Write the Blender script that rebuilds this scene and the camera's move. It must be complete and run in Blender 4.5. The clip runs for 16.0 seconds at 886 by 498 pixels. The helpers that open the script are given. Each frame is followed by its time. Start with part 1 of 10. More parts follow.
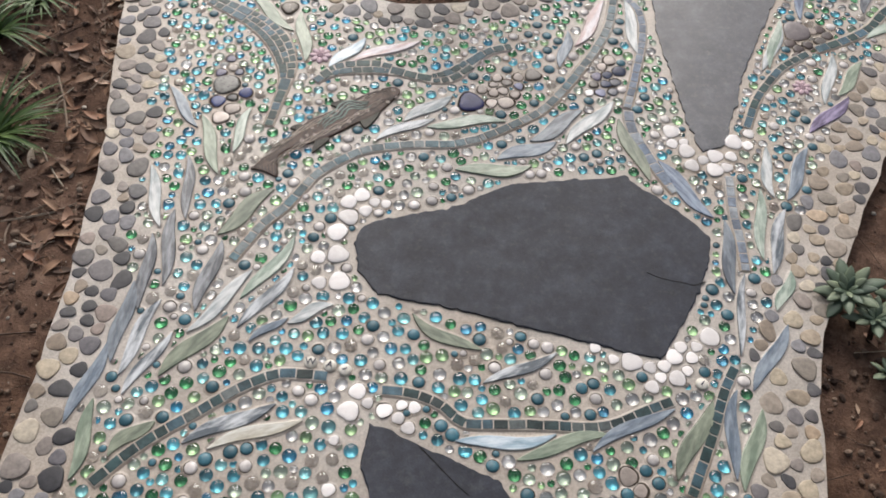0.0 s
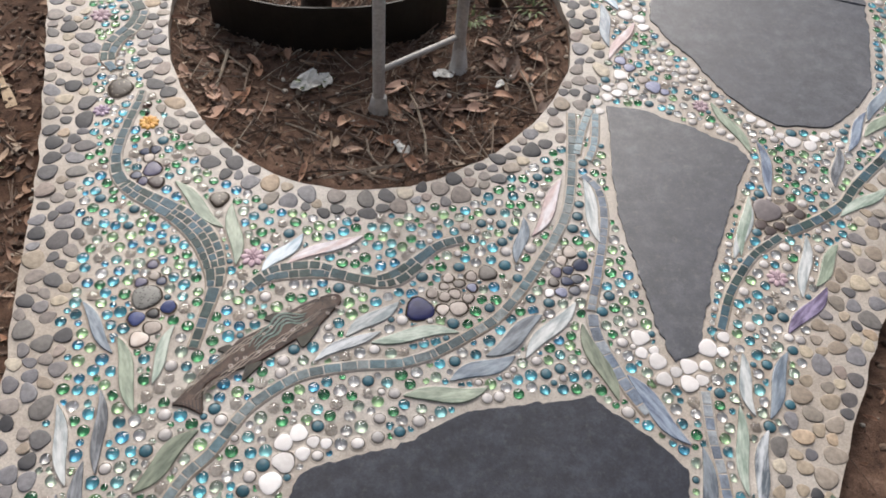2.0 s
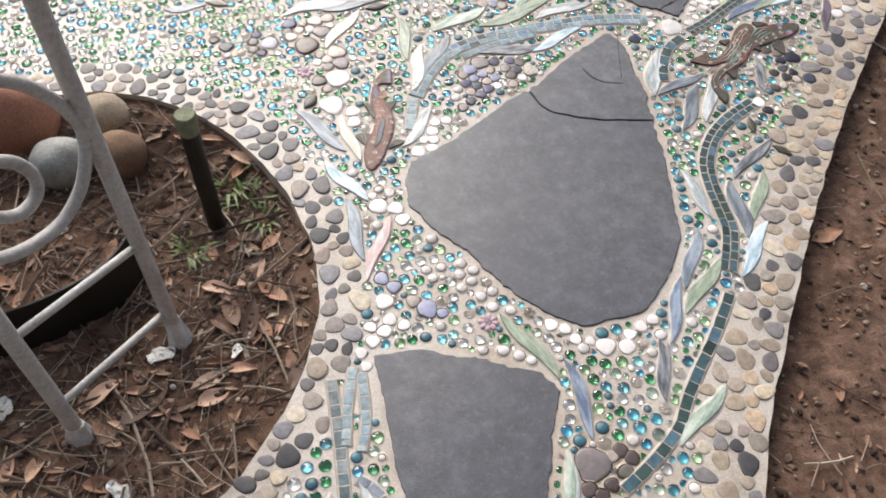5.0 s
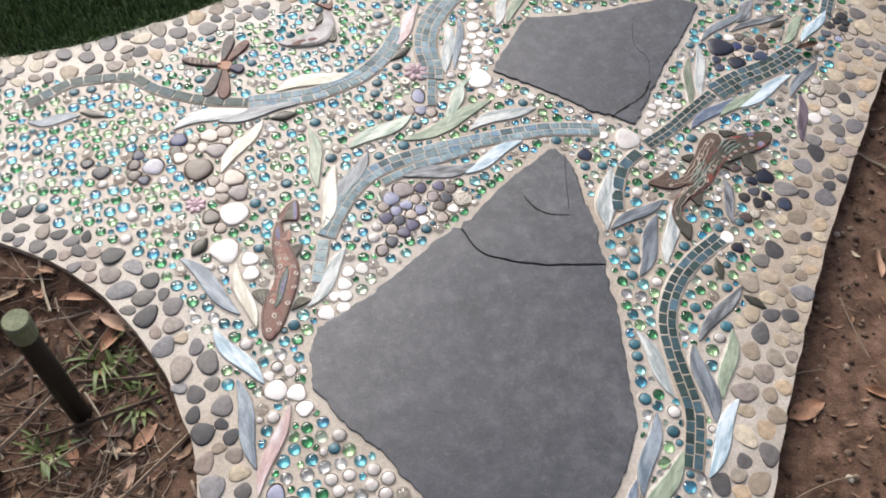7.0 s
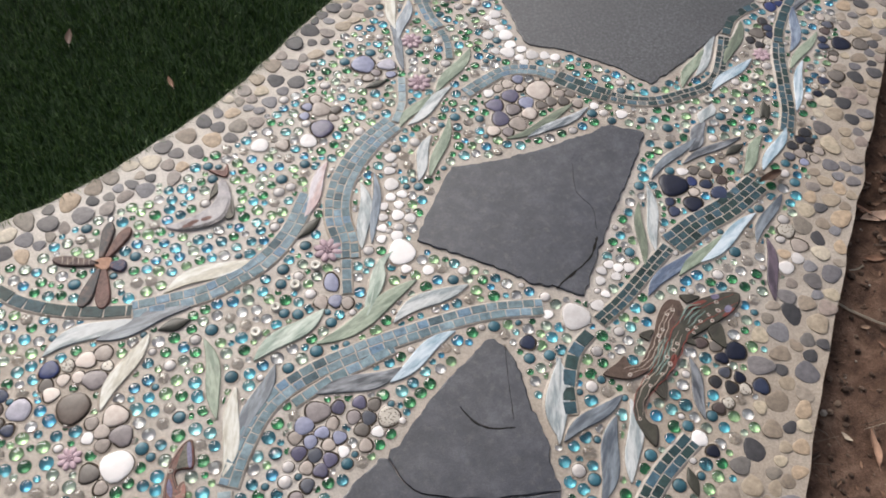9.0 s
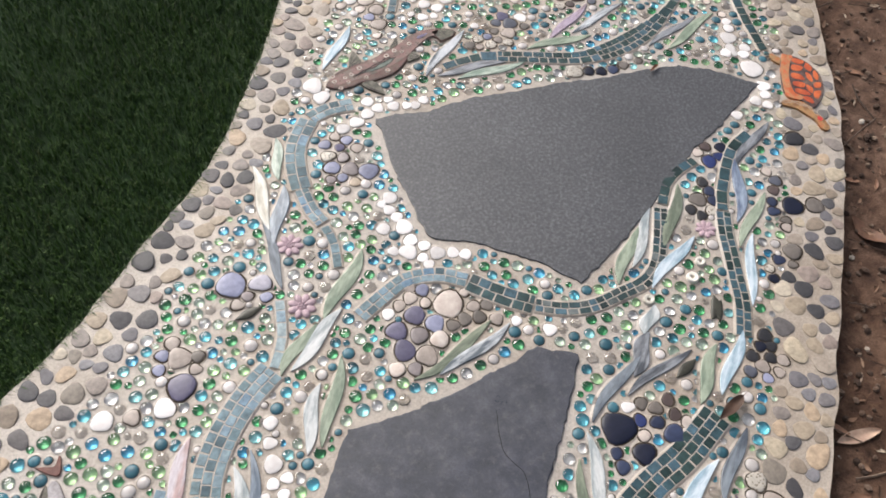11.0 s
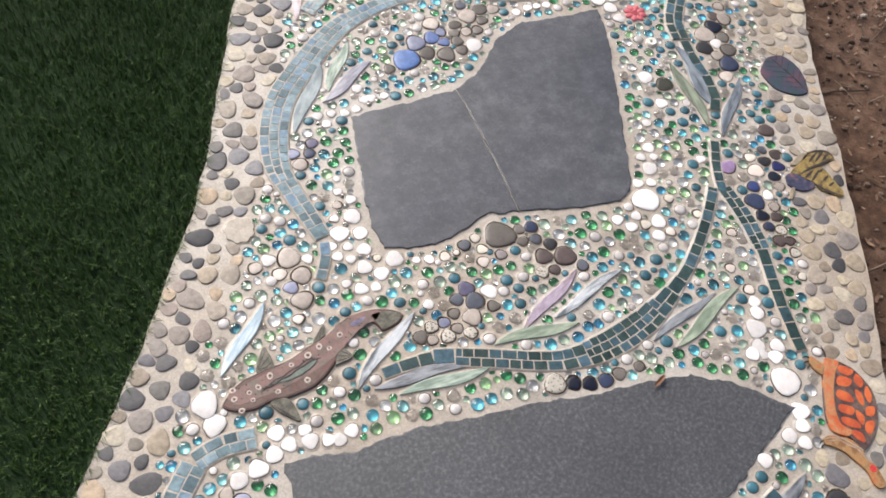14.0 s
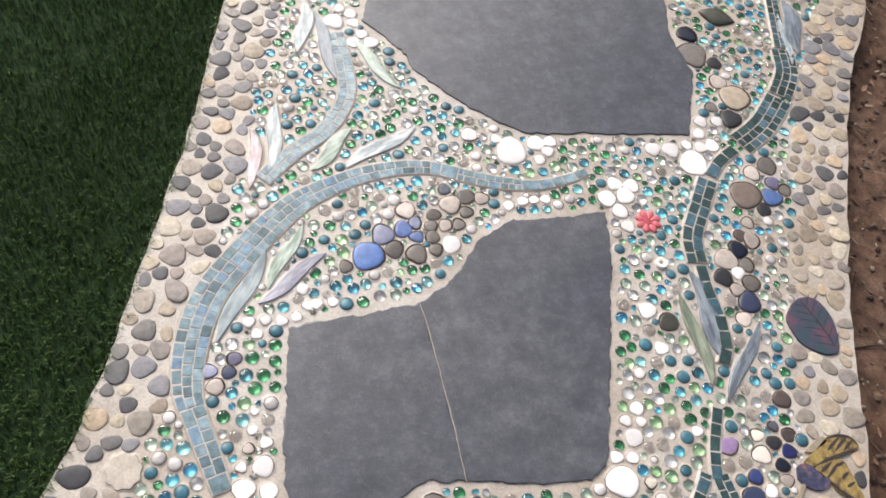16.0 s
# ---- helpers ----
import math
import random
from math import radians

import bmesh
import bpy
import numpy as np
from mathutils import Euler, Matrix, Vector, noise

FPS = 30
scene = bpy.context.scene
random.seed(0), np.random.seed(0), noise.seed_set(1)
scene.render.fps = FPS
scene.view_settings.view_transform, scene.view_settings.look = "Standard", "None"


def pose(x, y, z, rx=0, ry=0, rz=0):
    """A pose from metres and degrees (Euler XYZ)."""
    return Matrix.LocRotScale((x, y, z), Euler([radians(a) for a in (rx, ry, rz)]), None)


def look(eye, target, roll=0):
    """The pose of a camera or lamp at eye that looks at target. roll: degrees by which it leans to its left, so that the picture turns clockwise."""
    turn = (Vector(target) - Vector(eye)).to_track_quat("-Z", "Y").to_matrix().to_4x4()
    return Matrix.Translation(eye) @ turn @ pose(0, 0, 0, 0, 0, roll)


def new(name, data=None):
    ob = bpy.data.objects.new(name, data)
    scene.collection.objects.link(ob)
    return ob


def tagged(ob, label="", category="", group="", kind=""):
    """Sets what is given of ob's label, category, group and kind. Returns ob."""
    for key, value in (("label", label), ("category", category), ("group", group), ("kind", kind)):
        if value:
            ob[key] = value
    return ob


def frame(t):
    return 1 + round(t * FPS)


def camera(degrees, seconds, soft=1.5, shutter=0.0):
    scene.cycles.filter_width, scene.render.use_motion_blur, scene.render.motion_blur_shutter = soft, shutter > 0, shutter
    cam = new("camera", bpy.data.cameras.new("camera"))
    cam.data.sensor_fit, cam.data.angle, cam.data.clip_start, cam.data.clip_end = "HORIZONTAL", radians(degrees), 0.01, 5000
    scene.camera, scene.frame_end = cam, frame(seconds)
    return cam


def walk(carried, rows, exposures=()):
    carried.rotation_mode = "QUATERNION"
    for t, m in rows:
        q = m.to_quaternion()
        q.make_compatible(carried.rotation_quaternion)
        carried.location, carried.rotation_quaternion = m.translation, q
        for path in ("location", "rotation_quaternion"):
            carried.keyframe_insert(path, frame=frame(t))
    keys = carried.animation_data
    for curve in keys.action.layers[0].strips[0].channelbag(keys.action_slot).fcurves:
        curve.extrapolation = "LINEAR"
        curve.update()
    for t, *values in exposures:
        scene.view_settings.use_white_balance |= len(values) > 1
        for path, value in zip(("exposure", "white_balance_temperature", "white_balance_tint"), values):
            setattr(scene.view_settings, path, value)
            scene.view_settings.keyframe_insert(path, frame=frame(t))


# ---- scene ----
from mathutils import geometry

cam = camera(53.839, 16.0, soft=1.8)
PATH = [
    (0, look((0.0146, 0.0085, 1.2231), (0.0182, 0.5631, 0.3910), 4.25)),
    (0.5, look((-0.0341, 0.1033, 1.2368), (0.0128, 0.6622, 0.4089), 4.34)),
    (1, look((-0.0280, 0.1781, 1.2566), (0.0373, 0.7516, 0.4400), 5.35)),
    (1.5, look((0.0119, 0.2575, 1.2688), (0.0660, 0.8518, 0.4664), 6.78)),
    (2, look((0.0252, 0.3391, 1.2611), (0.0679, 0.9428, 0.4650), 5.74)),
    (2.5, look((0.0158, 0.4664, 1.2668), (0.0912, 1.0660, 0.4701), 3.15)),
    (3, look((0.0285, 0.5746, 1.2706), (0.1619, 1.1601, 0.4710), 1.87)),
    (3.5, look((0.0904, 0.6621, 1.2726), (0.2596, 1.2387, 0.4732), 1.75)),
    (4, look((0.2068, 0.7790, 1.2737), (0.3769, 1.3458, 0.4676), 2.55)),
    (4.5, look((0.2909, 0.8636, 1.2761), (0.4551, 1.4345, 0.4716), 3.20)),
    (5, look((0.3264, 0.9859, 1.2735), (0.5016, 1.5500, 0.4666), 2.57)),
    (5.2, look((0.3367, 1.0465, 1.2954), (0.5262, 1.5971, 0.4824), 2.32)),
    (7.3, look((0.5779, 1.4210, 1.2498), (0.7815, 1.9449, 0.4226), 5.53)),
    (7.5, look((0.6133, 1.4509, 1.2593), (0.8017, 1.9713, 0.4264), 5.29)),
    (8, look((0.6702, 1.5635, 1.2558), (0.8521, 2.0827, 0.4207), 3.80)),
    (8.5, look((0.6932, 1.6777, 1.2698), (0.8985, 2.2060, 0.4459), 2.57)),
    (9, look((0.7427, 1.7476, 1.2590), (0.9785, 2.2716, 0.4406), 2.95)),
    (9.5, look((0.8402, 1.8668, 1.2668), (1.0925, 2.3721, 0.4416), 4.19)),
    (9.7, look((0.8911, 1.9142, 1.2726), (1.1385, 2.4198, 0.4460), 4.19)),
    (11.8, look((1.0995, 2.4202, 1.2469), (1.4292, 2.8606, 0.4118), 7.19)),
    (12, look((1.1456, 2.4641, 1.2548), (1.4656, 2.8995, 0.4133), 7.80)),
    (12.5, look((1.2444, 2.5461, 1.2508), (1.5417, 2.9878, 0.4043), 9.62)),
    (13, look((1.3125, 2.6113, 1.2454), (1.5995, 3.0637, 0.4011), 10.49)),
    (13.5, look((1.3647, 2.7263, 1.2458), (1.6599, 3.1806, 0.4053), 9.97)),
    (14, look((1.4269, 2.8644, 1.2436), (1.7321, 3.3060, 0.3999), 9.71)),
    (14.5, look((1.4876, 2.9528, 1.2367), (1.7982, 3.3821, 0.3886), 10.65)),
    (15, look((1.5751, 3.0602, 1.2408), (1.8800, 3.4921, 0.3920), 13.03)),
    (15.5, look((1.6637, 3.1559, 1.2419), (1.9545, 3.5996, 0.3942), 15.32)),
    (16, look((1.7189, 3.2461, 1.2384), (1.9994, 3.7023, 0.3938), 14.82)),
]
EXPOSURES = [(0.0, -0.27), (1.0, -0.27), (2.5, -0.03), (4.0, 0.11), (5.2, 0.15), (7.3, 0.04), (9.0, -0.24), (9.7, -0.14), (11.8, 0.09), (14.5, 0.19), (16.0, 0.24)]
walk(cam, PATH, EXPOSURES)

# ---- daylight: bright overcast sky over a shaded garden ----
world = bpy.data.worlds.new("sky")
scene.world = world
world.use_nodes = True
wn, wl = world.node_tree.nodes, world.node_tree.links
sky = wn.new("ShaderNodeTexSky")
sky.sky_type = 'NISHITA'
sky.sun_disc = False
sky.sun_elevation, sky.sun_rotation = radians(38), radians(-8)
sky.dust_density, sky.air_density = 4.0, 1.0
pale = wn.new("ShaderNodeHueSaturation")
pale.inputs["Saturation"].default_value = 0.57
wl.new(sky.outputs[0], pale.inputs["Color"])
wl.new(pale.outputs[0], wn["Background"].inputs["Color"])
wn["Background"].inputs["Strength"].default_value = 0.175
sun = new("sun", bpy.data.lights.new("sun", 'SUN'))
sun.data.energy, sun.data.angle, sun.data.color = 2.35, radians(40), (1.0, 0.955, 0.91)
sun.matrix_world = look((-0.38, 2.85, 2.25), (0, 0, 0))

# ---- small tools ----
rng = np.random.default_rng(7)


def smooth_line(points, step=0.012):
    """A smooth line through a few points (centripetal Catmull-Rom), in even steps."""
    p = np.array(points, float)
    if len(p) == 2:
        n = max(2, int(np.linalg.norm(p[1] - p[0]) / step))
        return p[0] + (p[1] - p[0]) * np.linspace(0, 1, n)[:, None]
    q = np.vstack([2 * p[0] - p[1], p, 2 * p[-1] - p[-2]])
    u = np.linspace(0, 1, 24, endpoint=False)[:, None]
    out = []
    for a, b, c, d in zip(q[:-3], q[1:-2], q[2:-1], q[3:]):
        out.append(0.5 * (2 * b + (c - a) * u + (2 * a - 5 * b + 4 * c - d) * u**2 + (3 * b - a - 3 * c + d) * u**3))
    line = np.vstack(out + [p[-1:]])
    run = np.r_[0, np.cumsum(np.linalg.norm(np.diff(line, axis=0), axis=1))]
    s = np.linspace(0, run[-1], max(2, int(round(run[-1] / step)) + 1))
    return np.c_[np.interp(s, run, line[:, 0]), np.interp(s, run, line[:, 1])]


def wobble(points, amount, scale, seed):
    """A closed outline, refined and roughened like a broken edge."""
    p = np.array(points, float)
    out = []
    for a, b in zip(p, np.roll(p, -1, axis=0)):
        n = max(1, int(np.linalg.norm(b - a) / 0.007))
        out += [a + (b - a) * k / n for k in range(n)]
    out = np.array(out)
    push = np.array([[noise.noise(Vector((x * scale, y * scale, seed + 9.0 * k))) + 0.5 * noise.noise(Vector((x * scale * 3, y * scale * 3, seed + 9.0 * k))) + 0.3 * noise.noise(Vector((x * scale * 8, y * scale * 8, seed + 9.0 * k)))
                      for k in (0, 1)] for x, y in out])
    return out + amount * push


def ngon_area(p):
    return 0.5 * np.sum(p[:, 0] * np.roll(p[:, 1], -1) - np.roll(p[:, 0], -1) * p[:, 1])


def ccw(p):
    return p if ngon_area(p) > 0 else p[::-1]


def inset(p, d):
    """Moves a closed outline inwards by d."""
    p = ccw(p)
    e = np.roll(p, -1, axis=0) - np.roll(p, 1, axis=0)
    e /= np.linalg.norm(e, axis=1)[:, None] + 1e-9
    return p + d * np.c_[-e[:, 1], e[:, 0]]


def slab_mesh(name, rings, cap=True):
    """A solid from stacked rings [(outline, z), ...] of equal length, bottom first; the top is capped."""
    bm = bmesh.new()
    layers = []
    for outline, z in rings:
        zs = z if np.ndim(z) else np.full(len(outline), z)
        layers.append([bm.verts.new((x, y, h)) for (x, y), h in zip(outline, zs)])
    for low, up in zip(layers, layers[1:]):
        n = len(low)
        for k in range(n):
            bm.faces.new((low[k], low[(k + 1) % n], up[(k + 1) % n], up[k]))
    if cap:
        top = bm.faces.new(layers[-1])
        top.normal_update()
        bmesh.ops.triangulate(bm, faces=[top], ngon_method='EAR_CLIP')
    me = bpy.data.meshes.new(name)
    bm.to_mesh(me)
    bm.free()
    return me


def solid(name, me, material, label="", category="", group="", kind="", parent=None, smooth=False):
    for m in material if isinstance(material, (list, tuple)) else [material]:
        me.materials.append(m)
    if smooth:
        me.polygons.foreach_set("use_smooth", [True] * len(me.polygons))
    ob = new(name, me)
    if parent:
        ob.parent = parent
    return tagged(ob, label, category, group, kind)


def part(name, bm, material, parent, label="", smooth=False):
    me = bpy.data.meshes.new(name)
    bm.to_mesh(me)
    bm.free()
    return solid(name, me, material, label, parent=parent, smooth=smooth)


def raw_mesh(name, verts, faces, index=None):
    me = bpy.data.meshes.new(name)
    me.from_pydata(verts.tolist() if hasattr(verts, "tolist") else verts, [], faces.tolist() if hasattr(faces, "tolist") else faces)
    if index is not None:
        me.polygons.foreach_set("material_index", np.asarray(index, dtype=np.int32))
    me.update()
    return me


def many(name, verts, faces, places, index=None):
    """One mesh of many copies of a small shape: places are 4x4 arrays."""
    verts, faces, places = np.asarray(verts, float), np.asarray(faces), np.asarray(places)
    v = np.einsum("nij,vj->nvi", places[:, :3, :3], verts) + places[:, None, :3, 3]
    f = faces[None] + (np.arange(len(places)) * len(verts))[:, None, None]
    idx = None if index is None else np.repeat(np.asarray(index), len(faces))
    return raw_mesh(name, v.reshape(-1, 3), f.reshape(-1, faces.shape[1]), idx)


def placing(x, y, z, turn, sx, sy, sz, tilt=(0, 0)):
    return np.array(Matrix.LocRotScale((x, y, z), Euler((tilt[0], tilt[1], turn)), (sx, sy, sz)))


def dome(rings, segments, low=-0.25, pole=1.0, flat=2.0):
    """A pebble or bead of unit radius from its underside up; quads and triangles as triangles."""
    v, f = [], []
    for k in range(rings):
        a = math.asin(low) + (math.pi / 2 - math.asin(low)) * k / rings
        r, z = math.cos(a) ** (2 / flat), math.copysign(abs(math.sin(a)) ** (2 / flat), a)
        v += [(r * math.cos(2 * math.pi * s / segments), r * math.sin(2 * math.pi * s / segments), pole * z) for s in range(segments)]
    v.append((0, 0, pole))
    for k in range(rings - 1):
        for s in range(segments):
            a, b = k * segments + s, k * segments + (s + 1) % segments
            f += [(a, b, b + segments), (a, b + segments, a + segments)]
    top = (rings - 1) * segments
    f += [(top + s, top + (s + 1) % segments, len(v) - 1) for s in range(segments)]
    return np.array(v), np.array(f)

# ---- materials ----
def material(name):
    m = bpy.data.materials.new(name)
    m.use_nodes = True
    return m, m.node_tree.nodes, m.node_tree.links, m.node_tree.nodes["Principled BSDF"]


def ramp(nodes, links, value, stops):
    r = nodes.new("ShaderNodeValToRGB")
    while len(r.color_ramp.elements) < len(stops):
        r.color_ramp.elements.new(0.5)
    for e, (at, c) in zip(r.color_ramp.elements, stops):
        e.position, e.color = at, (*c, 1)
    links.new(value, r.inputs["Fac"])
    return r.outputs["Color"]


def noise_node(nodes, links, scale, detail=4.0, rough=0.6, where=None, stretch=None):
    n = nodes.new("ShaderNodeTexNoise")
    n.inputs["Scale"].default_value, n.inputs["Detail"].default_value, n.inputs["Roughness"].default_value = scale, detail, rough
    if where is None:
        where = nodes.new("ShaderNodeTexCoord").outputs["Object"]
    if stretch:
        mp = nodes.new("ShaderNodeMapping")
        mp.inputs["Scale"].default_value = stretch
        links.new(where, mp.inputs["Vector"])
        where = mp.outputs[0]
    links.new(where, n.inputs["Vector"])
    return n.outputs["Fac"]


def mix(nodes, links, fac, a, b, kind='MIX'):
    n = nodes.new("ShaderNodeMix")
    n.data_type, n.blend_type = 'RGBA', kind
    for value, socket in ((fac, n.inputs["Factor"]), (a, n.inputs["A"]), (b, n.inputs["B"])):
        if isinstance(value, (int, float)):
            socket.default_value = value
        elif isinstance(value, tuple):
            socket.default_value = (*value, 1)
        else:
            links.new(value, socket)
    return n.outputs["Result"]


def bump(nodes, links, height, distance, strength=1.0, normal=None):
    b = nodes.new("ShaderNodeBump")
    b.inputs["Distance"].default_value, b.inputs["Strength"].default_value = distance, strength
    links.new(height, b.inputs["Height"])
    if normal is not None:
        links.new(normal, b.inputs["Normal"])
    return b.outputs[0]


def earthy(name, stops, scale, fine, relief, rough=0.9, big=2.5, tint=(0.8, 0.76, 0.7), spec=0.3, worn=0.0, dust=None):
    """Soil, mortar and stone: two scales of colour, fine relief."""
    m, n, l, p = material(name)
    where = n.new("ShaderNodeTexCoord").outputs["Object"]
    a = noise_node(n, l, scale, 6, 0.65, where)
    b = noise_node(n, l, fine, 3, 0.7, where)
    c = noise_node(n, l, big, 3, 0.5, where)
    col = ramp(n, l, a, stops)
    col = mix(n, l, 0.45, col, ramp(n, l, b, [(0.3, (0.25, 0.25, 0.25)), (0.7, (0.78, 0.78, 0.78))]), 'OVERLAY')
    col = mix(n, l, ramp(n, l, c, [(0.4, (0, 0, 0)), (0.62, (1, 1, 1))]), col, mix(n, l, 1.0, col, tint, 'MULTIPLY'))
    if dust:
        col = mix(n, l, ramp(n, l, noise_node(n, l, 75, 10, 0.8, where), [(0.52, (0, 0, 0)), (0.72, (0.5, 0.5, 0.5))]), col, dust)
    l.new(col, p.inputs["Base Color"])
    p.inputs["Roughness"].default_value = rough
    p.inputs["Specular IOR Level"].default_value = spec
    if worn:
        polish = n.new("ShaderNodeMapRange")
        polish.inputs["From Min"].default_value, polish.inputs["From Max"].default_value = 0.3, 0.7
        polish.inputs["To Min"].default_value, polish.inputs["To Max"].default_value = rough + worn, rough - worn
        l.new(mix(n, l, 0.45, noise_node(n, l, scale * 0.6, 8, 0.7, where), b), polish.inputs["Value"])
        l.new(polish.outputs[0], p.inputs["Roughness"])
    l.new(bump(n, l, b, relief, 0.8, bump(n, l, a, relief * 3, 0.6)), p.inputs["Normal"])
    return m


def pieces(name, stops, rough, grain=60, relief=0.0006, islands=True, spec=0.5, mottled=0.25, coat=0.0, metal=0.0, distinct=False):
    """A material whose colour differs from piece to piece; distinct colours are not blended into each other."""
    m, n, l, p = material(name)
    if islands:
        pick = n.new("ShaderNodeNewGeometry").outputs["Random Per Island"]
    else:
        pick = n.new("ShaderNodeObjectInfo").outputs["Random"]
    where = n.new("ShaderNodeTexCoord").outputs["Object"] if islands else n.new("ShaderNodeNewGeometry").outputs["Position"]
    col = ramp(n, l, pick, stops)
    if distinct:
        col.node.color_ramp.interpolation = 'CONSTANT'
    g = noise_node(n, l, grain, 5, 0.7, where)
    col = mix(n, l, mottled, col, ramp(n, l, g, [(0.3, (0.12, 0.12, 0.12)), (0.7, (0.9, 0.9, 0.88))]), 'OVERLAY')
    l.new(col, p.inputs["Base Color"])
    p.inputs["Roughness"].default_value, p.inputs["Specular IOR Level"].default_value = rough, spec
    p.inputs["Coat Weight"].default_value, p.inputs["Coat Roughness"].default_value = coat, 0.08
    p.inputs["Metallic"].default_value = metal
    if relief:
        l.new(bump(n, l, g, relief), p.inputs["Normal"])
    return m


def glass_bead(name, colour, rough=0.28, deep=None):
    """The coloured back of a glass gem, seen through its clear dome: each a little different, with a smoky swirl."""
    m, n, l, p = material(name)
    geo = n.new("ShaderNodeNewGeometry")
    single = n.new("ShaderNodeObjectInfo").outputs["Random"]
    add, part_of = n.new("ShaderNodeMath"), n.new("ShaderNodeMath")
    add.operation, part_of.operation = 'ADD', 'FRACT'
    l.new(geo.outputs["Random Per Island"], add.inputs[0])
    l.new(single, add.inputs[1])
    l.new(add.outputs[0], part_of.inputs[0])
    hsv = n.new("ShaderNodeHueSaturation")
    swirl = noise_node(n, l, 85, 2, 0.5, geo.outputs["Position"])
    l.new(mix(n, l, ramp(n, l, swirl, [(0.38, (0, 0, 0)), (0.62, (1, 1, 1))]), deep or tuple(0.68 * c for c in colour), colour), hsv.inputs["Color"])
    vary = n.new("ShaderNodeMapRange")
    vary.inputs["To Min"].default_value, vary.inputs["To Max"].default_value = 0.55, 0.98
    l.new(part_of.outputs[0], vary.inputs["Value"])
    l.new(vary.outputs[0], hsv.inputs["Value"])
    l.new(hsv.outputs[0], p.inputs["Base Color"])
    p.inputs["Roughness"].default_value = rough
    solid_glass = name in ("bead_pearl", "bead_frosted")
    p.inputs["Metallic"].default_value = 0.0 if solid_glass else 0.22   # the back of a clear gem mirrors the light
    p.inputs["Specular IOR Level"].default_value = 0.5
    return m


MORTAR = earthy("sandy_mortar", [(0.3, (0.340, 0.296, 0.250)), (0.5, (0.450, 0.400, 0.350)), (0.72, (0.545, 0.495, 0.442))], 11, 320, 0.00018, 0.48, 2.2, (0.86, 0.80, 0.73), 0.75)
SOIL = earthy("brown_soil", [(0.3, (0.050, 0.029, 0.020)), (0.5, (0.126, 0.074, 0.051)), (0.75, (0.240, 0.156, 0.111))], 30, 260, 0.003, 0.95, 1.7, (0.72, 0.66, 0.60))
SLATE = earthy("dark_slate", [(0.3, (0.027, 0.028, 0.037)), (0.5, (0.052, 0.053, 0.065)), (0.7, (0.100, 0.100, 0.115))], 24, 330, 0.0005, 0.42, 3.0, (0.66, 0.68, 0.77), 0.8, 0.2, (0.17, 0.165, 0.16))
SLATE_DARK = earthy("blue_black_slate", [(0.3, (0.013, 0.015, 0.023)), (0.5, (0.027, 0.030, 0.043)), (0.7, (0.050, 0.055, 0.073))], 24, 330, 0.0004, 0.55, 3.0, (0.78, 0.80, 0.86), 0.4, 0.1, (0.10, 0.10, 0.10))
SLATE_SPECKLED = earthy("speckled_slate", [(0.3, (0.020, 0.021, 0.025)), (0.5, (0.048, 0.049, 0.056)), (0.7, (0.125, 0.125, 0.136))], 170, 420, 0.0005, 0.5, 5, (0.75, 0.75, 0.76), 0.9, 0.15)
LAWN_BASE = earthy("turf_base", [(0.3, (0.010, 0.022, 0.008)), (0.6, (0.02, 0.045, 0.014))], 60, 300, 0.002, 0.95)
PEBBLE_STOPS = [(0.0, (0.046, 0.044, 0.048)), (0.10, (0.150, 0.136, 0.126)), (0.20, (0.240, 0.205, 0.185)), (0.30, (0.092, 0.086, 0.090)), (0.40, (0.176, 0.160, 0.162)), (0.50, (0.255, 0.212, 0.186)),
                (0.60, (0.205, 0.196, 0.208)), (0.70, (0.118, 0.106, 0.106)), (0.79, (0.290, 0.230, 0.200)), (0.86, (0.060, 0.056, 0.060)), (0.93, (0.150, 0.140, 0.150)), (1.0, (0.224, 0.205, 0.196))]
PEBBLE = pieces("river_pebble", PEBBLE_STOPS, 0.55, 90, mottled=0.4, distinct=True)
PEBBLE_ONE = pieces("river_pebble_single", PEBBLE_STOPS, 0.55, 90, islands=False, mottled=0.4, distinct=True)
TAN_STOPS = [(0.0, (0.36, 0.29, 0.215)), (0.2, (0.27, 0.215, 0.165)), (0.35, (0.46, 0.385, 0.285)), (0.5, (0.33, 0.275, 0.225)), (0.65, (0.52, 0.45, 0.355)), (0.8, (0.24, 0.205, 0.17)), (0.9, (0.44, 0.33, 0.23)), (1.0, (0.50, 0.43, 0.37))]
PEBBLE_TAN = pieces("tan_pebble", TAN_STOPS, 0.55, 90, mottled=0.4, distinct=True)
PEBBLE_TAN_ONE = pieces("tan_pebble_single", TAN_STOPS, 0.55, 90, islands=False, mottled=0.4, distinct=True)
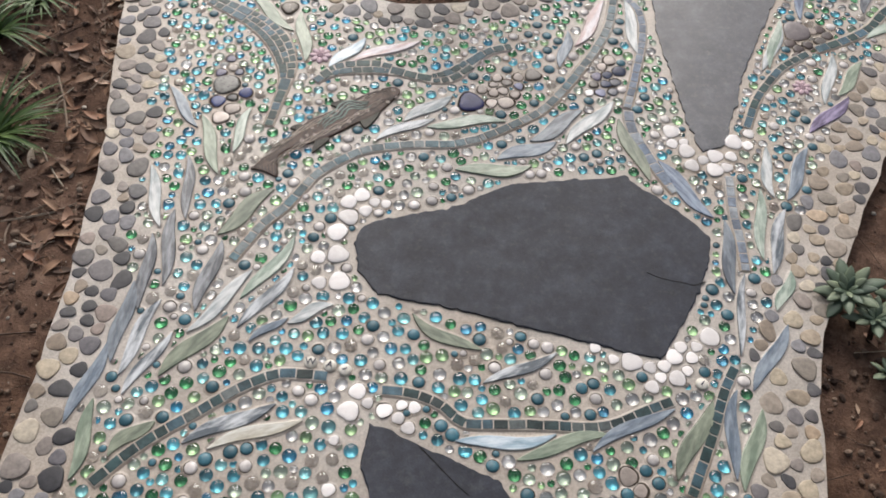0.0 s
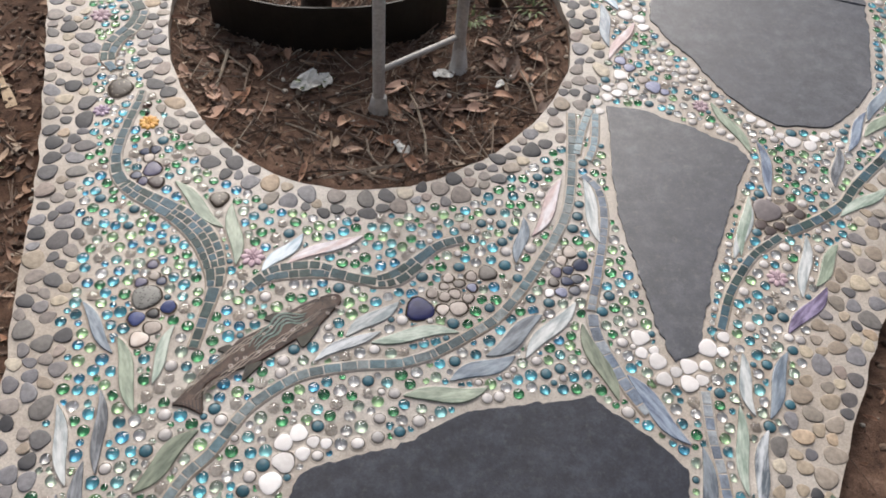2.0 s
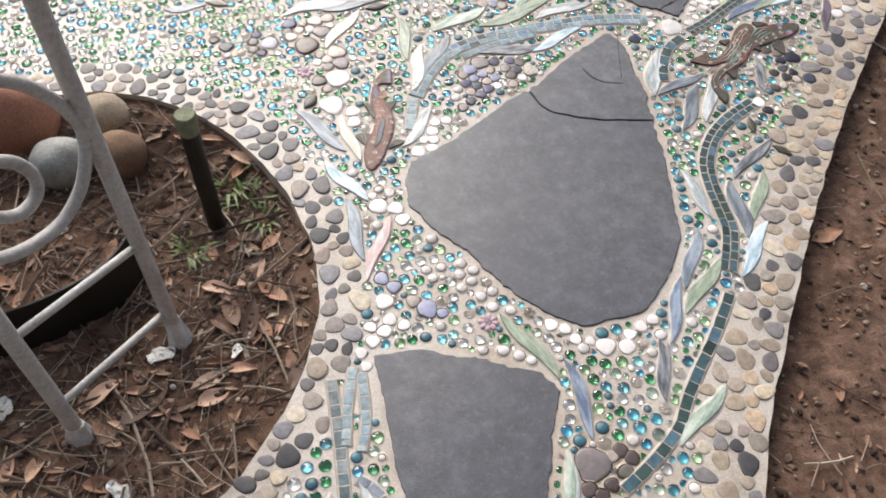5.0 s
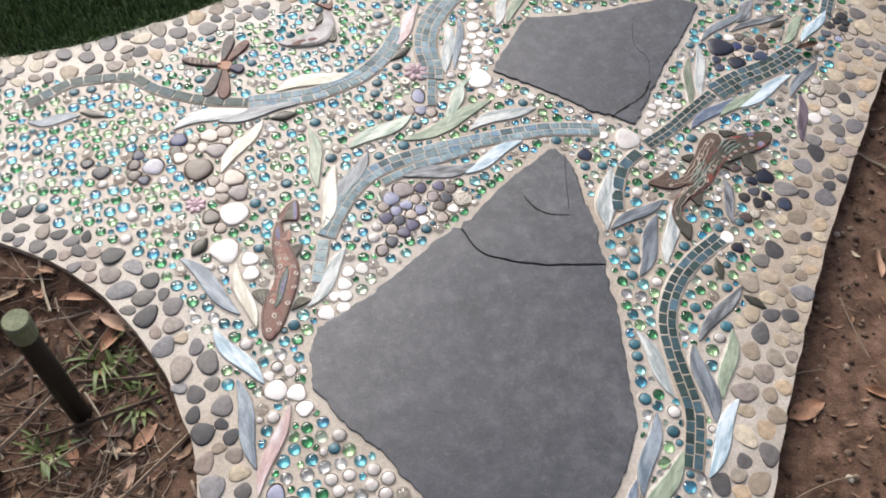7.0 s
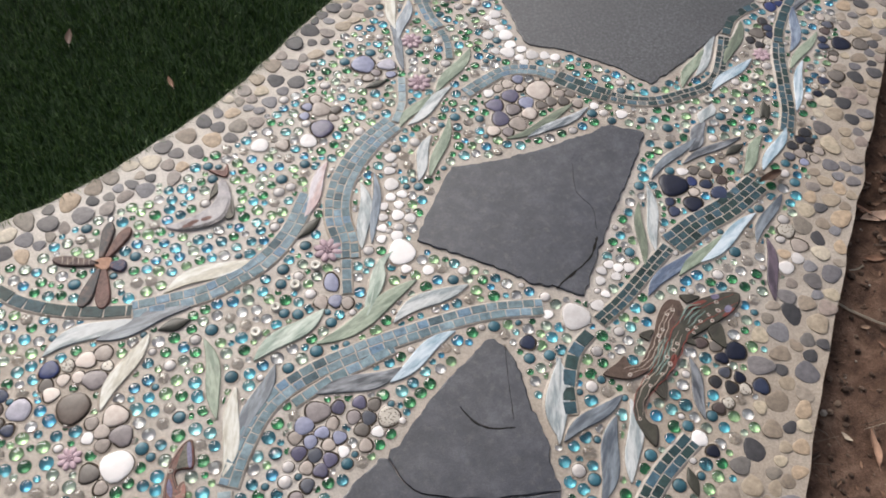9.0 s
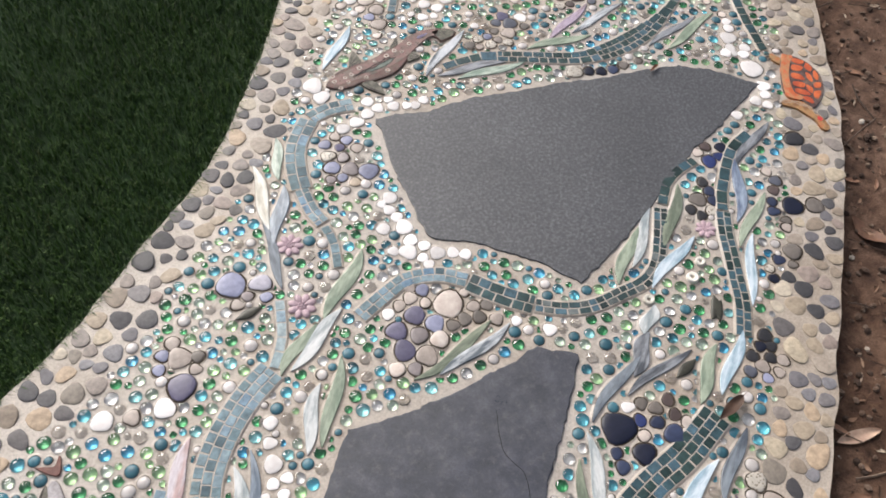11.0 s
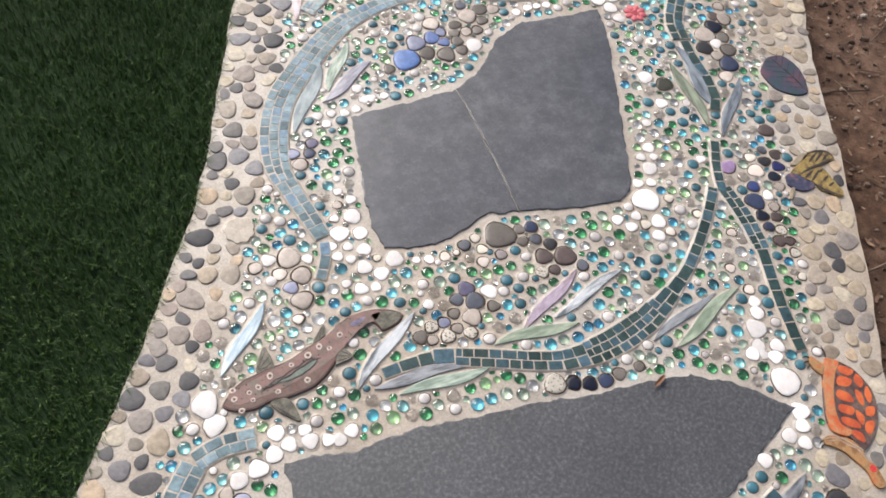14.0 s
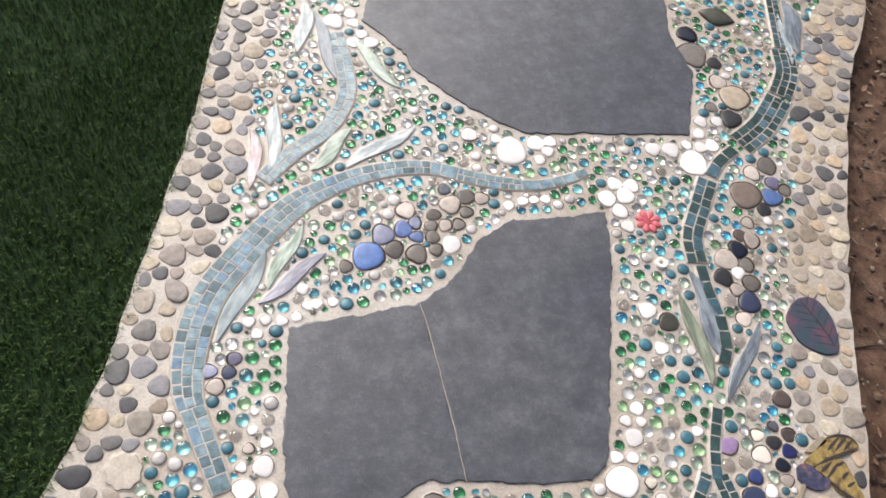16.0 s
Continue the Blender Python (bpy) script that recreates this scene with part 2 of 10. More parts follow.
BEADS = [glass_bead("bead_clear", (1.0, 0.98, 0.96), 0.3, (0.95, 0.92, 0.88)), glass_bead("bead_aqua", (0.20, 0.84, 1.0), 0.28, (0.14, 0.66, 0.84)), glass_bead("bead_teal", (0.10, 0.48, 0.60)),
         glass_bead("bead_blue", (0.09, 0.56, 0.86), 0.25, (0.07, 0.42, 0.68)), glass_bead("bead_green", (0.035, 0.39, 0.12)), glass_bead("bead_lime", (0.60, 0.95, 0.48), 0.25, (0.48, 0.80, 0.38)),
         glass_bead("bead_pearl", (0.80, 0.75, 0.72), 0.25, (0.68, 0.62, 0.59)), glass_bead("bead_frosted", (0.060, 0.190, 0.245), 0.4, (0.045, 0.145, 0.19)),
         glass_bead("bead_mint", (0.80, 0.95, 0.74), 0.25, (0.66, 0.82, 0.62)), glass_bead("bead_turquoise", (0.42, 0.95, 0.95), 0.25, (0.32, 0.80, 0.82))]
CLEAR_DOME, _, _, clear_ = material("clear_glass_dome")
clear_.inputs["Base Color"].default_value = (1, 1, 1, 1)
clear_.inputs["Specular IOR Level"].default_value = 0.2
clear_.inputs["Transmission Weight"].default_value, clear_.inputs["Roughness"].default_value, clear_.inputs["IOR"].default_value = 1.0, 0.03, 1.5
# dark colour that stands in for shade on a gem's side wall
GEM_RIM_SHADE = earthy("gem_rim_shade", [(0.3, (0.022, 0.026, 0.024)), (0.7, (0.050, 0.056, 0.050))], 60, 300, 0.0, 0.9)
# joint rings, coloured dark for crevice shade as well as dirt
SHADE_GRIME = earthy("crevice_grime", [(0.3, (0.036, 0.028, 0.021)), (0.7, (0.075, 0.058, 0.042))], 40, 300, 0.0003, 0.95)

# ---- the plan: path edges, planter, slates ----
RIGHT_EDGE = [(.57, -.3), (.58, .1), (.60, .44), (.63, .66), (.69, .81), (.77, .98), (.88, 1.18), (1.01, 1.40), (1.20, 1.65), (1.44, 1.94), (1.72, 2.23),
              (1.93, 2.44), (2.18, 2.69), (2.33, 2.86), (2.48, 3.08), (2.64, 3.34), (2.81, 3.66), (3.09, 4.08), (3.28, 4.30), (3.6, 4.8), (3.9, 5.4)]
LAWN_EDGE = [(-0.75, 2.86), (-.2, 2.87), (.17, 2.86), (.38, 2.88), (.60, 2.94), (.83, 3.05), (1.01, 3.18), (1.16, 3.29), (1.27, 3.41), (1.43, 3.62), (1.55, 3.80),
             (1.64, 3.98), (1.78, 4.27), (1.90, 4.56), (2.1, 5.0), (2.3, 5.4)]
LEFT_EDGE = [(-.60, -.3), (-.59, .2), (-.585, .49), (-.58, .65), (-.59, .82), (-.60, .99), (-.63, 1.17), (-.67, 1.42), (-.75, 1.77), (-.86, 2.2), (-.98, 2.6), (-1.1, 2.95)]
PLANTER = (-0.073, 1.937)
right_line, lawn_line, left_line = smooth_line(RIGHT_EDGE, 0.02), smooth_line(LAWN_EDGE, 0.02), smooth_line(LEFT_EDGE, 0.02)
angles = np.linspace(0, 2 * np.pi, 96, endpoint=False)
ring = 0.472 - 0.030 * np.cos(2 * angles) + 0.008 * np.cos(4 * angles + 0.6)
planter_line = np.c_[PLANTER[0] + ring * np.cos(angles), PLANTER[1] + ring * np.sin(angles)]
path_outline = ccw(np.vstack([right_line, lawn_line[::-1], left_line[::-1]]))

SLATE_PLAN = {
    "A": [(-0.129, 0.824), (-0.121, 0.854), (-0.096, 0.874), (0.021, 0.905), (0.134, 0.974), (0.335, 1.006), (0.442, 0.925), (0.478, 0.889), (0.460, 0.799), (0.399, 0.677), (0.375, 0.645), (0.232, 0.670), (0.032, 0.711), (-0.081, 0.726), (-0.119, 0.769)],
    "Z": [(-0.071, 0.505), (-0.015, 0.484), (0.120, 0.431), (0.144, 0.401), (0.138, 0.315), (-0.016, 0.305), (-0.054, 0.380), (-0.076, 0.435)],
    "B": [(0.433, 1.695), (0.518, 1.684), (0.607, 1.642), (0.692, 1.594), (0.709, 1.555), (0.622, 1.363), (0.588, 1.280), (0.551, 1.163), (0.526, 1.097), (0.484, 1.079), (0.474, 1.100), (0.455, 1.228), (0.425, 1.390), (0.424, 1.487), (0.429, 1.591)],
    "C": [(1.119, 2.358), (1.133, 2.326), (1.122, 2.173), (1.105, 2.087), (1.092, 2.014), (1.065, 1.900), (1.036, 1.796), (0.979, 1.719), (0.935, 1.681), (0.895, 1.661), (0.795, 1.659), (0.755, 1.690), (0.698, 1.753), (0.672, 1.802), (0.639, 1.868), (0.596, 1.926), (0.568, 1.988), (0.577, 2.053), (0.601, 2.096), (0.690, 2.129), (0.806, 2.198), (0.907, 2.242), (1.007, 2.309), (1.099, 2.359)],
    "D": [(1.189, 2.723), (1.245, 2.712), (1.385, 2.706), (1.520, 2.716), (1.579, 2.674), (1.500, 2.588), (1.355, 2.448), (1.296, 2.376), (1.222, 2.435), (1.156, 2.504), (1.070, 2.584), (1.115, 2.645), (1.164, 2.698)],
    "E": [(1.503, 3.281), (1.526, 3.275), (1.610, 3.255), (1.683, 3.252), (1.843, 3.216), (2.029, 3.173), (2.137, 3.149), (2.212, 3.091), (2.258, 3.032), (2.104, 2.975), (1.989, 2.929), (1.844, 2.861), (1.743, 2.814), (1.657, 2.788), (1.624, 2.848), (1.549, 2.928), (1.465, 2.985), (1.473, 3.064), (1.482, 3.168)],
    "F": [(1.848, 3.839), (1.929, 3.837), (2.063, 3.830), (2.141, 3.867), (2.192, 3.916), (2.269, 3.942), (2.364, 3.926), (2.439, 3.917), (2.401, 3.802), (2.333, 3.664), (2.287, 3.559), (2.246, 3.492), (2.215, 3.480), (2.124, 3.501), (2.036, 3.533), (1.985, 3.549), (1.924, 3.534), (1.869, 3.527), (1.786, 3.554), (1.782, 3.601), (1.804, 3.687), (1.828, 3.765)],
    "G": [(2.145, 4.456), (2.191, 4.377), (2.212, 4.299), (2.280, 4.198), (2.363, 4.115), (2.504, 4.086), (2.679, 4.040), (2.762, 4.184), (2.765, 4.295), (2.800, 4.390), (2.868, 4.598), (2.706, 4.722), (2.380, 4.733), (2.206, 4.600)],
}
SLATE_LABELS = {
    "A": "broad dark grey slate slab with a hairline crack",
    "Z": "pointed dark slate slab at the start of the path",
    "B": "long tapering grey slate slab beside the planter",
    "C": "large grey slate slab with split layers at its tip",
    "D": "small four-sided dark slate slab with a cracked corner",
    "E": "large wedge-shaped speckled dark slate slab",
    "F": "dark slate slab in two halves with a sandy joint",
    "G": "broad blue-grey slate slab with a straight near edge",
}

# ---- ground ----
def grid_sheet(name, x0, x1, y0, y1, step, height):
    nx, ny = int((x1 - x0) / step) + 1, int((y1 - y0) / step) + 1
    xs, ys = np.linspace(x0, x1, nx), np.linspace(y0, y1, ny)
    gx, gy = np.meshgrid(xs, ys)
    v = np.c_[gx.ravel(), gy.ravel(), height(gx.ravel(), gy.ravel())]
    a = (np.arange(ny - 1)[:, None] * nx + np.arange(nx - 1)).ravel()
    return v, np.c_[a, a + 1, a + nx + 1, a + nx], nx, ny


def clods(x, y):
    return np.array([0.012 * noise.noise(Vector((a * 3, b * 3, 0))) + 0.008 * noise.noise(Vector((a * 11, b * 11, 3))) + 0.006 * abs(noise.noise(Vector((a * 40, b * 40, 7)))) for a, b in zip(x, y)])


def soil_level(x, y):
    """Bare soil lies below the path, and is banked up against the planter's rim."""
    off = np.hypot(np.asarray(x) - PLANTER[0], np.asarray(y) - PLANTER[1])
    return np.where(off < 0.56, -0.045 + 0.028 * np.clip((off - 0.33) / 0.14, 0, 1) ** 2, -0.045)


v, f, nx, ny = grid_sheet("ground", -2.4, 4.6, -1.2, 5.6, 0.022, lambda x, y: clods(x, y) + soil_level(x, y))
edge = np.r_[np.arange(nx), np.arange(1, ny) * nx + nx - 1, (ny - 1) * nx + np.arange(nx - 2, -1, -1), np.arange(ny - 2, 0, -1) * nx]
far = v[edge].copy()
mid = np.array([1.0, 2.2])
far[:, :2] = mid + (far[:, :2] - mid) * 400
far[:, 2] = -0.06
k = np.arange(len(edge))
skirt = np.c_[edge, len(v) + k, len(v) + np.roll(k, -1), np.roll(edge, -1)]
ground = solid("ground", raw_mesh("ground", np.vstack([v, far]), np.vstack([f, skirt])), SOIL, "dark brown bare garden soil with crumbs and grit", "ground", kind="structure", smooth=True)

# the mortar bed of the path: its mesh is filled in once the gems are placed, since each gem sits in a socket
pavement = tagged(new("pavement", bpy.data.meshes.new("pavement")), "sandy tan mortar bed of a winding mosaic garden path", "path", kind="structure")


def mortar_bed(mesh, sockets):
    """Fills the mesh of the mortar bed between the path's edges, with a hole for the planter and one for each socket (x, y, radius)."""
    flat, edges, owner = [], [], []
    rims = []
    for outline in (path_outline, planter_line[::-1]):
        rough_edge = outline + 0.006 * np.array([[noise.noise(Vector((x * 18, y * 18, s))) for s in (0, 5)] for x, y in outline])
        rims.append(rough_edge)
    loops = rims + [np.array([(x + r * math.cos(t), y + r * math.sin(t)) for t in np.arange(12) * math.pi / 6]) for x, y, r in sockets]
    for k, loop in enumerate(loops):
        base = len(flat)
        flat += [Vector(p) for p in loop]
        edges += [(base + i, base + (i + 1) % len(loop)) for i in range(len(loop))]
        owner += [k] * len(loop)
    spread = np.random.default_rng(3).uniform((GX0, GY0), (GX1, GY1), (9000, 2))
    flat += [Vector(p) for p in spread]
    owner += [-1] * len(spread)
    points, _, faces, origin, _, _ = geometry.delaunay_2d_cdt(flat, edges, [], 0, 1e-7)
    xy = np.array([tuple(p) for p in points])
    mine = np.array([owner[o[0]] if o else -1 for o in origin])
    tri = np.array([tuple(f) for f in faces if len(f) == 3])
    mid = xy[tri].mean(1)
    keep = ~((mine[tri[:, 0]] == mine[tri[:, 1]]) & (mine[tri[:, 1]] == mine[tri[:, 2]]) & (mine[tri[:, 0]] > 1))
    for rim, wanted in zip(rims, (True, False)):
        hit = np.zeros(len(mid), bool)
        for (ax, ay), (bx, by) in zip(rim, np.roll(rim, -1, axis=0)):
            if ay != by:
                hit ^= ((ay > mid[:, 1]) != (by > mid[:, 1])) & (mid[:, 0] < (bx - ax) * (mid[:, 1] - ay) / (by - ay) + ax)
        keep &= hit == wanted
    level = np.array([0.0007 * noise.noise(Vector((x * 16, y * 16, 2))) for x, y in xy])
    verts, tris = np.c_[xy, -0.0020 + np.where(mine > 1, 0, level)], tri[keep]
    walls, off = [], len(verts)
    extra = []
    for rim in rims:
        k = np.arange(len(rim))
        extra += [np.c_[rim, np.full(len(rim), -0.0016)], np.c_[rim, np.full(len(rim), -0.12)]]
        up, low = off + k, off + len(rim) + k
        walls += [np.c_[low, np.roll(low, -1), np.roll(up, -1)], np.c_[low, np.roll(up, -1), up]]
        off += 2 * len(rim)
    mesh.from_pydata(np.vstack([verts] + extra).tolist(), [], np.vstack([tris] + walls).tolist())
    mesh.update()
    mesh.materials.append(MORTAR)
    mesh.polygons.foreach_set("use_smooth", [True] * len(tris) + [False] * (len(mesh.polygons) - len(tris)))


lawn_outline = ccw(np.vstack([inset(ccw(lawn_line), 0)[::1] + (-0.004, 0.004), [(2.3, 9.0), (-6.0, 9.0), (-6.0, 2.86)]]))
lawn = solid("lawn", slab_mesh("lawn", [(lawn_outline, -0.12), (lawn_outline, -0.016)]), LAWN_BASE, "dense dark green short lawn beside the path", "lawn", kind="structure")

# plain unseen dark walls all round, added to block sky; higher behind the camera
SKY_BLOCK = earthy("sky_block_brown", [(0.3, (0.030, 0.026, 0.020)), (0.5, (0.055, 0.048, 0.036)), (0.7, (0.085, 0.075, 0.055))], 5, 60, 0.002, 0.9)
corners = [(-4.2, -3.2), (6.4, -3.2), (6.4, 8.6), (-4.2, 8.6)]
for k, name in enumerate(("wall_south", "wall_east", "wall_north", "wall_west")):
    (ax, ay), (bx, by) = corners[k], corners[(k + 1) % 4]
    ux, uy = (bx - ax) / math.hypot(bx - ax, by - ay), (by - ay) / math.hypot(bx - ax, by - ay)
    outline = np.array([(ax, ay), (bx, by), (bx - uy * 0.12, by + ux * 0.12), (ax - uy * 0.12, ay + ux * 0.12)])
    solid(name, slab_mesh(name, [(ccw(outline), -0.3), (ccw(outline), (4.5, 2.2, 1.2, 1.4)[k])]), SKY_BLOCK, "plain unseen dark wall added to block sky light", "fence", kind="structure")

# ---- mosaic pieces: art glass leaves, tile ribbons, stones, flowers, figures ----
BLOCKED = []        # outlines that the beads must leave free
ROUND = []          # circles that the beads must leave free
CREVICES = []       # outlines of set pieces, for the painted shade and grime round them
LEAF_GLASS = {}
LEAF_COLOURS = {
    "W": ((0.30, 0.34, 0.35), (0.63, 0.64, 0.63), "pearly white"), "WG": ((0.22, 0.29, 0.23), (0.50, 0.56, 0.48), "pale green-white"),
    "WB": ((0.30, 0.42, 0.50), (0.64, 0.72, 0.78), "pale blue-white"), "C": ((0.50, 0.46, 0.37), (0.72, 0.70, 0.63), "cream"),
    "S": ((0.10, 0.12, 0.14), (0.60, 0.62, 0.64), "silver streaked"), "G": ((0.185, 0.235, 0.17), (0.34, 0.39, 0.295), "celadon green"),
    "GK": ((0.13, 0.155, 0.11), (0.26, 0.29, 0.21), "grey-green"), "B": ((0.12, 0.155, 0.20), (0.29, 0.335, 0.385), "slate blue"),
    "BL": ((0.09, 0.12, 0.19), (0.28, 0.335, 0.42), "streaky blue"), "KB": ((0.09, 0.105, 0.13), (0.23, 0.26, 0.29), "blue-grey"),
    "K": ((0.06, 0.066, 0.078), (0.27, 0.28, 0.30), "dark grey streaked"), "P": ((0.46, 0.32, 0.31), (0.60, 0.54, 0.57), "iridescent pink"),
    "V": ((0.10, 0.07, 0.14), (0.33, 0.27, 0.42), "violet"), "V2": ((0.25, 0.24, 0.29), (0.40, 0.39, 0.44), "lilac grey"),
    "PB": ((0.15, 0.10, 0.085), (0.40, 0.32, 0.40), "iridescent brown-violet"), "GB": ((0.20, 0.245, 0.26), (0.37, 0.42, 0.43), "translucent blue-grey"),
    "VD": ((0.05, 0.035, 0.05), (0.14, 0.10, 0.13), "dark plum"),
}


def art_glass(key):
    low, high, _ = LEAF_COLOURS[key]
    m, n, l, p = material("art_glass_" + key.lower())
    where = n.new("ShaderNodeTexCoord").outputs["Object"]
    pick = n.new("ShaderNodeObjectInfo").outputs["Random"]
    shift = n.new("ShaderNodeVectorMath")
    l.new(where, shift.inputs[0])
    span = n.new("ShaderNodeMapRange")
    span.inputs["To Max"].default_value = 9.0
    l.new(pick, span.inputs["Value"])
    l.new(span.outputs[0], shift.inputs[1])
    a = noise_node(n, l, 9, 4, 0.6, shift.outputs[0], (1.6, 8, 8))
    b = noise_node(n, l, 60, 3, 0.6, shift.outputs[0], (1, 3, 3))
    col = ramp(n, l, a, [(0.40, low), (0.58, high)])
    col = mix(n, l, 0.25, col, ramp(n, l, b, [(0.35, (0.2, 0.2, 0.2)), (0.65, (0.85, 0.85, 0.85))]), 'OVERLAY')
    l.new(col, p.inputs["Base Color"])
    p.inputs["Roughness"].default_value = 0.4
    p.inputs["IOR"].default_value = 1.52
    p.inputs["Coat Weight"].default_value, p.inputs["Coat Roughness"].default_value = 0.12, 0.15
    l.new(bump(n, l, a, 0.0006, 0.6, bump(n, l, b, 0.0002)), p.inputs["Normal"])
    return m


leaf_count = 0


def leaf(x0, y0, x1, y1, width, bend, key, thick=0.0012):
    """One wavy sliver of art glass, from tip to tip, bedded in the mortar."""
    global leaf_count
    leaf_count += 1
    length, turn = math.hypot(x1 - x0, y1 - y0), math.atan2(y1 - y0, x1 - x0)
    s = np.linspace(0, 1, 17)
    wave = (0.16 if leaf_count % 3 else -0.16) * width
    mid = bend * 4 * s * (1 - s) + wave * np.sin(2 * np.pi * s)
    half = 0.5 * width * np.maximum(np.sin(np.pi * np.clip(s, 0, 1)) ** 0.72, 0.06)
    up = np.c_[(s - 0.5) * length, mid + half]
    low = np.c_[(s - 0.5) * length, mid - half]
    outline = np.vstack([low, up[::-1]])
    inner = np.vstack([np.c_[low[:, 0] * 0.985, mid - 0.90 * half], np.c_[up[::-1, 0] * 0.985, (mid + 0.90 * half)[::-1]]])
    n = len(s)
    v = np.vstack([np.c_[outline, np.full(2 * n, -0.006)], np.c_[outline, np.full(2 * n, thick * 0.45)], np.c_[inner, np.full(2 * n, thick)],
                   np.c_[(s - 0.5) * length * 0.985, mid, np.full(n, thick * 1.04)]])
    f = []
    for base in (0, 2 * n):
        f += [(base + i, base + (i + 1) % (2 * n), base + 2 * n + (i + 1) % (2 * n), base + 2 * n + i) for i in range(2 * n)]
    for i in range(n - 1):
        f += [(4 * n + i, 4 * n + i + 1, 6 * n + i + 1, 6 * n + i), (6 * n + i, 6 * n + i + 1, 6 * n - 2 - i, 6 * n - 1 - i)]
    if key not in LEAF_GLASS:
        LEAF_GLASS[key] = art_glass(key)
    ob = solid("glass_leaf", raw_mesh("glass_leaf", v, f), LEAF_GLASS[key], LEAF_COLOURS[key][2] + " art glass leaf sliver set in mortar", "glass leaf",
               "glass leaves in the mosaic")
    ob.matrix_world = Matrix.Translation(((x0 + x1) / 2, (y0 + y1) / 2, 0)) @ Matrix.Rotation(turn, 4, 'Z') @ Matrix.Rotation(rng.normal(0, 0.03), 4, 'X')
    c, q = math.cos(turn), math.sin(turn)
    BLOCKED.append(outline @ np.array([[c, q], [-q, c]]) + ((x0 + x1) / 2, (y0 + y1) / 2))
    CREVICES.append((BLOCKED[-1], 0.0003, 0.45))


leaf(-0.514, 1.151, -0.443, 1.054, 0.0199, -0.0011, "B")
leaf(-0.441, 1.085, -0.386, 0.950, 0.0241, 0.0012, "G")
leaf(-0.354, 1.112, -0.368, 1.001, 0.0189, -0.0038, "WG")
leaf(-0.505, 0.960, -0.459, 0.829, 0.0209, -0.0008, "W")
leaf(-0.445, 0.987, -0.420, 0.849, 0.0197, 0.0024, "K")
leaf(-0.442, 0.868, -0.428, 0.716, 0.0227, -0.0009, "K")
leaf(-0.468, 0.816, -0.457, 0.669, 0.0217, 0.0014, "K")
leaf(-0.475, 0.721, -0.475, 0.576, 0.0260, -0.0010, "KB")
leaf(-0.424, 0.690, -0.458, 0.554, 0.0228, -0.0051, "S")
leaf(-0.393, 0.633, -0.445, 0.524, 0.0192, -0.0021, "S")
leaf(-0.488, 0.609, -0.517, 0.474, 0.0236, 0.0025, "B")
leaf(-0.484, 0.515, -0.485, 0.390, 0.0220, 0.0025, "G")
leaf(-0.385, 0.486, -0.440, 0.428, 0.0240, -0.0076, "GK")
leaf(-0.350, 0.811, -0.367, 0.674, 0.0258, -0.0013, "K")
leaf(-0.290, 0.757, -0.372, 0.635, 0.0230, 0.0030, "W")
leaf(-0.231, 0.829, -0.300, 0.702, 0.0230, 0.0060, "WG")
leaf(-0.223, 0.766, -0.295, 0.649, 0.0223, 0.0026, "S")
leaf(-0.150, 0.702, -0.218, 0.663, 0.0210, -0.0048, "W")
leaf(-0.218, 0.673, -0.273, 0.626, 0.0142, -0.0030, "B")
leaf(-0.312, 0.668, -0.398, 0.558, 0.0295, -0.0012, "GK")
leaf(-0.282, 0.925, -0.360, 0.822, 0.0312, -0.0031, "GK")
leaf(-0.214, 0.526, -0.340, 0.455, 0.0242, -0.0016, "S")
leaf(-0.171, 0.502, -0.302, 0.449, 0.0210, -0.0045, "C")
leaf(-0.022, 0.696, 0.091, 0.639, 0.0215, -0.0118, "GK")
leaf(0.209, 0.643, 0.095, 0.583, 0.0187, 0.0031, "S")
leaf(0.056, 0.487, 0.206, 0.507, 0.0209, -0.0083, "WB")
leaf(0.287, 0.513, 0.148, 0.464, 0.0215, -0.0056, "G")
leaf(0.388, 0.561, 0.260, 0.485, 0.0204, -0.0064, "B")
leaf(0.448, 0.579, 0.382, 0.450, 0.0268, -0.0011, "GK")
leaf(0.488, 0.601, 0.469, 0.456, 0.0206, -0.0079, "B")
leaf(0.523, 0.571, 0.478, 0.440, 0.0249, -0.0010, "G")
leaf(0.587, 0.723, 0.514, 0.601, 0.0237, 0.0011, "B")
leaf(0.529, 0.816, 0.502, 0.660, 0.0136, -0.0026, "S")
leaf(0.508, 0.925, 0.507, 0.775, 0.0240, -0.0005, "KB")
leaf(0.582, 1.000, 0.566, 0.847, 0.0206, -0.0027, "WG")
leaf(0.621, 0.959, 0.579, 0.820, 0.0229, -0.0042, "S")
leaf(0.609, 0.828, 0.573, 0.748, 0.0215, 0.0034, "WG")
leaf(0.607, 1.102, 0.605, 0.983, 0.0209, -0.0059, "W")
leaf(0.687, 1.107, 0.629, 0.979, 0.0242, -0.0011, "B")
leaf(0.792, 1.246, 0.698, 1.145, 0.0265, 0.0021, "V")
leaf(0.782, 1.365, 0.741, 1.222, 0.0217, 0.0019, "W")
leaf(0.839, 1.347, 0.773, 1.247, 0.0236, 0.0006, "G")
leaf(0.689, 1.448, 0.632, 1.303, 0.0219, 0.0062, "W")
leaf(0.366, 1.485, 0.383, 1.326, 0.0240, 0.0008, "W")
leaf(0.322, 1.480, 0.258, 1.335, 0.0261, 0.0043, "P")
leaf(0.244, 1.378, 0.225, 1.271, 0.0225, 0.0032, "B")
leaf(0.327, 1.190, 0.234, 1.075, 0.0275, -0.0012, "W")
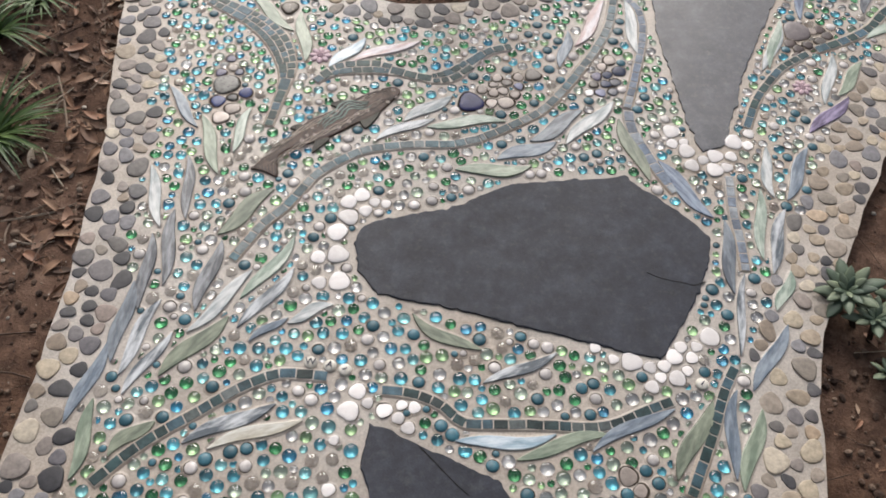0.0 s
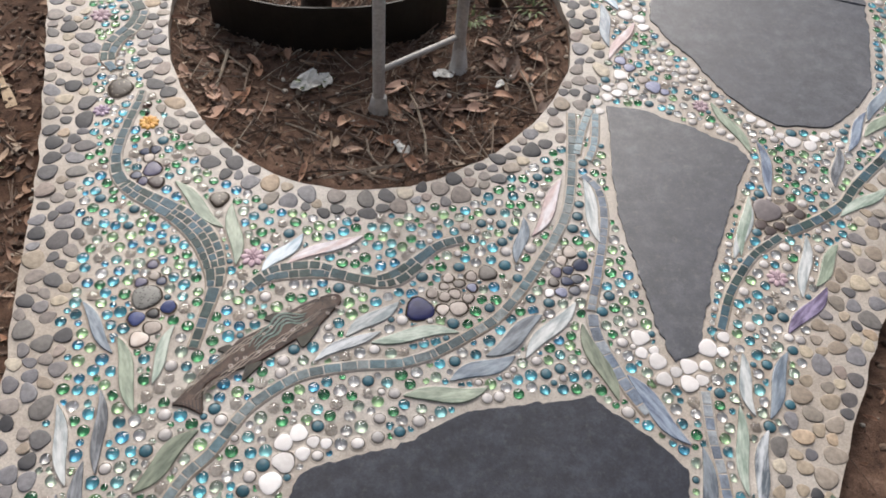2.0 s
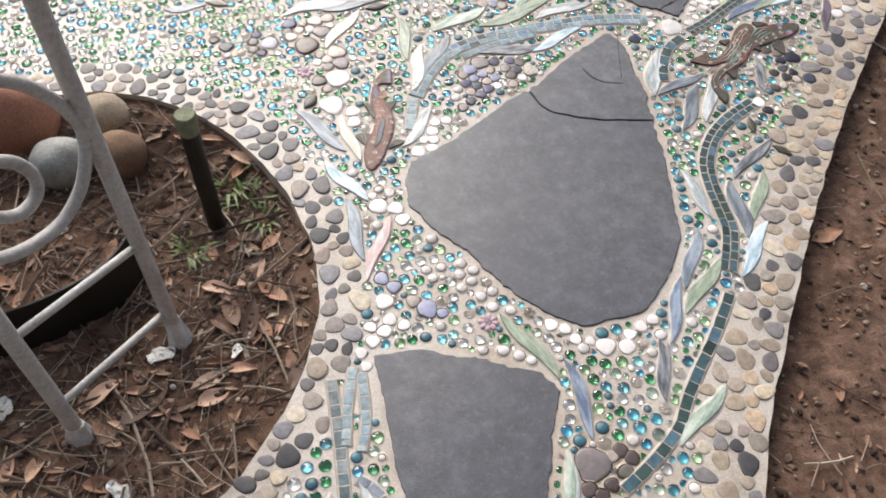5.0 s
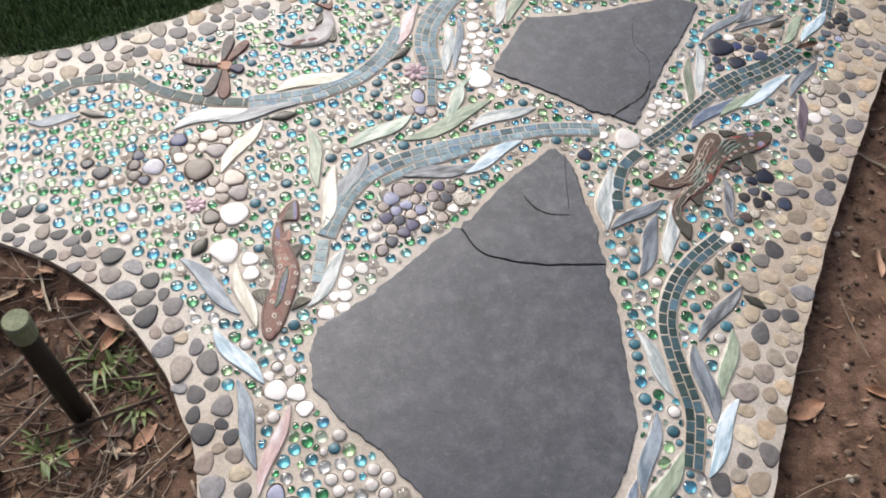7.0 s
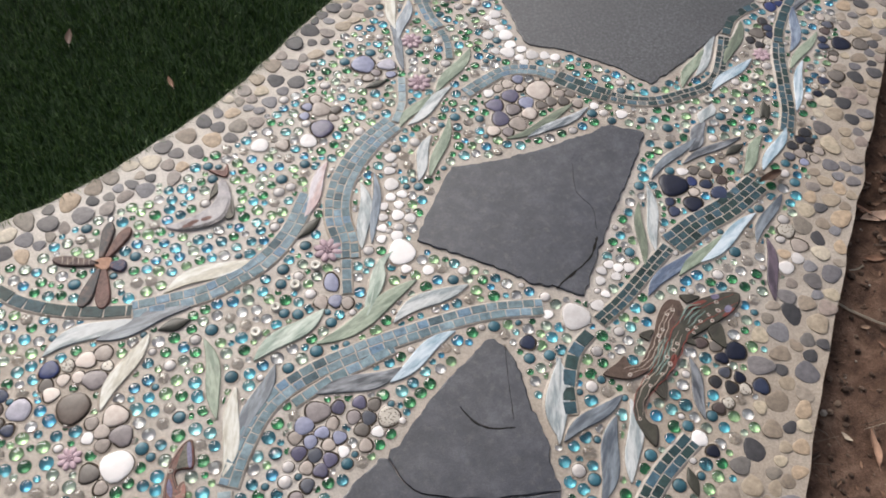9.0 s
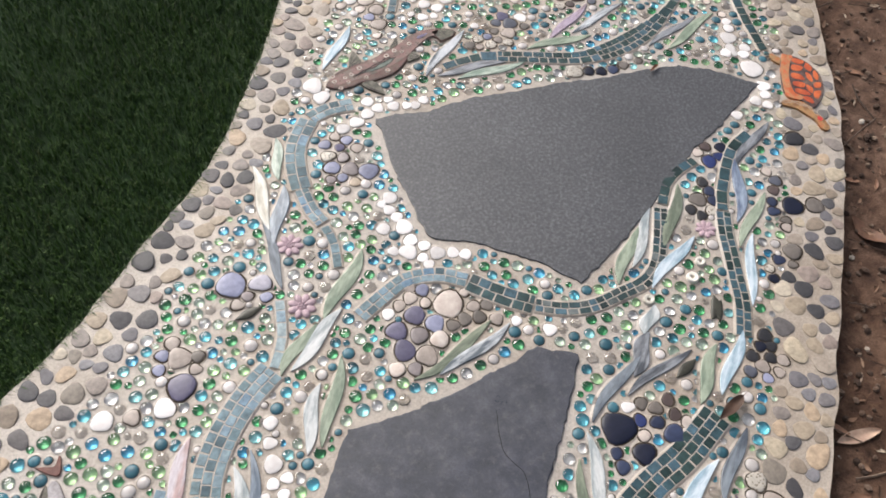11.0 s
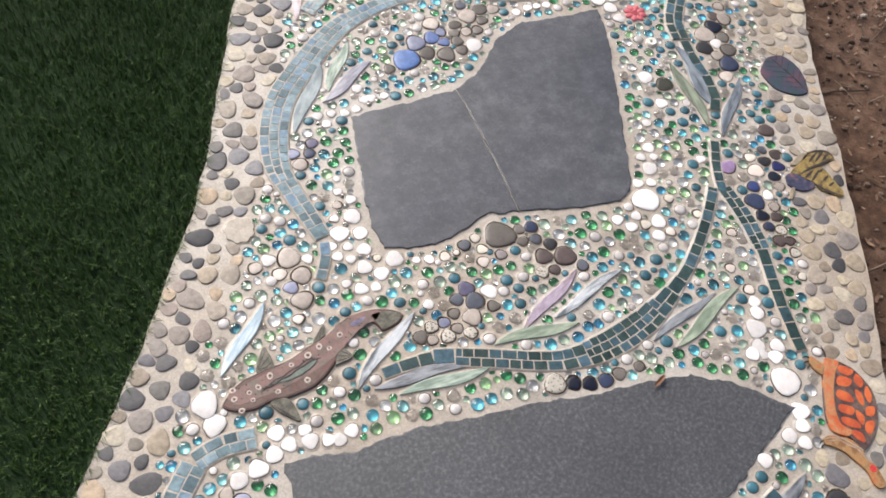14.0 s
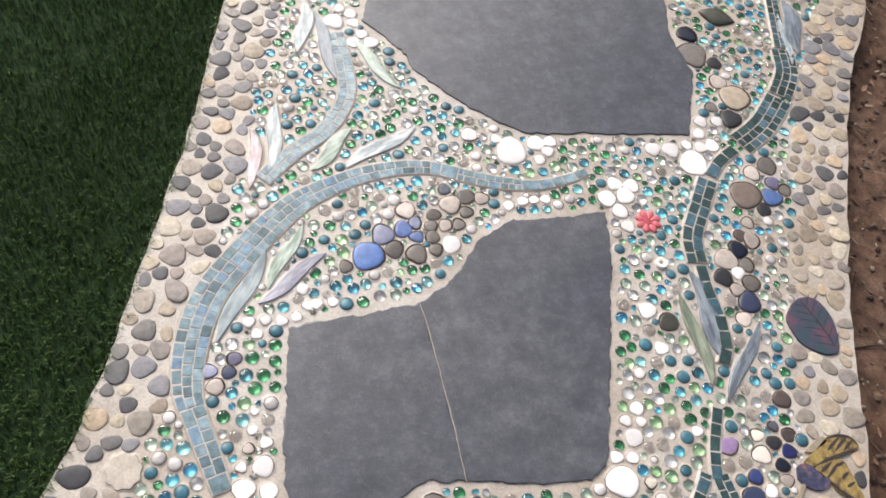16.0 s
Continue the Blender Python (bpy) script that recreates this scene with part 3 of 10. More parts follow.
leaf(0.266, 1.162, 0.167, 1.076, 0.0318, 0.0033, "KB")
leaf(0.216, 1.078, 0.107, 1.027, 0.0301, 0.0003, "B")
leaf(0.169, 1.016, 0.032, 0.997, 0.0289, 0.0061, "G")
leaf(0.121, 1.120, -0.025, 1.093, 0.0249, -0.0076, "WG")
leaf(0.018, 1.176, -0.068, 1.103, 0.0262, -0.0014, "W")
leaf(-0.011, 1.115, -0.116, 1.053, 0.0208, -0.0061, "S")
leaf(0.335, 1.147, 0.383, 1.002, 0.0281, -0.0024, "GK")
leaf(0.402, 1.050, 0.489, 0.929, 0.0302, -0.0032, "BL")
leaf(-0.413, 1.428, -0.308, 1.323, 0.0265, -0.0020, "G")
leaf(-0.300, 1.380, -0.272, 1.240, 0.0262, 0.0013, "G")
leaf(-0.162, 1.316, -0.225, 1.229, 0.0261, 0.0011, "WB")
leaf(-0.054, 1.316, -0.184, 1.247, 0.0241, -0.0053, "P")
leaf(-0.698, 2.121, -0.621, 1.990, 0.0248, 0.0038, "GB")
leaf(-0.690, 2.177, -0.636, 2.079, 0.0232, -0.0008, "GB")
leaf(-0.642, 2.135, -0.603, 2.008, 0.0171, 0.0015, "GB")
leaf(-0.611, 2.174, -0.601, 2.070, 0.0215, 0.0076, "GB")
leaf(0.691, 1.458, 0.647, 1.310, 0.0207, -0.0021, "WG")
leaf(0.402, 2.288, 0.480, 2.152, 0.0288, 0.0032, "B")
leaf(0.436, 2.137, 0.496, 2.018, 0.0269, -0.0029, "WB")
leaf(0.457, 2.037, 0.460, 1.885, 0.0251, 0.0006, "B")
leaf(0.529, 1.974, 0.456, 1.844, 0.0212, -0.0025, "P")
leaf(0.678, 2.237, 0.590, 2.137, 0.0243, 0.0053, "W")
leaf(1.199, 2.291, 1.137, 2.152, 0.0234, 0.0085, "W")
leaf(1.268, 2.191, 1.146, 2.153, 0.0242, -0.0024, "KB")
leaf(1.241, 2.162, 1.156, 2.047, 0.0292, 0.0012, "KB")
leaf(1.276, 2.180, 1.211, 2.058, 0.0258, 0.0063, "W")
leaf(1.103, 1.950, 1.112, 1.824, 0.0247, 0.0041, "W")
leaf(1.185, 1.900, 1.158, 1.765, 0.0296, 0.0029, "KB")
leaf(1.320, 1.982, 1.199, 1.904, 0.0231, -0.0026, "K")
leaf(1.263, 1.910, 1.187, 1.799, 0.0244, 0.0025, "G")
leaf(1.213, 1.792, 1.107, 1.687, 0.0255, -0.0018, "WB")
leaf(1.075, 1.806, 0.998, 1.689, 0.0250, -0.0004, "B")
leaf(1.087, 1.736, 0.976, 1.640, 0.0271, -0.0002, "G")
leaf(0.999, 1.714, 0.929, 1.594, 0.0213, -0.0015, "BL")
leaf(0.910, 1.605, 0.874, 1.494, 0.0219, 0.0018, "K")
leaf(0.982, 1.498, 0.864, 1.417, 0.0247, -0.0007, "WG")
leaf(0.662, 1.720, 0.719, 1.576, 0.0252, 0.0042, "G")
leaf(0.739, 1.609, 0.734, 1.460, 0.0209, 0.0074, "BL")
leaf(1.118, 2.469, 0.973, 2.444, 0.0292, -0.0099, "W")
leaf(1.063, 2.393, 0.931, 2.343, 0.0263, -0.0036, "WB")
leaf(0.958, 2.361, 0.815, 2.366, 0.0311, 0.0043, "K")
leaf(0.769, 2.438, 0.683, 2.330, 0.0278, -0.0025, "KB")
leaf(0.702, 2.421, 0.647, 2.285, 0.0262, 0.0025, "C")
leaf(0.674, 2.526, 0.660, 2.379, 0.0241, 0.0053, "G")
leaf(0.874, 2.510, 0.739, 2.457, 0.0335, -0.0012, "WG")
leaf(1.039, 2.510, 0.842, 2.451, 0.0322, 0.0073, "G")
leaf(0.995, 2.575, 0.936, 2.471, 0.0221, 0.0045, "WG")
leaf(0.785, 2.649, 0.632, 2.635, 0.0329, -0.0086, "C")
leaf(0.668, 2.593, 0.512, 2.584, 0.0319, -0.0047, "KB")
leaf(0.573, 2.602, 0.427, 2.584, 0.0319, -0.0120, "W")
leaf(0.594, 2.567, 0.498, 2.458, 0.0285, -0.0038, "C")
leaf(0.264, 2.663, 0.170, 2.669, 0.0229, 0.0038, "B")
leaf(1.204, 2.287, 1.141, 2.160, 0.0224, -0.0105, "W")
leaf(1.403, 2.210, 1.370, 2.107, 0.0190, 0.0009, "K")
leaf(0.492, 2.251, 0.503, 2.121, 0.0230, -0.0042, "C")
leaf(1.250, 3.269, 1.223, 3.122, 0.0230, 0.0020, "C")
leaf(1.284, 3.203, 1.219, 3.091, 0.0258, 0.0001, "B")
leaf(1.185, 2.813, 1.121, 2.714, 0.0227, -0.0053, "W")
leaf(1.234, 2.843, 1.144, 2.715, 0.0217, 0.0028, "G")
leaf(1.748, 2.695, 1.698, 2.656, 0.0253, 0.0001, "W")
leaf(1.708, 2.656, 1.638, 2.600, 0.0286, -0.0008, "K")
leaf(1.674, 2.627, 1.534, 2.565, 0.0190, -0.0066, "KB")
leaf(1.753, 2.597, 1.610, 2.577, 0.0174, -0.0047, "K")
leaf(1.797, 2.587, 1.706, 2.512, 0.0234, -0.0027, "G")
leaf(1.853, 2.587, 1.746, 2.509, 0.0224, 0.0007, "WB")
leaf(1.517, 2.555, 1.458, 2.416, 0.0213, 0.0033, "W")
leaf(1.483, 2.524, 1.425, 2.396, 0.0166, -0.0021, "GK")
leaf(1.519, 2.392, 1.399, 2.339, 0.0243, -0.0050, "BL")
leaf(1.588, 2.406, 1.471, 2.356, 0.0230, 0.0018, "G")
leaf(1.674, 2.426, 1.521, 2.367, 0.0242, 0.0010, "WB")
leaf(1.747, 2.447, 1.639, 2.368, 0.0206, -0.0053, "KB")
leaf(1.662, 2.371, 1.600, 2.252, 0.0200, 0.0029, "VD")
leaf(0.976, 2.818, 0.898, 2.706, 0.0242, -0.0001, "P")
leaf(1.018, 2.747, 0.972, 2.604, 0.0250, 0.0068, "W")
leaf(1.049, 2.761, 0.993, 2.610, 0.0165, 0.0053, "B")
leaf(1.022, 2.581, 0.944, 2.485, 0.0169, -0.0106, "WG")
leaf(1.218, 3.139, 1.197, 3.000, 0.0182, 0.0037, "KB")
leaf(1.351, 3.014, 1.236, 2.917, 0.0273, 0.0019, "G")
leaf(1.271, 2.922, 1.152, 2.853, 0.0245, 0.0003, "W")
leaf(1.223, 2.914, 1.135, 2.853, 0.0219, -0.0048, "G")
leaf(1.313, 3.315, 1.280, 3.218, 0.0202, 0.0003, "WG")
leaf(1.483, 2.793, 1.318, 2.753, 0.0204, 0.0095, "GK")
leaf(1.507, 2.774, 1.359, 2.742, 0.0204, 0.0041, "S")
leaf(1.818, 2.842, 1.716, 2.756, 0.0232, -0.0040, "G")
leaf(1.862, 2.868, 1.757, 2.774, 0.0204, 0.0023, "W")
leaf(1.943, 2.891, 1.832, 2.783, 0.0233, 0.0047, "GK")
leaf(1.898, 2.780, 1.764, 2.724, 0.0225, -0.0040, "WB")
leaf(2.081, 2.893, 1.990, 2.771, 0.0230, 0.0088, "BL")
leaf(2.206, 2.939, 2.074, 2.878, 0.0224, -0.0058, "K")
leaf(2.082, 2.803, 1.960, 2.725, 0.0205, -0.0018, "G")
leaf(1.999, 2.738, 1.900, 2.618, 0.0188, -0.0029, "WB")
leaf(1.568, 3.538, 1.465, 3.444, 0.0206, 0.0015, "WB")
leaf(1.781, 3.427, 1.646, 3.341, 0.0206, -0.0042, "S")
leaf(1.813, 3.307, 1.668, 3.331, 0.0204, -0.0057, "K")
leaf(1.848, 3.291, 1.700, 3.307, 0.0202, 0.0008, "WG")
leaf(2.068, 3.390, 1.930, 3.326, 0.0193, 0.0004, "PB")
leaf(2.142, 3.358, 1.986, 3.324, 0.0180, -0.0026, "S")
leaf(2.020, 3.301, 1.873, 3.322, 0.0215, -0.0027, "G")
leaf(2.264, 3.255, 2.115, 3.222, 0.0170, -0.0019, "K")
leaf(2.307, 3.247, 2.147, 3.196, 0.0225, -0.0030, "G")
leaf(2.045, 4.530, 2.001, 4.397, 0.0285, 0.0109, "W")
leaf(2.059, 4.496, 2.056, 4.317, 0.0249, 0.0014, "KB")
leaf(1.934, 4.284, 1.886, 4.140, 0.0256, 0.0051, "W")
leaf(1.876, 4.236, 1.848, 4.109, 0.0206, 0.0100, "P")
leaf(2.114, 4.408, 2.168, 4.269, 0.0254, -0.0036, "WG")
leaf(2.051, 4.197, 1.959, 4.123, 0.0284, -0.0006, "WG")
leaf(2.166, 4.175, 2.018, 4.115, 0.0275, -0.0020, "W")
leaf(1.917, 4.018, 1.834, 3.913, 0.0231, -0.0032, "WG")
leaf(1.939, 3.955, 1.814, 3.892, 0.0241, -0.0007, "V2")
leaf(1.847, 3.988, 1.739, 3.844, 0.0272, 0.0014, "GB")
leaf(2.535, 3.767, 2.510, 3.606, 0.0341, 0.0084, "KB")
leaf(2.497, 3.731, 2.473, 3.564, 0.0235, 0.0049, "GK")
leaf(2.610, 3.645, 2.485, 3.531, 0.0218, 0.0001, "KB")
leaf(3.072, 4.339, 3.023, 4.187, 0.0419, 0.0078, "KB")
leaf(3.039, 4.302, 2.992, 4.160, 0.0165, 0.0021, "W")

# ---- ribbons of small glass tiles ----
TILE_STOPS = {
    "teal": [(0.0, (0.013, 0.030, 0.030)), (0.2, (0.034, 0.066, 0.064)), (0.4, (0.020, 0.044, 0.046)), (0.6, (0.045, 0.095, 0.125)), (0.8, (0.030, 0.056, 0.054)), (1.0, (0.072, 0.135, 0.185))],
    "dark": [(0.0, (0.016, 0.026, 0.026)), (0.25, (0.045, 0.085, 0.09)), (0.45, (0.025, 0.045, 0.045)), (0.65, (0.07, 0.13, 0.17)), (0.85, (0.045, 0.06, 0.06)), (1.0, (0.16, 0.18, 0.18))],
    "blue": [(0.0, (0.06, 0.10, 0.12)), (0.25, (0.18, 0.26, 0.30)), (0.5, (0.12, 0.18, 0.20)), (0.75, (0.23, 0.31, 0.35)), (1.0, (0.14, 0.23, 0.33))],
    "pale": [(0.0, (0.24, 0.32, 0.35)), (0.4, (0.34, 0.41, 0.43)), (0.7, (0.22, 0.28, 0.31)), (1.0, (0.30, 0.40, 0.47))],
    "grey": [(0.0, (0.07, 0.10, 0.11)), (0.35, (0.18, 0.21, 0.22)), (0.6, (0.08, 0.15, 0.18)), (0.85, (0.26, 0.28, 0.28)), (1.0, (0.11, 0.14, 0.15))],
    "slate": [(0.0, (0.11, 0.13, 0.17)), (0.4, (0.24, 0.27, 0.32)), (0.7, (0.16, 0.20, 0.27)), (1.0, (0.34, 0.36, 0.38))],
}
TILE_GLASS = {k: pieces("tile_glass_" + k, s, 0.45, 55, 0.0012, islands=False, spec=0.3, mottled=0.6) for k, s in TILE_STOPS.items()}
TILE_LABEL = {"teal": "teal", "dark": "dark green-black", "blue": "light steel-blue", "pale": "pale blue-grey", "grey": "mottled grey-teal", "slate": "slate-blue"}


def tile_shape():
    v, f = [], []
    for k, (e, z) in enumerate(((0.5, -1.2), (0.5, 0.62), (0.455, 1.0))):
        v += [(-e, -e, z), (e, -e, z), (e, e, z), (-e, e, z)]
    for b in (0, 4):
        f += [(b + i, b + (i + 1) % 4, b + 4 + (i + 1) % 4, b + 4 + i) for i in range(4)]
    return np.array(v), f + [(8, 9, 10, 11)]


TILE_MESH = {}
for key in TILE_STOPS:
    TILE_MESH[key] = raw_mesh("tile", *tile_shape())
    TILE_MESH[key].materials.append(TILE_GLASS[key])


def ribbon(points, rows, width, key):
    """A band of glass tiles along a line. Rows and width are one number each, or one for every point where the band swells."""
    line, at_point = [np.array(points[0])], [0.0]
    for k, (p0, p1) in enumerate(zip(points[:-1], points[1:])):
        before, after = points[max(k - 1, 0)], points[min(k + 2, len(points) - 1)]
        p0, p1, before, after = (np.array(q) for q in (p0, p1, before, after))
        n = max(2, int(np.linalg.norm(p1 - p0) / 0.004))
        for t in np.arange(1, n + 1) / n:
            line.append(0.5 * (2 * p0 + (p1 - before) * t + (2 * before - 5 * p0 + 4 * p1 - after) * t * t + (3 * p0 - before - 3 * p1 + after) * t ** 3))
            at_point.append(k + t)
    line = np.array(line)
    swell = np.interp(at_point, np.arange(len(points)), width if isinstance(width, list) else [width] * len(points))
    lanes = [rows[min(int(q + 0.5), len(points) - 1)] for q in at_point] if isinstance(rows, list) else [max(1, int(round(width / 0.0165)))] * len(line)
    run = np.r_[0, np.cumsum(np.linalg.norm(np.diff(line, axis=0), axis=1))]
    d = np.gradient(line, axis=0)
    d /= np.linalg.norm(d, axis=1)[:, None]
    side = np.c_[-d[:, 1], d[:, 0]]
    thing = new("tile_ribbon")
    thing.empty_display_size = 0.05
    centre = (*line[len(line) // 2], 0)
    thing.location = centre
    tagged(thing, f"flowing ribbon of {TILE_LABEL[key]} glass tiles set in mortar", "tile ribbon", "tile ribbons in the mosaic")
    bed_line = [line + side * (e * swell * 0.51)[:, None] for e in (-1, 1)]
    bed_foot = [line + side * (e * (swell * 0.51 + 0.0045))[:, None] for e in (-1, 1)]
    k = len(line)
    bed = np.vstack([np.c_[bed_foot[0], np.full(k, -0.0032)], np.c_[bed_line[0], np.full(k, 0.0004)], np.c_[bed_line[1], np.full(k, 0.0004)], np.c_[bed_foot[1], np.full(k, -0.0032)]]) - centre
    solid("mortar_bed", raw_mesh("mortar_bed", bed, [(b + i, b + i + 1, b + k + i + 1, b + k + i) for b in (0, k, 2 * k) for i in range(k - 1)]), MORTAR, "pale mortar joints", parent=thing)
    start = 0
    while start < k - 1:
        stop = start
        while stop < k - 1 and lanes[stop + 1] == lanes[start]:
            stop += 1
        begin, end, count = run[start], run[min(stop + 1, k - 1)], lanes[start]
        for row in range(count):
            s = begin
            first = True
            while s < end - 0.004:
                wide = float(np.interp(s, run, swell)) / count
                long = wide * rng.uniform(1.05, 1.7) if count < 3 else wide * rng.uniform(1.0, 1.45)
                if first and row % 2:
                    long *= 0.6
                first = False
                long = max(long, 0.011)
                if end - s - long < 0.008:
                    long = end - s
                m = s + long / 2
                wide = float(np.interp(m, run, swell)) / count
                off = (row - (count - 1) / 2) * wide
                x, y = np.interp(m, run, line[:, 0] + off * side[:, 0]), np.interp(m, run, line[:, 1] + off * side[:, 1])
                turn = math.atan2(np.interp(m, run, d[:, 1]), np.interp(m, run, d[:, 0]))
                tile = new("tile", TILE_MESH[key])
                tile.parent = thing
                tile.matrix_parent_inverse = Matrix.Translation(-Vector(centre))
                tile.matrix_basis = Matrix.LocRotScale((x, y, rng.uniform(-0.0001, 0.0002)), Euler((rng.normal(0, 0.014), rng.normal(0, 0.014), turn + rng.normal(0, 0.03))),
                                                       (max(long - 0.0020, 0.006), max(wide - 0.0020, 0.006), 0.0010))
                s += long
        start = stop + 1
    BLOCKED.append(np.vstack([line + side * (swell / 2)[:, None], (line - side * (swell / 2)[:, None])[::-1]]))


ribbon([(-0.246, 1.188), (-0.231, 1.207), (-0.204, 1.226), (-0.162, 1.236), (-0.124, 1.238), (-0.088, 1.229), (-0.040, 1.219), (-0.012, 1.220), (0.013, 1.230), (0.036, 1.251), (0.058, 1.278), (0.089, 1.305), (0.130, 1.321)], [1, 1, 2, 2, 2, 1, 1, 2, 2, 2, 1, 1, 1], [0.0140, 0.0200, 0.0320, 0.0360, 0.0340, 0.0200, 0.0180, 0.0280, 0.0340, 0.0320, 0.0200, 0.0180, 0.0180], "teal")
ribbon([(0.075, 1.074), (0.024, 1.056), (-0.038, 1.050), (-0.099, 1.038), (-0.139, 1.024), (-0.177, 0.998), (-0.213, 0.963), (-0.237, 0.923), (-0.260, 0.884), (-0.285, 0.855), (-0.307, 0.815), (-0.327, 0.774)], 1, 0.0174, "grey")
ribbon([(0.529, 1.025), (0.527, 0.983), (0.527, 0.933), (0.531, 0.885), (0.532, 0.821)], 1, 0.0162, "slate")
ribbon([(0.489, 0.639), (0.465, 0.590), (0.445, 0.533), (0.422, 0.479), (0.400, 0.427)], 1, 0.0164, "teal")
ribbon([(0.385, 0.574), (0.340, 0.553), (0.296, 0.531), (0.253, 0.522), (0.185, 0.521), (0.118, 0.517), (0.067, 0.517), (0.032, 0.542), (-0.012, 0.557), (-0.059, 0.560)], 1, 0.0160, "dark")
ribbon([(-0.143, 0.576), (-0.186, 0.577), (-0.220, 0.574), (-0.260, 0.555), (-0.290, 0.534), (-0.334, 0.499), (-0.369, 0.473), (-0.410, 0.437), (-0.453, 0.388)], 1, 0.0172, "dark")
ribbon([(-0.526, 1.669), (-0.527, 1.635), (-0.534, 1.578), (-0.538, 1.517), (-0.534, 1.472), (-0.517, 1.430), (-0.482, 1.399), (-0.430, 1.370), (-0.381, 1.340), (-0.341, 1.301), (-0.316, 1.257), (-0.303, 1.212), (-0.303, 1.171), (-0.308, 1.131), (-0.316, 1.069)], [1, 1, 1, 1, 1, 1, 2, 2, 3, 3, 3, 2, 1, 1, 1], [0.0100, 0.0155, 0.0170, 0.0180, 0.0200, 0.0240, 0.0300, 0.0360, 0.0440, 0.0480, 0.0430, 0.0320, 0.0200, 0.0170, 0.0165], "teal")
ribbon([(0.358, 1.666), (0.346, 1.514), (0.329, 1.405), (0.299, 1.331), (0.262, 1.262), (0.226, 1.203), (0.185, 1.150), (0.127, 1.107), (0.075, 1.074)], 1, 0.0172, "grey")
ribbon([(0.365, 1.492), (0.393, 1.455), (0.397, 1.380), (0.375, 1.267), (0.353, 1.175)], 1, 0.0158, "slate")
ribbon([(0.355, 1.168), (0.360, 1.120), (0.396, 1.034), (0.429, 0.980)], 1, 0.0197, "slate")
ribbon([(-0.821, 2.178), (-0.774, 2.160), (-0.727, 2.142), (-0.685, 2.116), (-0.653, 2.084), (-0.636, 2.056)], [1, 2, 2, 1, 1, 1], [0.0200, 0.0300, 0.0300, 0.0260, 0.0220, 0.0120], "blue")
ribbon([(-0.632, 2.187), (-0.627, 2.144), (-0.616, 2.098)], [1, 1, 1], [0.0170, 0.0170, 0.0140], "blue")
ribbon([(-0.677, 2.035), (-0.641, 2.000), (-0.611, 1.962), (-0.591, 1.936), (-0.583, 1.908), (-0.590, 1.865), (-0.609, 1.831), (-0.619, 1.799), (-0.619, 1.767), (-0.609, 1.741), (-0.596, 1.724)], [1, 1, 1, 1, 2, 2, 2, 2, 2, 1, 1], [0.0110, 0.0180, 0.0210, 0.0270, 0.0340, 0.0360, 0.0360, 0.0360, 0.0320, 0.0200, 0.0100], "teal")
ribbon([(0.732, 1.360), (0.673, 1.315), (0.630, 1.258), (0.603, 1.211), (0.578, 1.146)], 1, 0.0161, "teal")
ribbon([(1.068, 1.659), (1.038, 1.624), (0.999, 1.582), (0.955, 1.538), (0.914, 1.495), (0.880, 1.452), (0.842, 1.422), (0.798, 1.396), (0.751, 1.373)], 1, 0.0193, "teal")
ribbon([(0.397, 1.680), (0.374, 1.613), (0.358, 1.548)], 1, 0.0161, "pale")
ribbon([(0.408, 1.667), (0.398, 1.586), (0.380, 1.533)], 1, 0.0155, "pale")
ribbon([(0.651, 2.269), (0.684, 2.318), (0.736, 2.372), (0.802, 2.400), (0.897, 2.413), (0.997, 2.415), (1.075, 2.413), (1.141, 2.405), (1.220, 2.383)], 2, 0.0318, "blue")
ribbon([(0.777, 2.362), (0.845, 2.381), (0.913, 2.391), (0.958, 2.398)], 1, 0.0168, "blue")
ribbon([(0.645, 2.264), (0.630, 2.221), (0.615, 2.179)], 1, 0.0209, "pale")
ribbon([(0.171, 2.718), (0.212, 2.737), (0.253, 2.755), (0.305, 2.754), (0.367, 2.742), (0.406, 2.702), (0.455, 2.668), (0.515, 2.640), (0.576, 2.620)], 1, 0.0227, "teal")
ribbon([(0.576, 2.620), (0.628, 2.615), (0.693, 2.611), (0.750, 2.622), (0.811, 2.643), (0.869, 2.689), (0.921, 2.755)], 2, 0.0346, "blue")
ribbon([(1.718, 2.486), (1.633, 2.456), (1.560, 2.441), (1.491, 2.419)], 3, 0.0476, "teal")
ribbon([(1.484, 2.417), (1.417, 2.382), (1.352, 2.347), (1.295, 2.324)], 2, 0.0248, "teal")
ribbon([(1.271, 2.310), (1.229, 2.284), (1.194, 2.236), (1.176, 2.189)], 2, 0.0223, "teal")
ribbon([(1.332, 2.085), (1.261, 2.053), (1.205, 2.012), (1.164, 1.956), (1.147, 1.897), (1.140, 1.839), (1.133, 1.792), (1.110, 1.743), (1.088, 1.706)], 2, 0.0304, "teal")
ribbon([(1.185, 2.981), (1.161, 2.914), (1.130, 2.869)], 1, 0.0165, "pale")
ribbon([(1.126, 2.868), (1.071, 2.839), (1.019, 2.797), (0.977, 2.745), (0.954, 2.687), (0.950, 2.632), (0.940, 2.595)], 3, 0.0457, "blue")
ribbon([(0.940, 2.593), (0.919, 2.525)], 1, 0.0174, "blue")
ribbon([(1.480, 3.332), (1.432, 3.340), (1.390, 3.333)], 1, 0.0321, "blue")
ribbon([(1.387, 3.331), (1.343, 3.285), (1.321, 3.238), (1.308, 3.181)], 3, 0.0373, "blue")
ribbon([(1.308, 3.181), (1.306, 3.133), (1.313, 3.095)], 2, 0.0262, "blue")
ribbon([(1.312, 3.087), (1.312, 3.047), (1.298, 2.998)], 1, 0.0160, "blue")
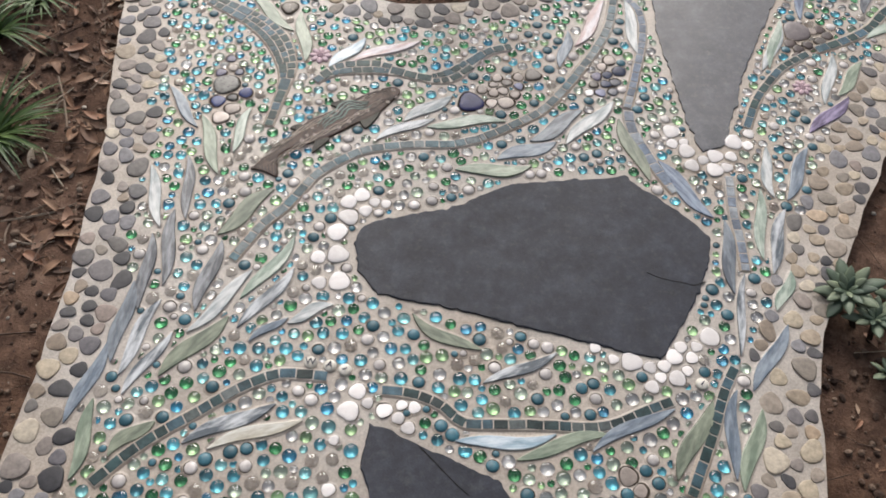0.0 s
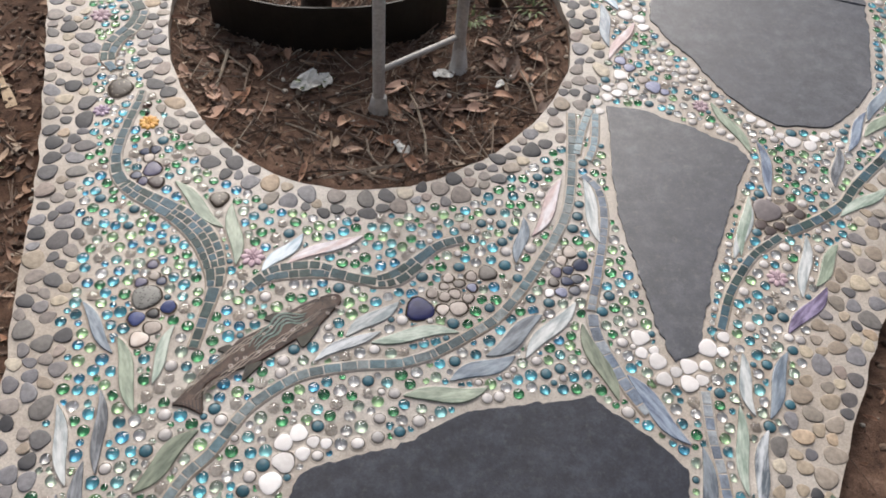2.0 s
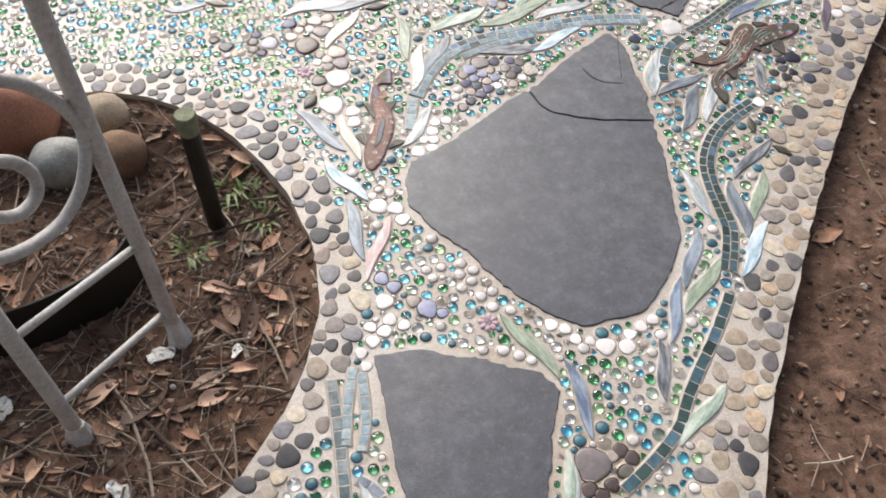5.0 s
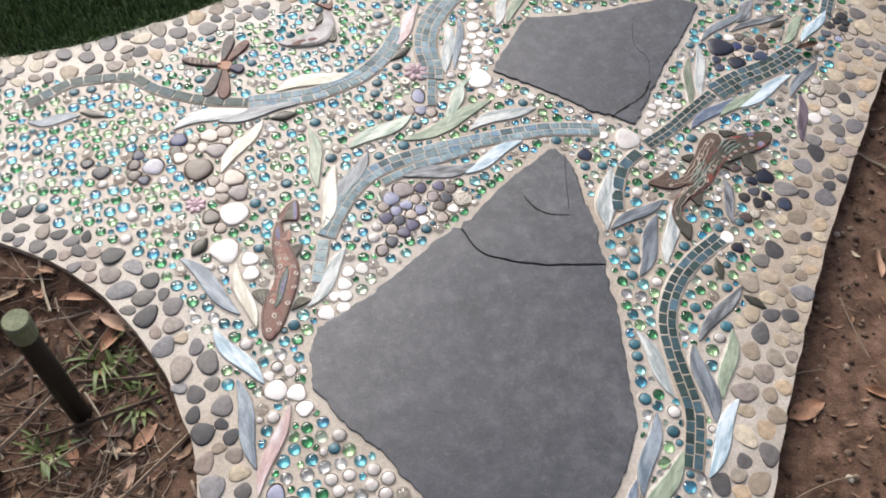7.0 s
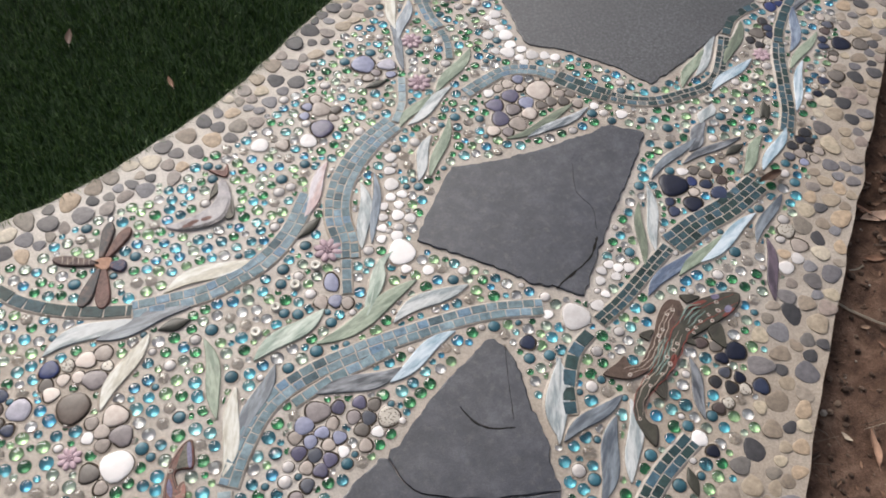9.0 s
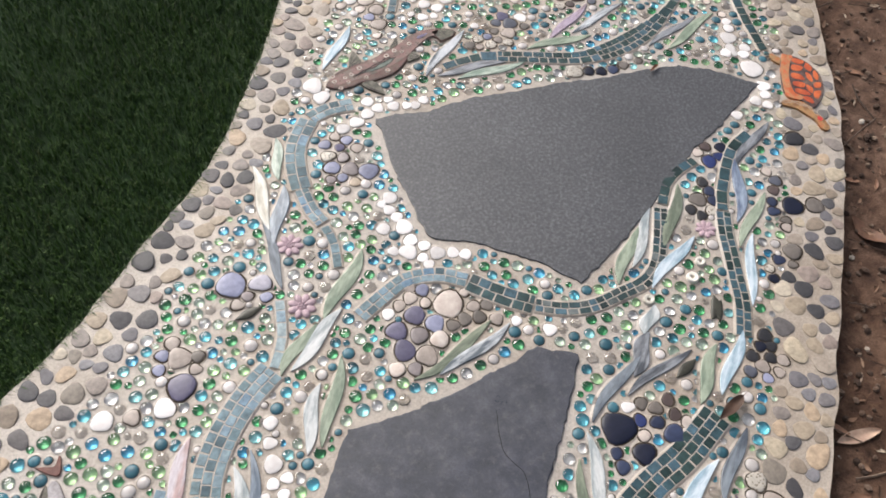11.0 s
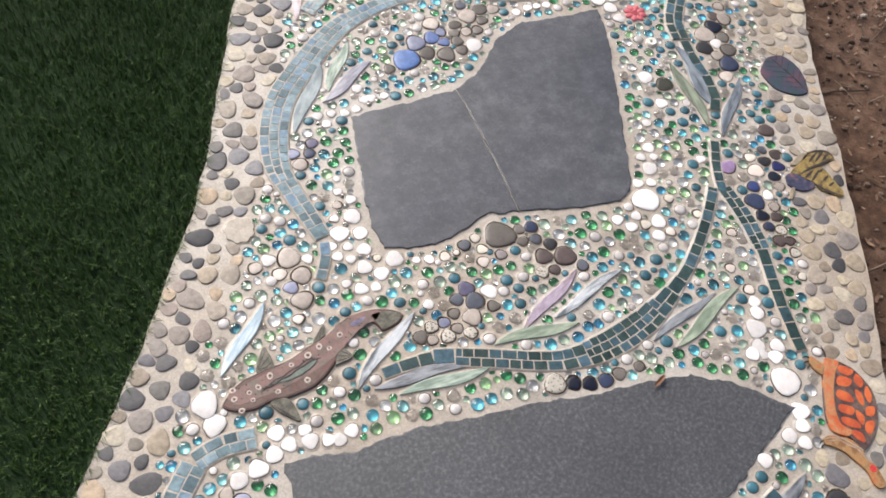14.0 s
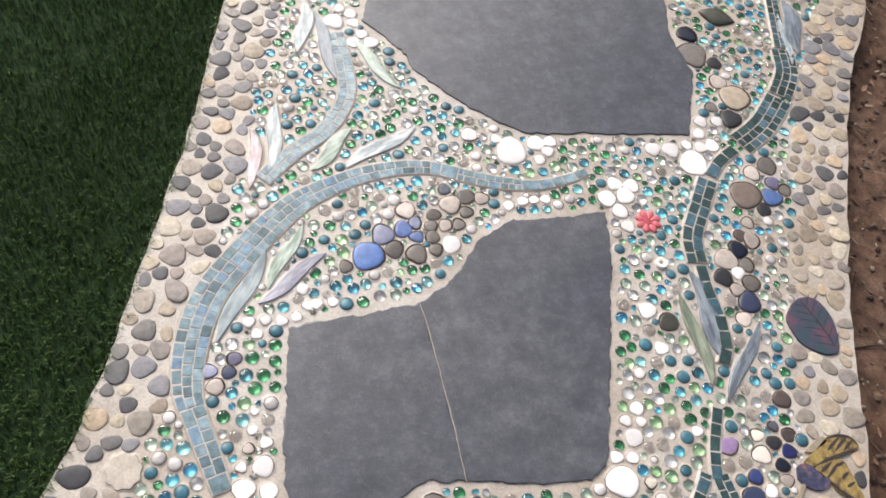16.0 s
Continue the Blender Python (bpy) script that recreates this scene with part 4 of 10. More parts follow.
ribbon([(1.290, 2.895), (1.349, 2.915), (1.394, 2.925), (1.446, 2.910), (1.484, 2.878)], 2, 0.0281, "blue")
ribbon([(1.485, 2.875), (1.521, 2.828), (1.562, 2.786)], 3, 0.0369, "dark")
ribbon([(1.564, 2.785), (1.606, 2.756), (1.654, 2.740), (1.710, 2.739), (1.763, 2.741), (1.805, 2.765), (1.847, 2.814), (1.880, 2.859)], 2, 0.0252, "dark")
ribbon([(1.888, 2.865), (1.925, 2.900), (1.964, 2.917), (2.009, 2.924)], 1, 0.0198, "teal")
ribbon([(2.149, 2.933), (2.097, 2.917), (2.055, 2.885), (2.010, 2.841), (1.982, 2.804)], 1, 0.0211, "teal")
ribbon([(1.981, 2.801), (1.955, 2.761), (1.933, 2.718), (1.908, 2.670), (1.886, 2.628), (1.848, 2.578)], 2, 0.0272, "teal")
ribbon([(1.690, 3.349), (1.743, 3.346), (1.786, 3.338), (1.825, 3.319), (1.863, 3.300), (1.905, 3.278), (1.948, 3.258), (1.983, 3.249), (2.023, 3.246), (2.072, 3.249), (2.127, 3.260), (2.173, 3.276), (2.216, 3.296), (2.250, 3.315), (2.309, 3.359), (2.365, 3.409), (2.393, 3.439)], [1, 1, 1, 2, 2, 2, 2, 2, 3, 3, 3, 2, 1, 1, 1, 1, 1], [0.0190, 0.0200, 0.0260, 0.0310, 0.0320, 0.0320, 0.0330, 0.0360, 0.0450, 0.0480, 0.0460, 0.0340, 0.0220, 0.0195, 0.0190, 0.0190, 0.0190], "teal")
ribbon([(2.412, 3.430), (2.410, 3.367), (2.400, 3.309), (2.390, 3.279), (2.364, 3.209), (2.349, 3.160), (2.334, 3.106)], [2, 2, 2, 1, 1, 1, 1], [0.0260, 0.0310, 0.0300, 0.0210, 0.0205, 0.0205, 0.0200], "teal")
ribbon([(1.699, 3.606), (1.688, 3.575), (1.666, 3.542)], 1, 0.0174, "blue")
ribbon([(2.085, 4.432), (2.080, 4.355), (2.068, 4.286), (2.039, 4.237), (1.997, 4.199), (1.938, 4.168), (1.873, 4.123)], 2, 0.0313, "pale")
ribbon([(2.443, 4.007), (2.401, 4.000), (2.341, 4.000), (2.285, 4.017), (2.233, 4.042), (2.184, 4.071), (2.148, 4.086), (2.101, 4.094), (2.040, 4.094), (1.978, 4.082), (1.921, 4.064), (1.864, 4.029), (1.803, 3.981), (1.752, 3.935), (1.718, 3.884), (1.695, 3.830), (1.683, 3.775), (1.687, 3.728), (1.694, 3.675), (1.701, 3.616)], [1, 1, 1, 2, 2, 1, 2, 2, 2, 2, 3, 3, 3, 3, 3, 3, 3, 2, 2, 1], [0.0160, 0.0185, 0.0200, 0.0260, 0.0280, 0.0260, 0.0280, 0.0300, 0.0330, 0.0360, 0.0440, 0.0500, 0.0520, 0.0530, 0.0520, 0.0500, 0.0420, 0.0340, 0.0330, 0.0260], "blue")
ribbon([(3.049, 4.344), (3.019, 4.271), (2.993, 4.209)], 1, 0.0288, "teal")
ribbon([(2.992, 4.204), (2.967, 4.142), (2.919, 4.090)], 2, 0.0483, "teal")
ribbon([(2.912, 4.083), (2.842, 4.029), (2.771, 3.997)], 3, 0.0531, "teal")
ribbon([(2.753, 3.989), (2.711, 3.970), (2.674, 3.942)], 1, 0.0235, "teal")
ribbon([(2.664, 3.936), (2.616, 3.880), (2.574, 3.828), (2.558, 3.778)], 2, 0.0371, "teal")
ribbon([(2.561, 3.772), (2.549, 3.717), (2.544, 3.668), (2.530, 3.621), (2.508, 3.592)], 1, 0.0212, "teal")
ribbon([(2.462, 3.528), (2.427, 3.473), (2.405, 3.424)], 1, 0.0182, "teal")

# ---- single stones ----
STONE_COLOURS = {
    "white": (0.80, 0.755, 0.735), "cream": (0.70, 0.63, 0.54), "creampink": (0.64, 0.55, 0.49), "navy": (0.007, 0.009, 0.024), "navy2": (0.032, 0.042, 0.085),
    "cobalt": (0.018, 0.022, 0.11), "cobalt2": (0.030, 0.045, 0.15), "mauve": (0.25, 0.215, 0.215), "lilacpale": (0.42, 0.40, 0.46), "lilac": (0.26, 0.27, 0.38), "purple": (0.11, 0.10, 0.16), "periwinkle": (0.12, 0.17, 0.36), "blue": (0.10, 0.17, 0.38),
    "pinkgrey": (0.40, 0.34, 0.30), "greybrown": (0.15, 0.13, 0.115), "brown": (0.085, 0.062, 0.058), "brownbig": (0.15, 0.115, 0.095), "black": (0.028, 0.027, 0.030),
    "slatepeb": (0.095, 0.10, 0.125), "dark": (0.05, 0.048, 0.036), "tan": (0.42, 0.34, 0.26), "violetshell": (0.36, 0.24, 0.42),
    "speckle": (0.58, 0.53, 0.46), "shell": (0.20, 0.195, 0.18), "shell2": (0.062, 0.044, 0.030),
}


def pebble_stone(name, colour, spots=None):
    """A tumbled stone: mottled, satin, with an optional pattern of spots."""
    m, n, l, p = material("stone_" + name)
    where = n.new("ShaderNodeNewGeometry").outputs["Position"]
    pick = n.new("ShaderNodeObjectInfo").outputs["Random"]
    hsv = n.new("ShaderNodeHueSaturation")
    hsv.inputs["Color"].default_value = (*colour, 1)
    vary = n.new("ShaderNodeMapRange")
    vary.inputs["To Min"].default_value, vary.inputs["To Max"].default_value = 0.78, 1.2
    l.new(pick, vary.inputs["Value"])
    l.new(vary.outputs[0], hsv.inputs["Value"])
    a = noise_node(n, l, 70, 5, 0.7, where)
    col = mix(n, l, 0.3, hsv.outputs[0], ramp(n, l, a, [(0.3, (0.15, 0.15, 0.15)), (0.7, (0.85, 0.84, 0.82))]), 'OVERLAY')
    if spots:
        vor = n.new("ShaderNodeTexVoronoi")
        vor.inputs["Scale"].default_value = spots[0]
        l.new(where, vor.inputs["Vector"])
        col = mix(n, l, ramp(n, l, vor.outputs["Distance"], [(spots[1], (1, 1, 1)), (spots[1] + 0.08, (0, 0, 0))]), col, spots[2])
    l.new(col, p.inputs["Base Color"])
    p.inputs["Roughness"].default_value = 0.36 if name not in ("white", "cream", "creampink", "speckle", "shell") else 0.42
    p.inputs["Coat Weight"].default_value, p.inputs["Coat Roughness"].default_value = 0.08, 0.15
    p.inputs["Specular IOR Level"].default_value = 0.35
    l.new(bump(n, l, a, 0.0006), p.inputs["Normal"])
    return m


STONE_MATS = {k: pebble_stone(k, c, {"speckle": (230, 0.28, (0.16, 0.13, 0.10)), "shell": (190, 0.26, (0.075, 0.07, 0.065)), "shell2": (110, 0.16, (0.22, 0.18, 0.13))}.get(k))
              for k, c in STONE_COLOURS.items()}


def stone_shapes(count, rings, segments, flat, seed, rough=0.16):
    """Tumbled pebble shapes of unit half-width, each a little different."""
    out = []
    for k in range(count):
        v, f = dome(rings, segments, -0.45, flat, 2.7)
        v = v.copy()
        for i, (x, y, z) in enumerate(v):
            s = 1 + rough * noise.noise(Vector((x * 0.9 + 7 * k, y * 0.9 + seed, z))) + 0.5 * rough * noise.noise(Vector((x * 2.1, y * 2.1 + 5 * k, seed)))
            corner = 1 + 0.085 * math.cos(3 * math.atan2(y, x) + k)
            v[i] = (x * s * corner, y * s * corner, z * (1 + 0.25 * (s - 1)))
        out.append((v, f))
    return out


STONE_SHAPES = stone_shapes(6, 6, 16, 0.50, 3.0)
STONE_MESHES = {}


def stone_mesh(kind, k):
    if (kind, k) not in STONE_MESHES:
        me = raw_mesh("pebble", *STONE_SHAPES[k])
        me.materials.append(STONE_MATS[kind])
        me.polygons.foreach_set("use_smooth", [True] * len(me.polygons))
        STONE_MESHES[kind, k] = me
    return STONE_MESHES[kind, k]


def foot(verts, segments, m):
    """The outline of a piece seen from above, as an array of points."""
    v = verts[:len(verts) - 1].reshape(-1, segments, 3)
    far = np.hypot(v[:, :, 0], v[:, :, 1]).argmax(0)
    w = v[far, np.arange(segments)]
    return (w @ m[:3, :3].T + m[:3, 3])[:, :2]


STONE_NAME = {"white": "white_stone"}
stone_total = 0


def stone(x, y, rx, ry, turn, kind):
    global stone_total
    stone_total += 1
    ob = new(STONE_NAME.get(kind, "pebble"), stone_mesh(kind, stone_total % 6))
    ob.parent = pavement
    spin = turn + (stone_total * 61) % 26 - 13
    ob.matrix_basis = Matrix.LocRotScale((x, y, -0.0010), Euler((rng.normal(0, 0.04), rng.normal(0, 0.04), radians(spin))), (rx, ry, min(rx, ry) * rng.uniform(0.20, 0.32)))
    ROUND.append((x, y, max(rx, ry) * 0.97))
    CREVICES.append((foot(STONE_SHAPES[stone_total % 6][0], 16, np.array(ob.matrix_basis)), 0.0002, 0.9 if kind == "white" else 2.6))
    return ob


stone(-0.128, 0.926, 0.0143, 0.0143, 7, "white")
stone(-0.149, 0.909, 0.0143, 0.0143, 0, "white")
stone(-0.145, 0.878, 0.0176, 0.0176, 0, "white")
stone(-0.118, 0.892, 0.0115, 0.0115, 7, "white")
stone(-0.161, 0.845, 0.0180, 0.0180, 7, "white")
stone(-0.155, 0.799, 0.0176, 0.0176, 0, "white")
stone(-0.146, 0.747, 0.0176, 0.0176, 8, "white")
stone(-0.186, 0.791, 0.0127, 0.0127, 0, "white")
stone(-0.178, 0.742, 0.0119, 0.0119, 0, "white")
stone(-0.104, 0.912, 0.0099, 0.0099, 7, "white")
stone(-0.084, 0.911, 0.0092, 0.0092, 0, "white")
stone(0.326, 0.637, 0.0165, 0.0165, 0, "white")
stone(0.395, 0.650, 0.0138, 0.0138, 0, "white")
stone(0.456, 0.690, 0.0166, 0.0166, 0, "white")
stone(0.355, 0.629, 0.0102, 0.0102, 8, "white")
stone(0.378, 0.633, 0.0108, 0.0108, 0, "white")
stone(0.407, 0.669, 0.0108, 0.0108, 0, "white")
stone(0.432, 0.671, 0.0092, 0.0092, 8, "white")
stone(0.423, 0.651, 0.0101, 0.0101, 0, "white")
stone(0.397, 0.613, 0.0138, 0.0138, 0, "white")
stone(0.356, 0.596, 0.0111, 0.0111, 8, "white")
stone(0.371, 0.613, 0.0092, 0.0092, 0, "white")
stone(0.414, 0.628, 0.0092, 0.0092, 0, "white")
stone(0.298, 0.639, 0.0083, 0.0083, 8, "white")
stone(0.270, 0.657, 0.0092, 0.0092, 8, "white")
stone(-0.095, 0.555, 0.0130, 0.0130, 8, "white")
stone(-0.105, 0.523, 0.0164, 0.0164, 0, "white")
stone(-0.078, 0.537, 0.0087, 0.0087, 8, "white")
stone(-0.052, 0.528, 0.0129, 0.0129, 8, "white")
stone(-0.027, 0.538, 0.0087, 0.0087, 8, "white")
stone(-0.007, 0.535, 0.0095, 0.0095, 8, "white")
stone(-0.030, 0.516, 0.0095, 0.0095, 8, "white")
stone(-0.014, 0.502, 0.0104, 0.0104, 8, "white")
stone(-0.121, 0.475, 0.0078, 0.0078, 8, "white")
stone(-0.120, 0.402, 0.0104, 0.0104, 8, "white")
stone(0.432, 1.124, 0.0159, 0.0159, 6, "white")
stone(0.457, 1.078, 0.0151, 0.0151, 7, "white")
stone(0.432, 1.094, 0.0110, 0.0110, 6, "white")
stone(0.464, 1.045, 0.0140, 0.0140, 7, "white")
stone(0.454, 1.099, 0.0092, 0.0092, 7, "white")
stone(0.486, 1.060, 0.0105, 0.0105, 0, "white")
stone(0.509, 1.071, 0.0147, 0.0147, 6, "white")
stone(0.505, 1.038, 0.0159, 0.0159, 6, "white")
stone(0.548, 1.108, 0.0174, 0.0174, 7, "white")
stone(0.539, 1.073, 0.0116, 0.0116, 7, "white")
stone(0.580, 1.132, 0.0111, 0.0111, 6, "white")
stone(0.574, 1.103, 0.0110, 0.0110, 6, "white")
stone(0.528, 1.046, 0.0110, 0.0110, 6, "white")
stone(0.310, 0.450, 0.0139, 0.0139, 8, "pinkgrey")
stone(0.327, 0.430, 0.0103, 0.0103, 0, "pinkgrey")
stone(-0.680, 1.980, 0.0225, 0.0172, 0, "dark")
stone(0.498, 1.818, 0.0124, 0.0124, -14, "lilac")
stone(0.567, 1.746, 0.0100, 0.0100, -15, "lilac")
stone(0.475, 1.793, 0.0150, 0.0150, -14, "white")
stone(0.476, 1.755, 0.0120, 0.0120, -15, "white")
stone(0.462, 1.735, 0.0123, 0.0123, -15, "white")
stone(0.441, 1.749, 0.0109, 0.0109, -15, "white")
stone(0.439, 1.720, 0.0117, 0.0117, -14, "white")
stone(0.416, 1.703, 0.0101, 0.0101, -14, "white")
stone(0.418, 1.677, 0.0091, 0.0091, -14, "white")
stone(0.497, 1.739, 0.0106, 0.0106, -7, "white")
stone(0.512, 2.002, 0.0176, 0.0176, -14, "white")
stone(0.542, 1.990, 0.0146, 0.0146, -14, "white")
stone(0.548, 1.961, 0.0135, 0.0135, -14, "white")
stone(0.540, 2.030, 0.0102, 0.0102, -14, "white")
stone(0.740, 1.677, 0.0113, 0.0113, -14, "white")
stone(0.761, 1.663, 0.0102, 0.0102, -15, "white")
stone(0.772, 1.640, 0.0106, 0.0106, -15, "white")
stone(0.794, 1.631, 0.0087, 0.0087, -15, "white")
stone(0.816, 1.614, 0.0164, 0.0164, -15, "white")
stone(0.851, 1.605, 0.0144, 0.0144, -14, "white")
stone(0.864, 1.626, 0.0100, 0.0100, -8, "white")
stone(0.890, 1.636, 0.0102, 0.0102, -15, "white")
stone(0.914, 1.644, 0.0105, 0.0105, -14, "white")
stone(0.618, 2.118, 0.0136, 0.0136, -14, "white")
stone(0.647, 2.120, 0.0118, 0.0118, -12, "white")
stone(0.656, 2.142, 0.0119, 0.0119, -18, "white")
stone(0.659, 2.165, 0.0118, 0.0118, -12, "white")
stone(0.671, 2.188, 0.0105, 0.0105, -12, "white")
stone(0.695, 2.188, 0.0110, 0.0110, -18, "white")
stone(0.478, 2.284, 0.0237, 0.0249, -15, "white")
stone(0.290, 2.512, 0.0155, 0.0151, -14, "navy")
stone(0.268, 2.540, 0.0113, 0.0112, -14, "navy")
stone(0.515, 2.257, 0.0141, 0.0141, -15, "white")
stone(0.512, 2.227, 0.0141, 0.0141, -15, "white")
stone(0.901, 2.556, 0.0124, 0.0190, -14, "lilac")
stone(0.873, 2.525, 0.0115, 0.0139, -12, "pinkgrey")
stone(0.896, 2.519, 0.0115, 0.0128, -12, "lilac")
stone(0.914, 2.509, 0.0103, 0.0128, -14, "pinkgrey")
stone(1.262, 2.346, 0.0237, 0.0256, -14, "white")
stone(1.035, 2.573, 0.0242, 0.0263, -12, "white")
stone(1.344, 2.082, 0.0135, 0.0135, -14, "white")
stone(0.506, 2.029, 0.0079, 0.0079, -15, "white")
stone(0.637, 2.145, 0.0090, 0.0090, -15, "white")
stone(0.992, 2.904, 0.0228, 0.0237, -23, "purple")
stone(1.004, 2.952, 0.0182, 0.0183, -20, "pinkgrey")
stone(0.958, 2.880, 0.0171, 0.0170, -23, "white")
stone(0.868, 2.901, 0.0171, 0.0166, -23, "white")
stone(0.909, 2.888, 0.0118, 0.0131, -15, "pinkgrey")
stone(1.705, 2.372, 0.0156, 0.0156, -23, "speckle")
stone(1.658, 2.304, 0.0152, 0.0140, -23, "white")
stone(1.707, 2.336, 0.0149, 0.0149, -23, "pinkgrey")
stone(1.688, 2.313, 0.0119, 0.0119, -23, "white")
stone(1.468, 2.860, 0.0080, 0.0080, -33, "creampink")
stone(0.982, 2.968, 0.0104, 0.0104, -26, "lilac")
stone(1.031, 2.942, 0.0104, 0.0104, -38, "greybrown")
stone(1.444, 3.095, 0.0138, 0.0138, -33, "white")
stone(1.431, 3.071, 0.0114, 0.0114, -26, "white")
stone(1.438, 3.025, 0.0153, 0.0153, -26, "white")
stone(1.403, 3.038, 0.0125, 0.0125, -23, "white")
stone(1.421, 2.975, 0.0159, 0.0159, -33, "white")
stone(1.436, 3.050, 0.0108, 0.0108, -33, "white")
stone(1.452, 2.975, 0.0115, 0.0115, -23, "white")
stone(1.465, 2.951, 0.0135, 0.0135, -26, "white")
stone(1.490, 2.940, 0.0109, 0.0109, -29, "white")
stone(1.508, 2.927, 0.0109, 0.0109, -23, "white")
stone(1.398, 2.988, 0.0099, 0.0099, -29, "white")
stone(1.441, 2.936, 0.0096, 0.0096, -29, "white")
stone(1.437, 3.283, 0.0135, 0.0135, -29, "white")
stone(1.467, 3.288, 0.0145, 0.0145, -29, "white")
stone(1.495, 3.298, 0.0128, 0.0128, -29, "white")
stone(1.509, 3.327, 0.0123, 0.0123, -29, "white")
stone(1.520, 3.303, 0.0112, 0.0112, -20, "white")
stone(1.550, 3.295, 0.0120, 0.0120, -26, "white")
stone(1.549, 3.315, 0.0100, 0.0100, -29, "white")
stone(1.574, 3.286, 0.0098, 0.0098, -23, "white")
stone(1.590, 3.279, 0.0098, 0.0098, -23, "white")
stone(1.611, 3.285, 0.0106, 0.0106, -26, "white")
stone(1.430, 3.411, 0.0191, 0.0224, -29, "white")
stone(1.432, 3.375, 0.0162, 0.0180, -23, "white")
stone(2.275, 3.074, 0.0257, 0.0256, -26, "white")
stone(2.263, 3.023, 0.0148, 0.0148, -26, "white")
stone(2.251, 3.002, 0.0114, 0.0114, -26, "white")
stone(2.221, 2.997, 0.0123, 0.0123, -26, "white")
stone(2.237, 2.978, 0.0111, 0.0111, -26, "white")
stone(2.161, 2.982, 0.0119, 0.0119, -26, "white")
stone(2.309, 3.194, 0.0130, 0.0130, -29, "white")
stone(2.288, 3.170, 0.0169, 0.0169, -23, "white")
stone(2.272, 3.143, 0.0118, 0.0118, -26, "white")
stone(2.254, 3.135, 0.0120, 0.0120, -23, "white")
stone(2.302, 3.131, 0.0127, 0.0127, -23, "white")
stone(2.286, 3.115, 0.0118, 0.0118, -32, "white")
stone(1.578, 3.604, 0.0112, 0.0112, -23, "pinkgrey")
stone(1.602, 3.610, 0.0116, 0.0116, -15, "white")
stone(1.928, 3.224, 0.0166, 0.0166, -23, "speckle")
stone(1.956, 3.212, 0.0111, 0.0111, -26, "navy")
stone(1.979, 3.201, 0.0111, 0.0111, -26, "navy")
stone(2.032, 3.196, 0.0100, 0.0100, -23, "greybrown")
stone(2.068, 3.194, 0.0085, 0.0085, -26, "greybrown")
stone(2.271, 3.126, 0.0081, 0.0081, -26, "white")
stone(2.321, 4.082, 0.0277, 0.0296, -12, "white")
stone(2.374, 4.090, 0.0171, 0.0172, -7, "white")
stone(2.401, 4.088, 0.0122, 0.0122, -12, "white")
stone(2.389, 4.067, 0.0110, 0.0110, -12, "white")
stone(2.367, 4.053, 0.0105, 0.0105, -12, "white")
stone(2.304, 4.117, 0.0104, 0.0104, -14, "white")
stone(2.258, 4.137, 0.0159, 0.0159, -14, "white")
stone(2.655, 3.976, 0.0265, 0.0280, -12, "white")
stone(2.625, 4.016, 0.0166, 0.0167, -18, "white")
stone(2.591, 4.026, 0.0149, 0.0149, -12, "white")
stone(2.663, 4.021, 0.0112, 0.0112, -12, "white")
stone(2.688, 4.009, 0.0127, 0.0127, -12, "white")
stone(2.712, 4.007, 0.0140, 0.0140, -12, "white")
stone(2.700, 4.039, 0.0120, 0.0120, -11, "white")
stone(2.718, 4.066, 0.0124, 0.0124, -12, "white")
stone(2.751, 4.059, 0.0120, 0.0120, -11, "white")
stone(2.456, 3.944, 0.0179, 0.0179, -12, "white")
stone(2.483, 3.970, 0.0143, 0.0143, -12, "white")
stone(2.491, 3.940, 0.0167, 0.0167, -12, "white")
stone(2.468, 3.912, 0.0155, 0.0155, -14, "white")
stone(2.468, 3.879, 0.0126, 0.0126, -14, "white")
stone(1.792, 3.865, 0.0097, 0.0097, -18, "white")
stone(1.818, 3.862, 0.0088, 0.0088, -18, "white")
stone(1.841, 3.854, 0.0089, 0.0089, -15, "white")
stone(1.865, 3.855, 0.0085, 0.0085, -15, "white")
stone(1.800, 3.842, 0.0088, 0.0088, -8, "white")
stone(1.887, 3.870, 0.0085, 0.0085, -15, "white")
stone(1.886, 3.900, 0.0095, 0.0095, -15, "white")
stone(2.273, 3.972, 0.0099, 0.0099, -14, "white")
stone(2.301, 3.975, 0.0098, 0.0098, -14, "white")
stone(2.322, 3.973, 0.0088, 0.0088, -14, "white")
stone(2.343, 3.969, 0.0092, 0.0092, -14, "white")
stone(2.090, 4.462, 0.0187, 0.0187, -6, "white")
stone(2.112, 4.400, 0.0124, 0.0124, -6, "white")
stone(2.135, 4.419, 0.0118, 0.0118, -12, "white")
stone(2.145, 4.394, 0.0144, 0.0144, -12, "white")
stone(2.110, 4.494, 0.0100, 0.0100, -14, "white")
stone(2.128, 4.475, 0.0117, 0.0117, -6, "white")
stone(2.127, 4.451, 0.0113, 0.0113, -14, "white")
stone(2.172, 3.998, 0.0183, 0.0183, -15, "pinkgrey")
stone(2.205, 4.007, 0.0152, 0.0152, -14, "greybrown")
stone(2.194, 3.976, 0.0110, 0.0110, -14, "greybrown")
stone(2.173, 4.031, 0.0108, 0.0108, -14, "slatepeb")
stone(2.093, 4.005, 0.0160, 0.0160, -14, "creampink")
stone(2.803, 4.288, 0.0217, 0.0226, -11, "navy")
stone(2.786, 4.231, 0.0306, 0.0335, -11, "greybrown")
stone(2.820, 4.108, 0.0319, 0.0329, -11, "tan")
stone(2.784, 4.059, 0.0207, 0.0219, -12, "black")
stone(2.805, 4.152, 0.0171, 0.0171, -12, "pinkgrey")
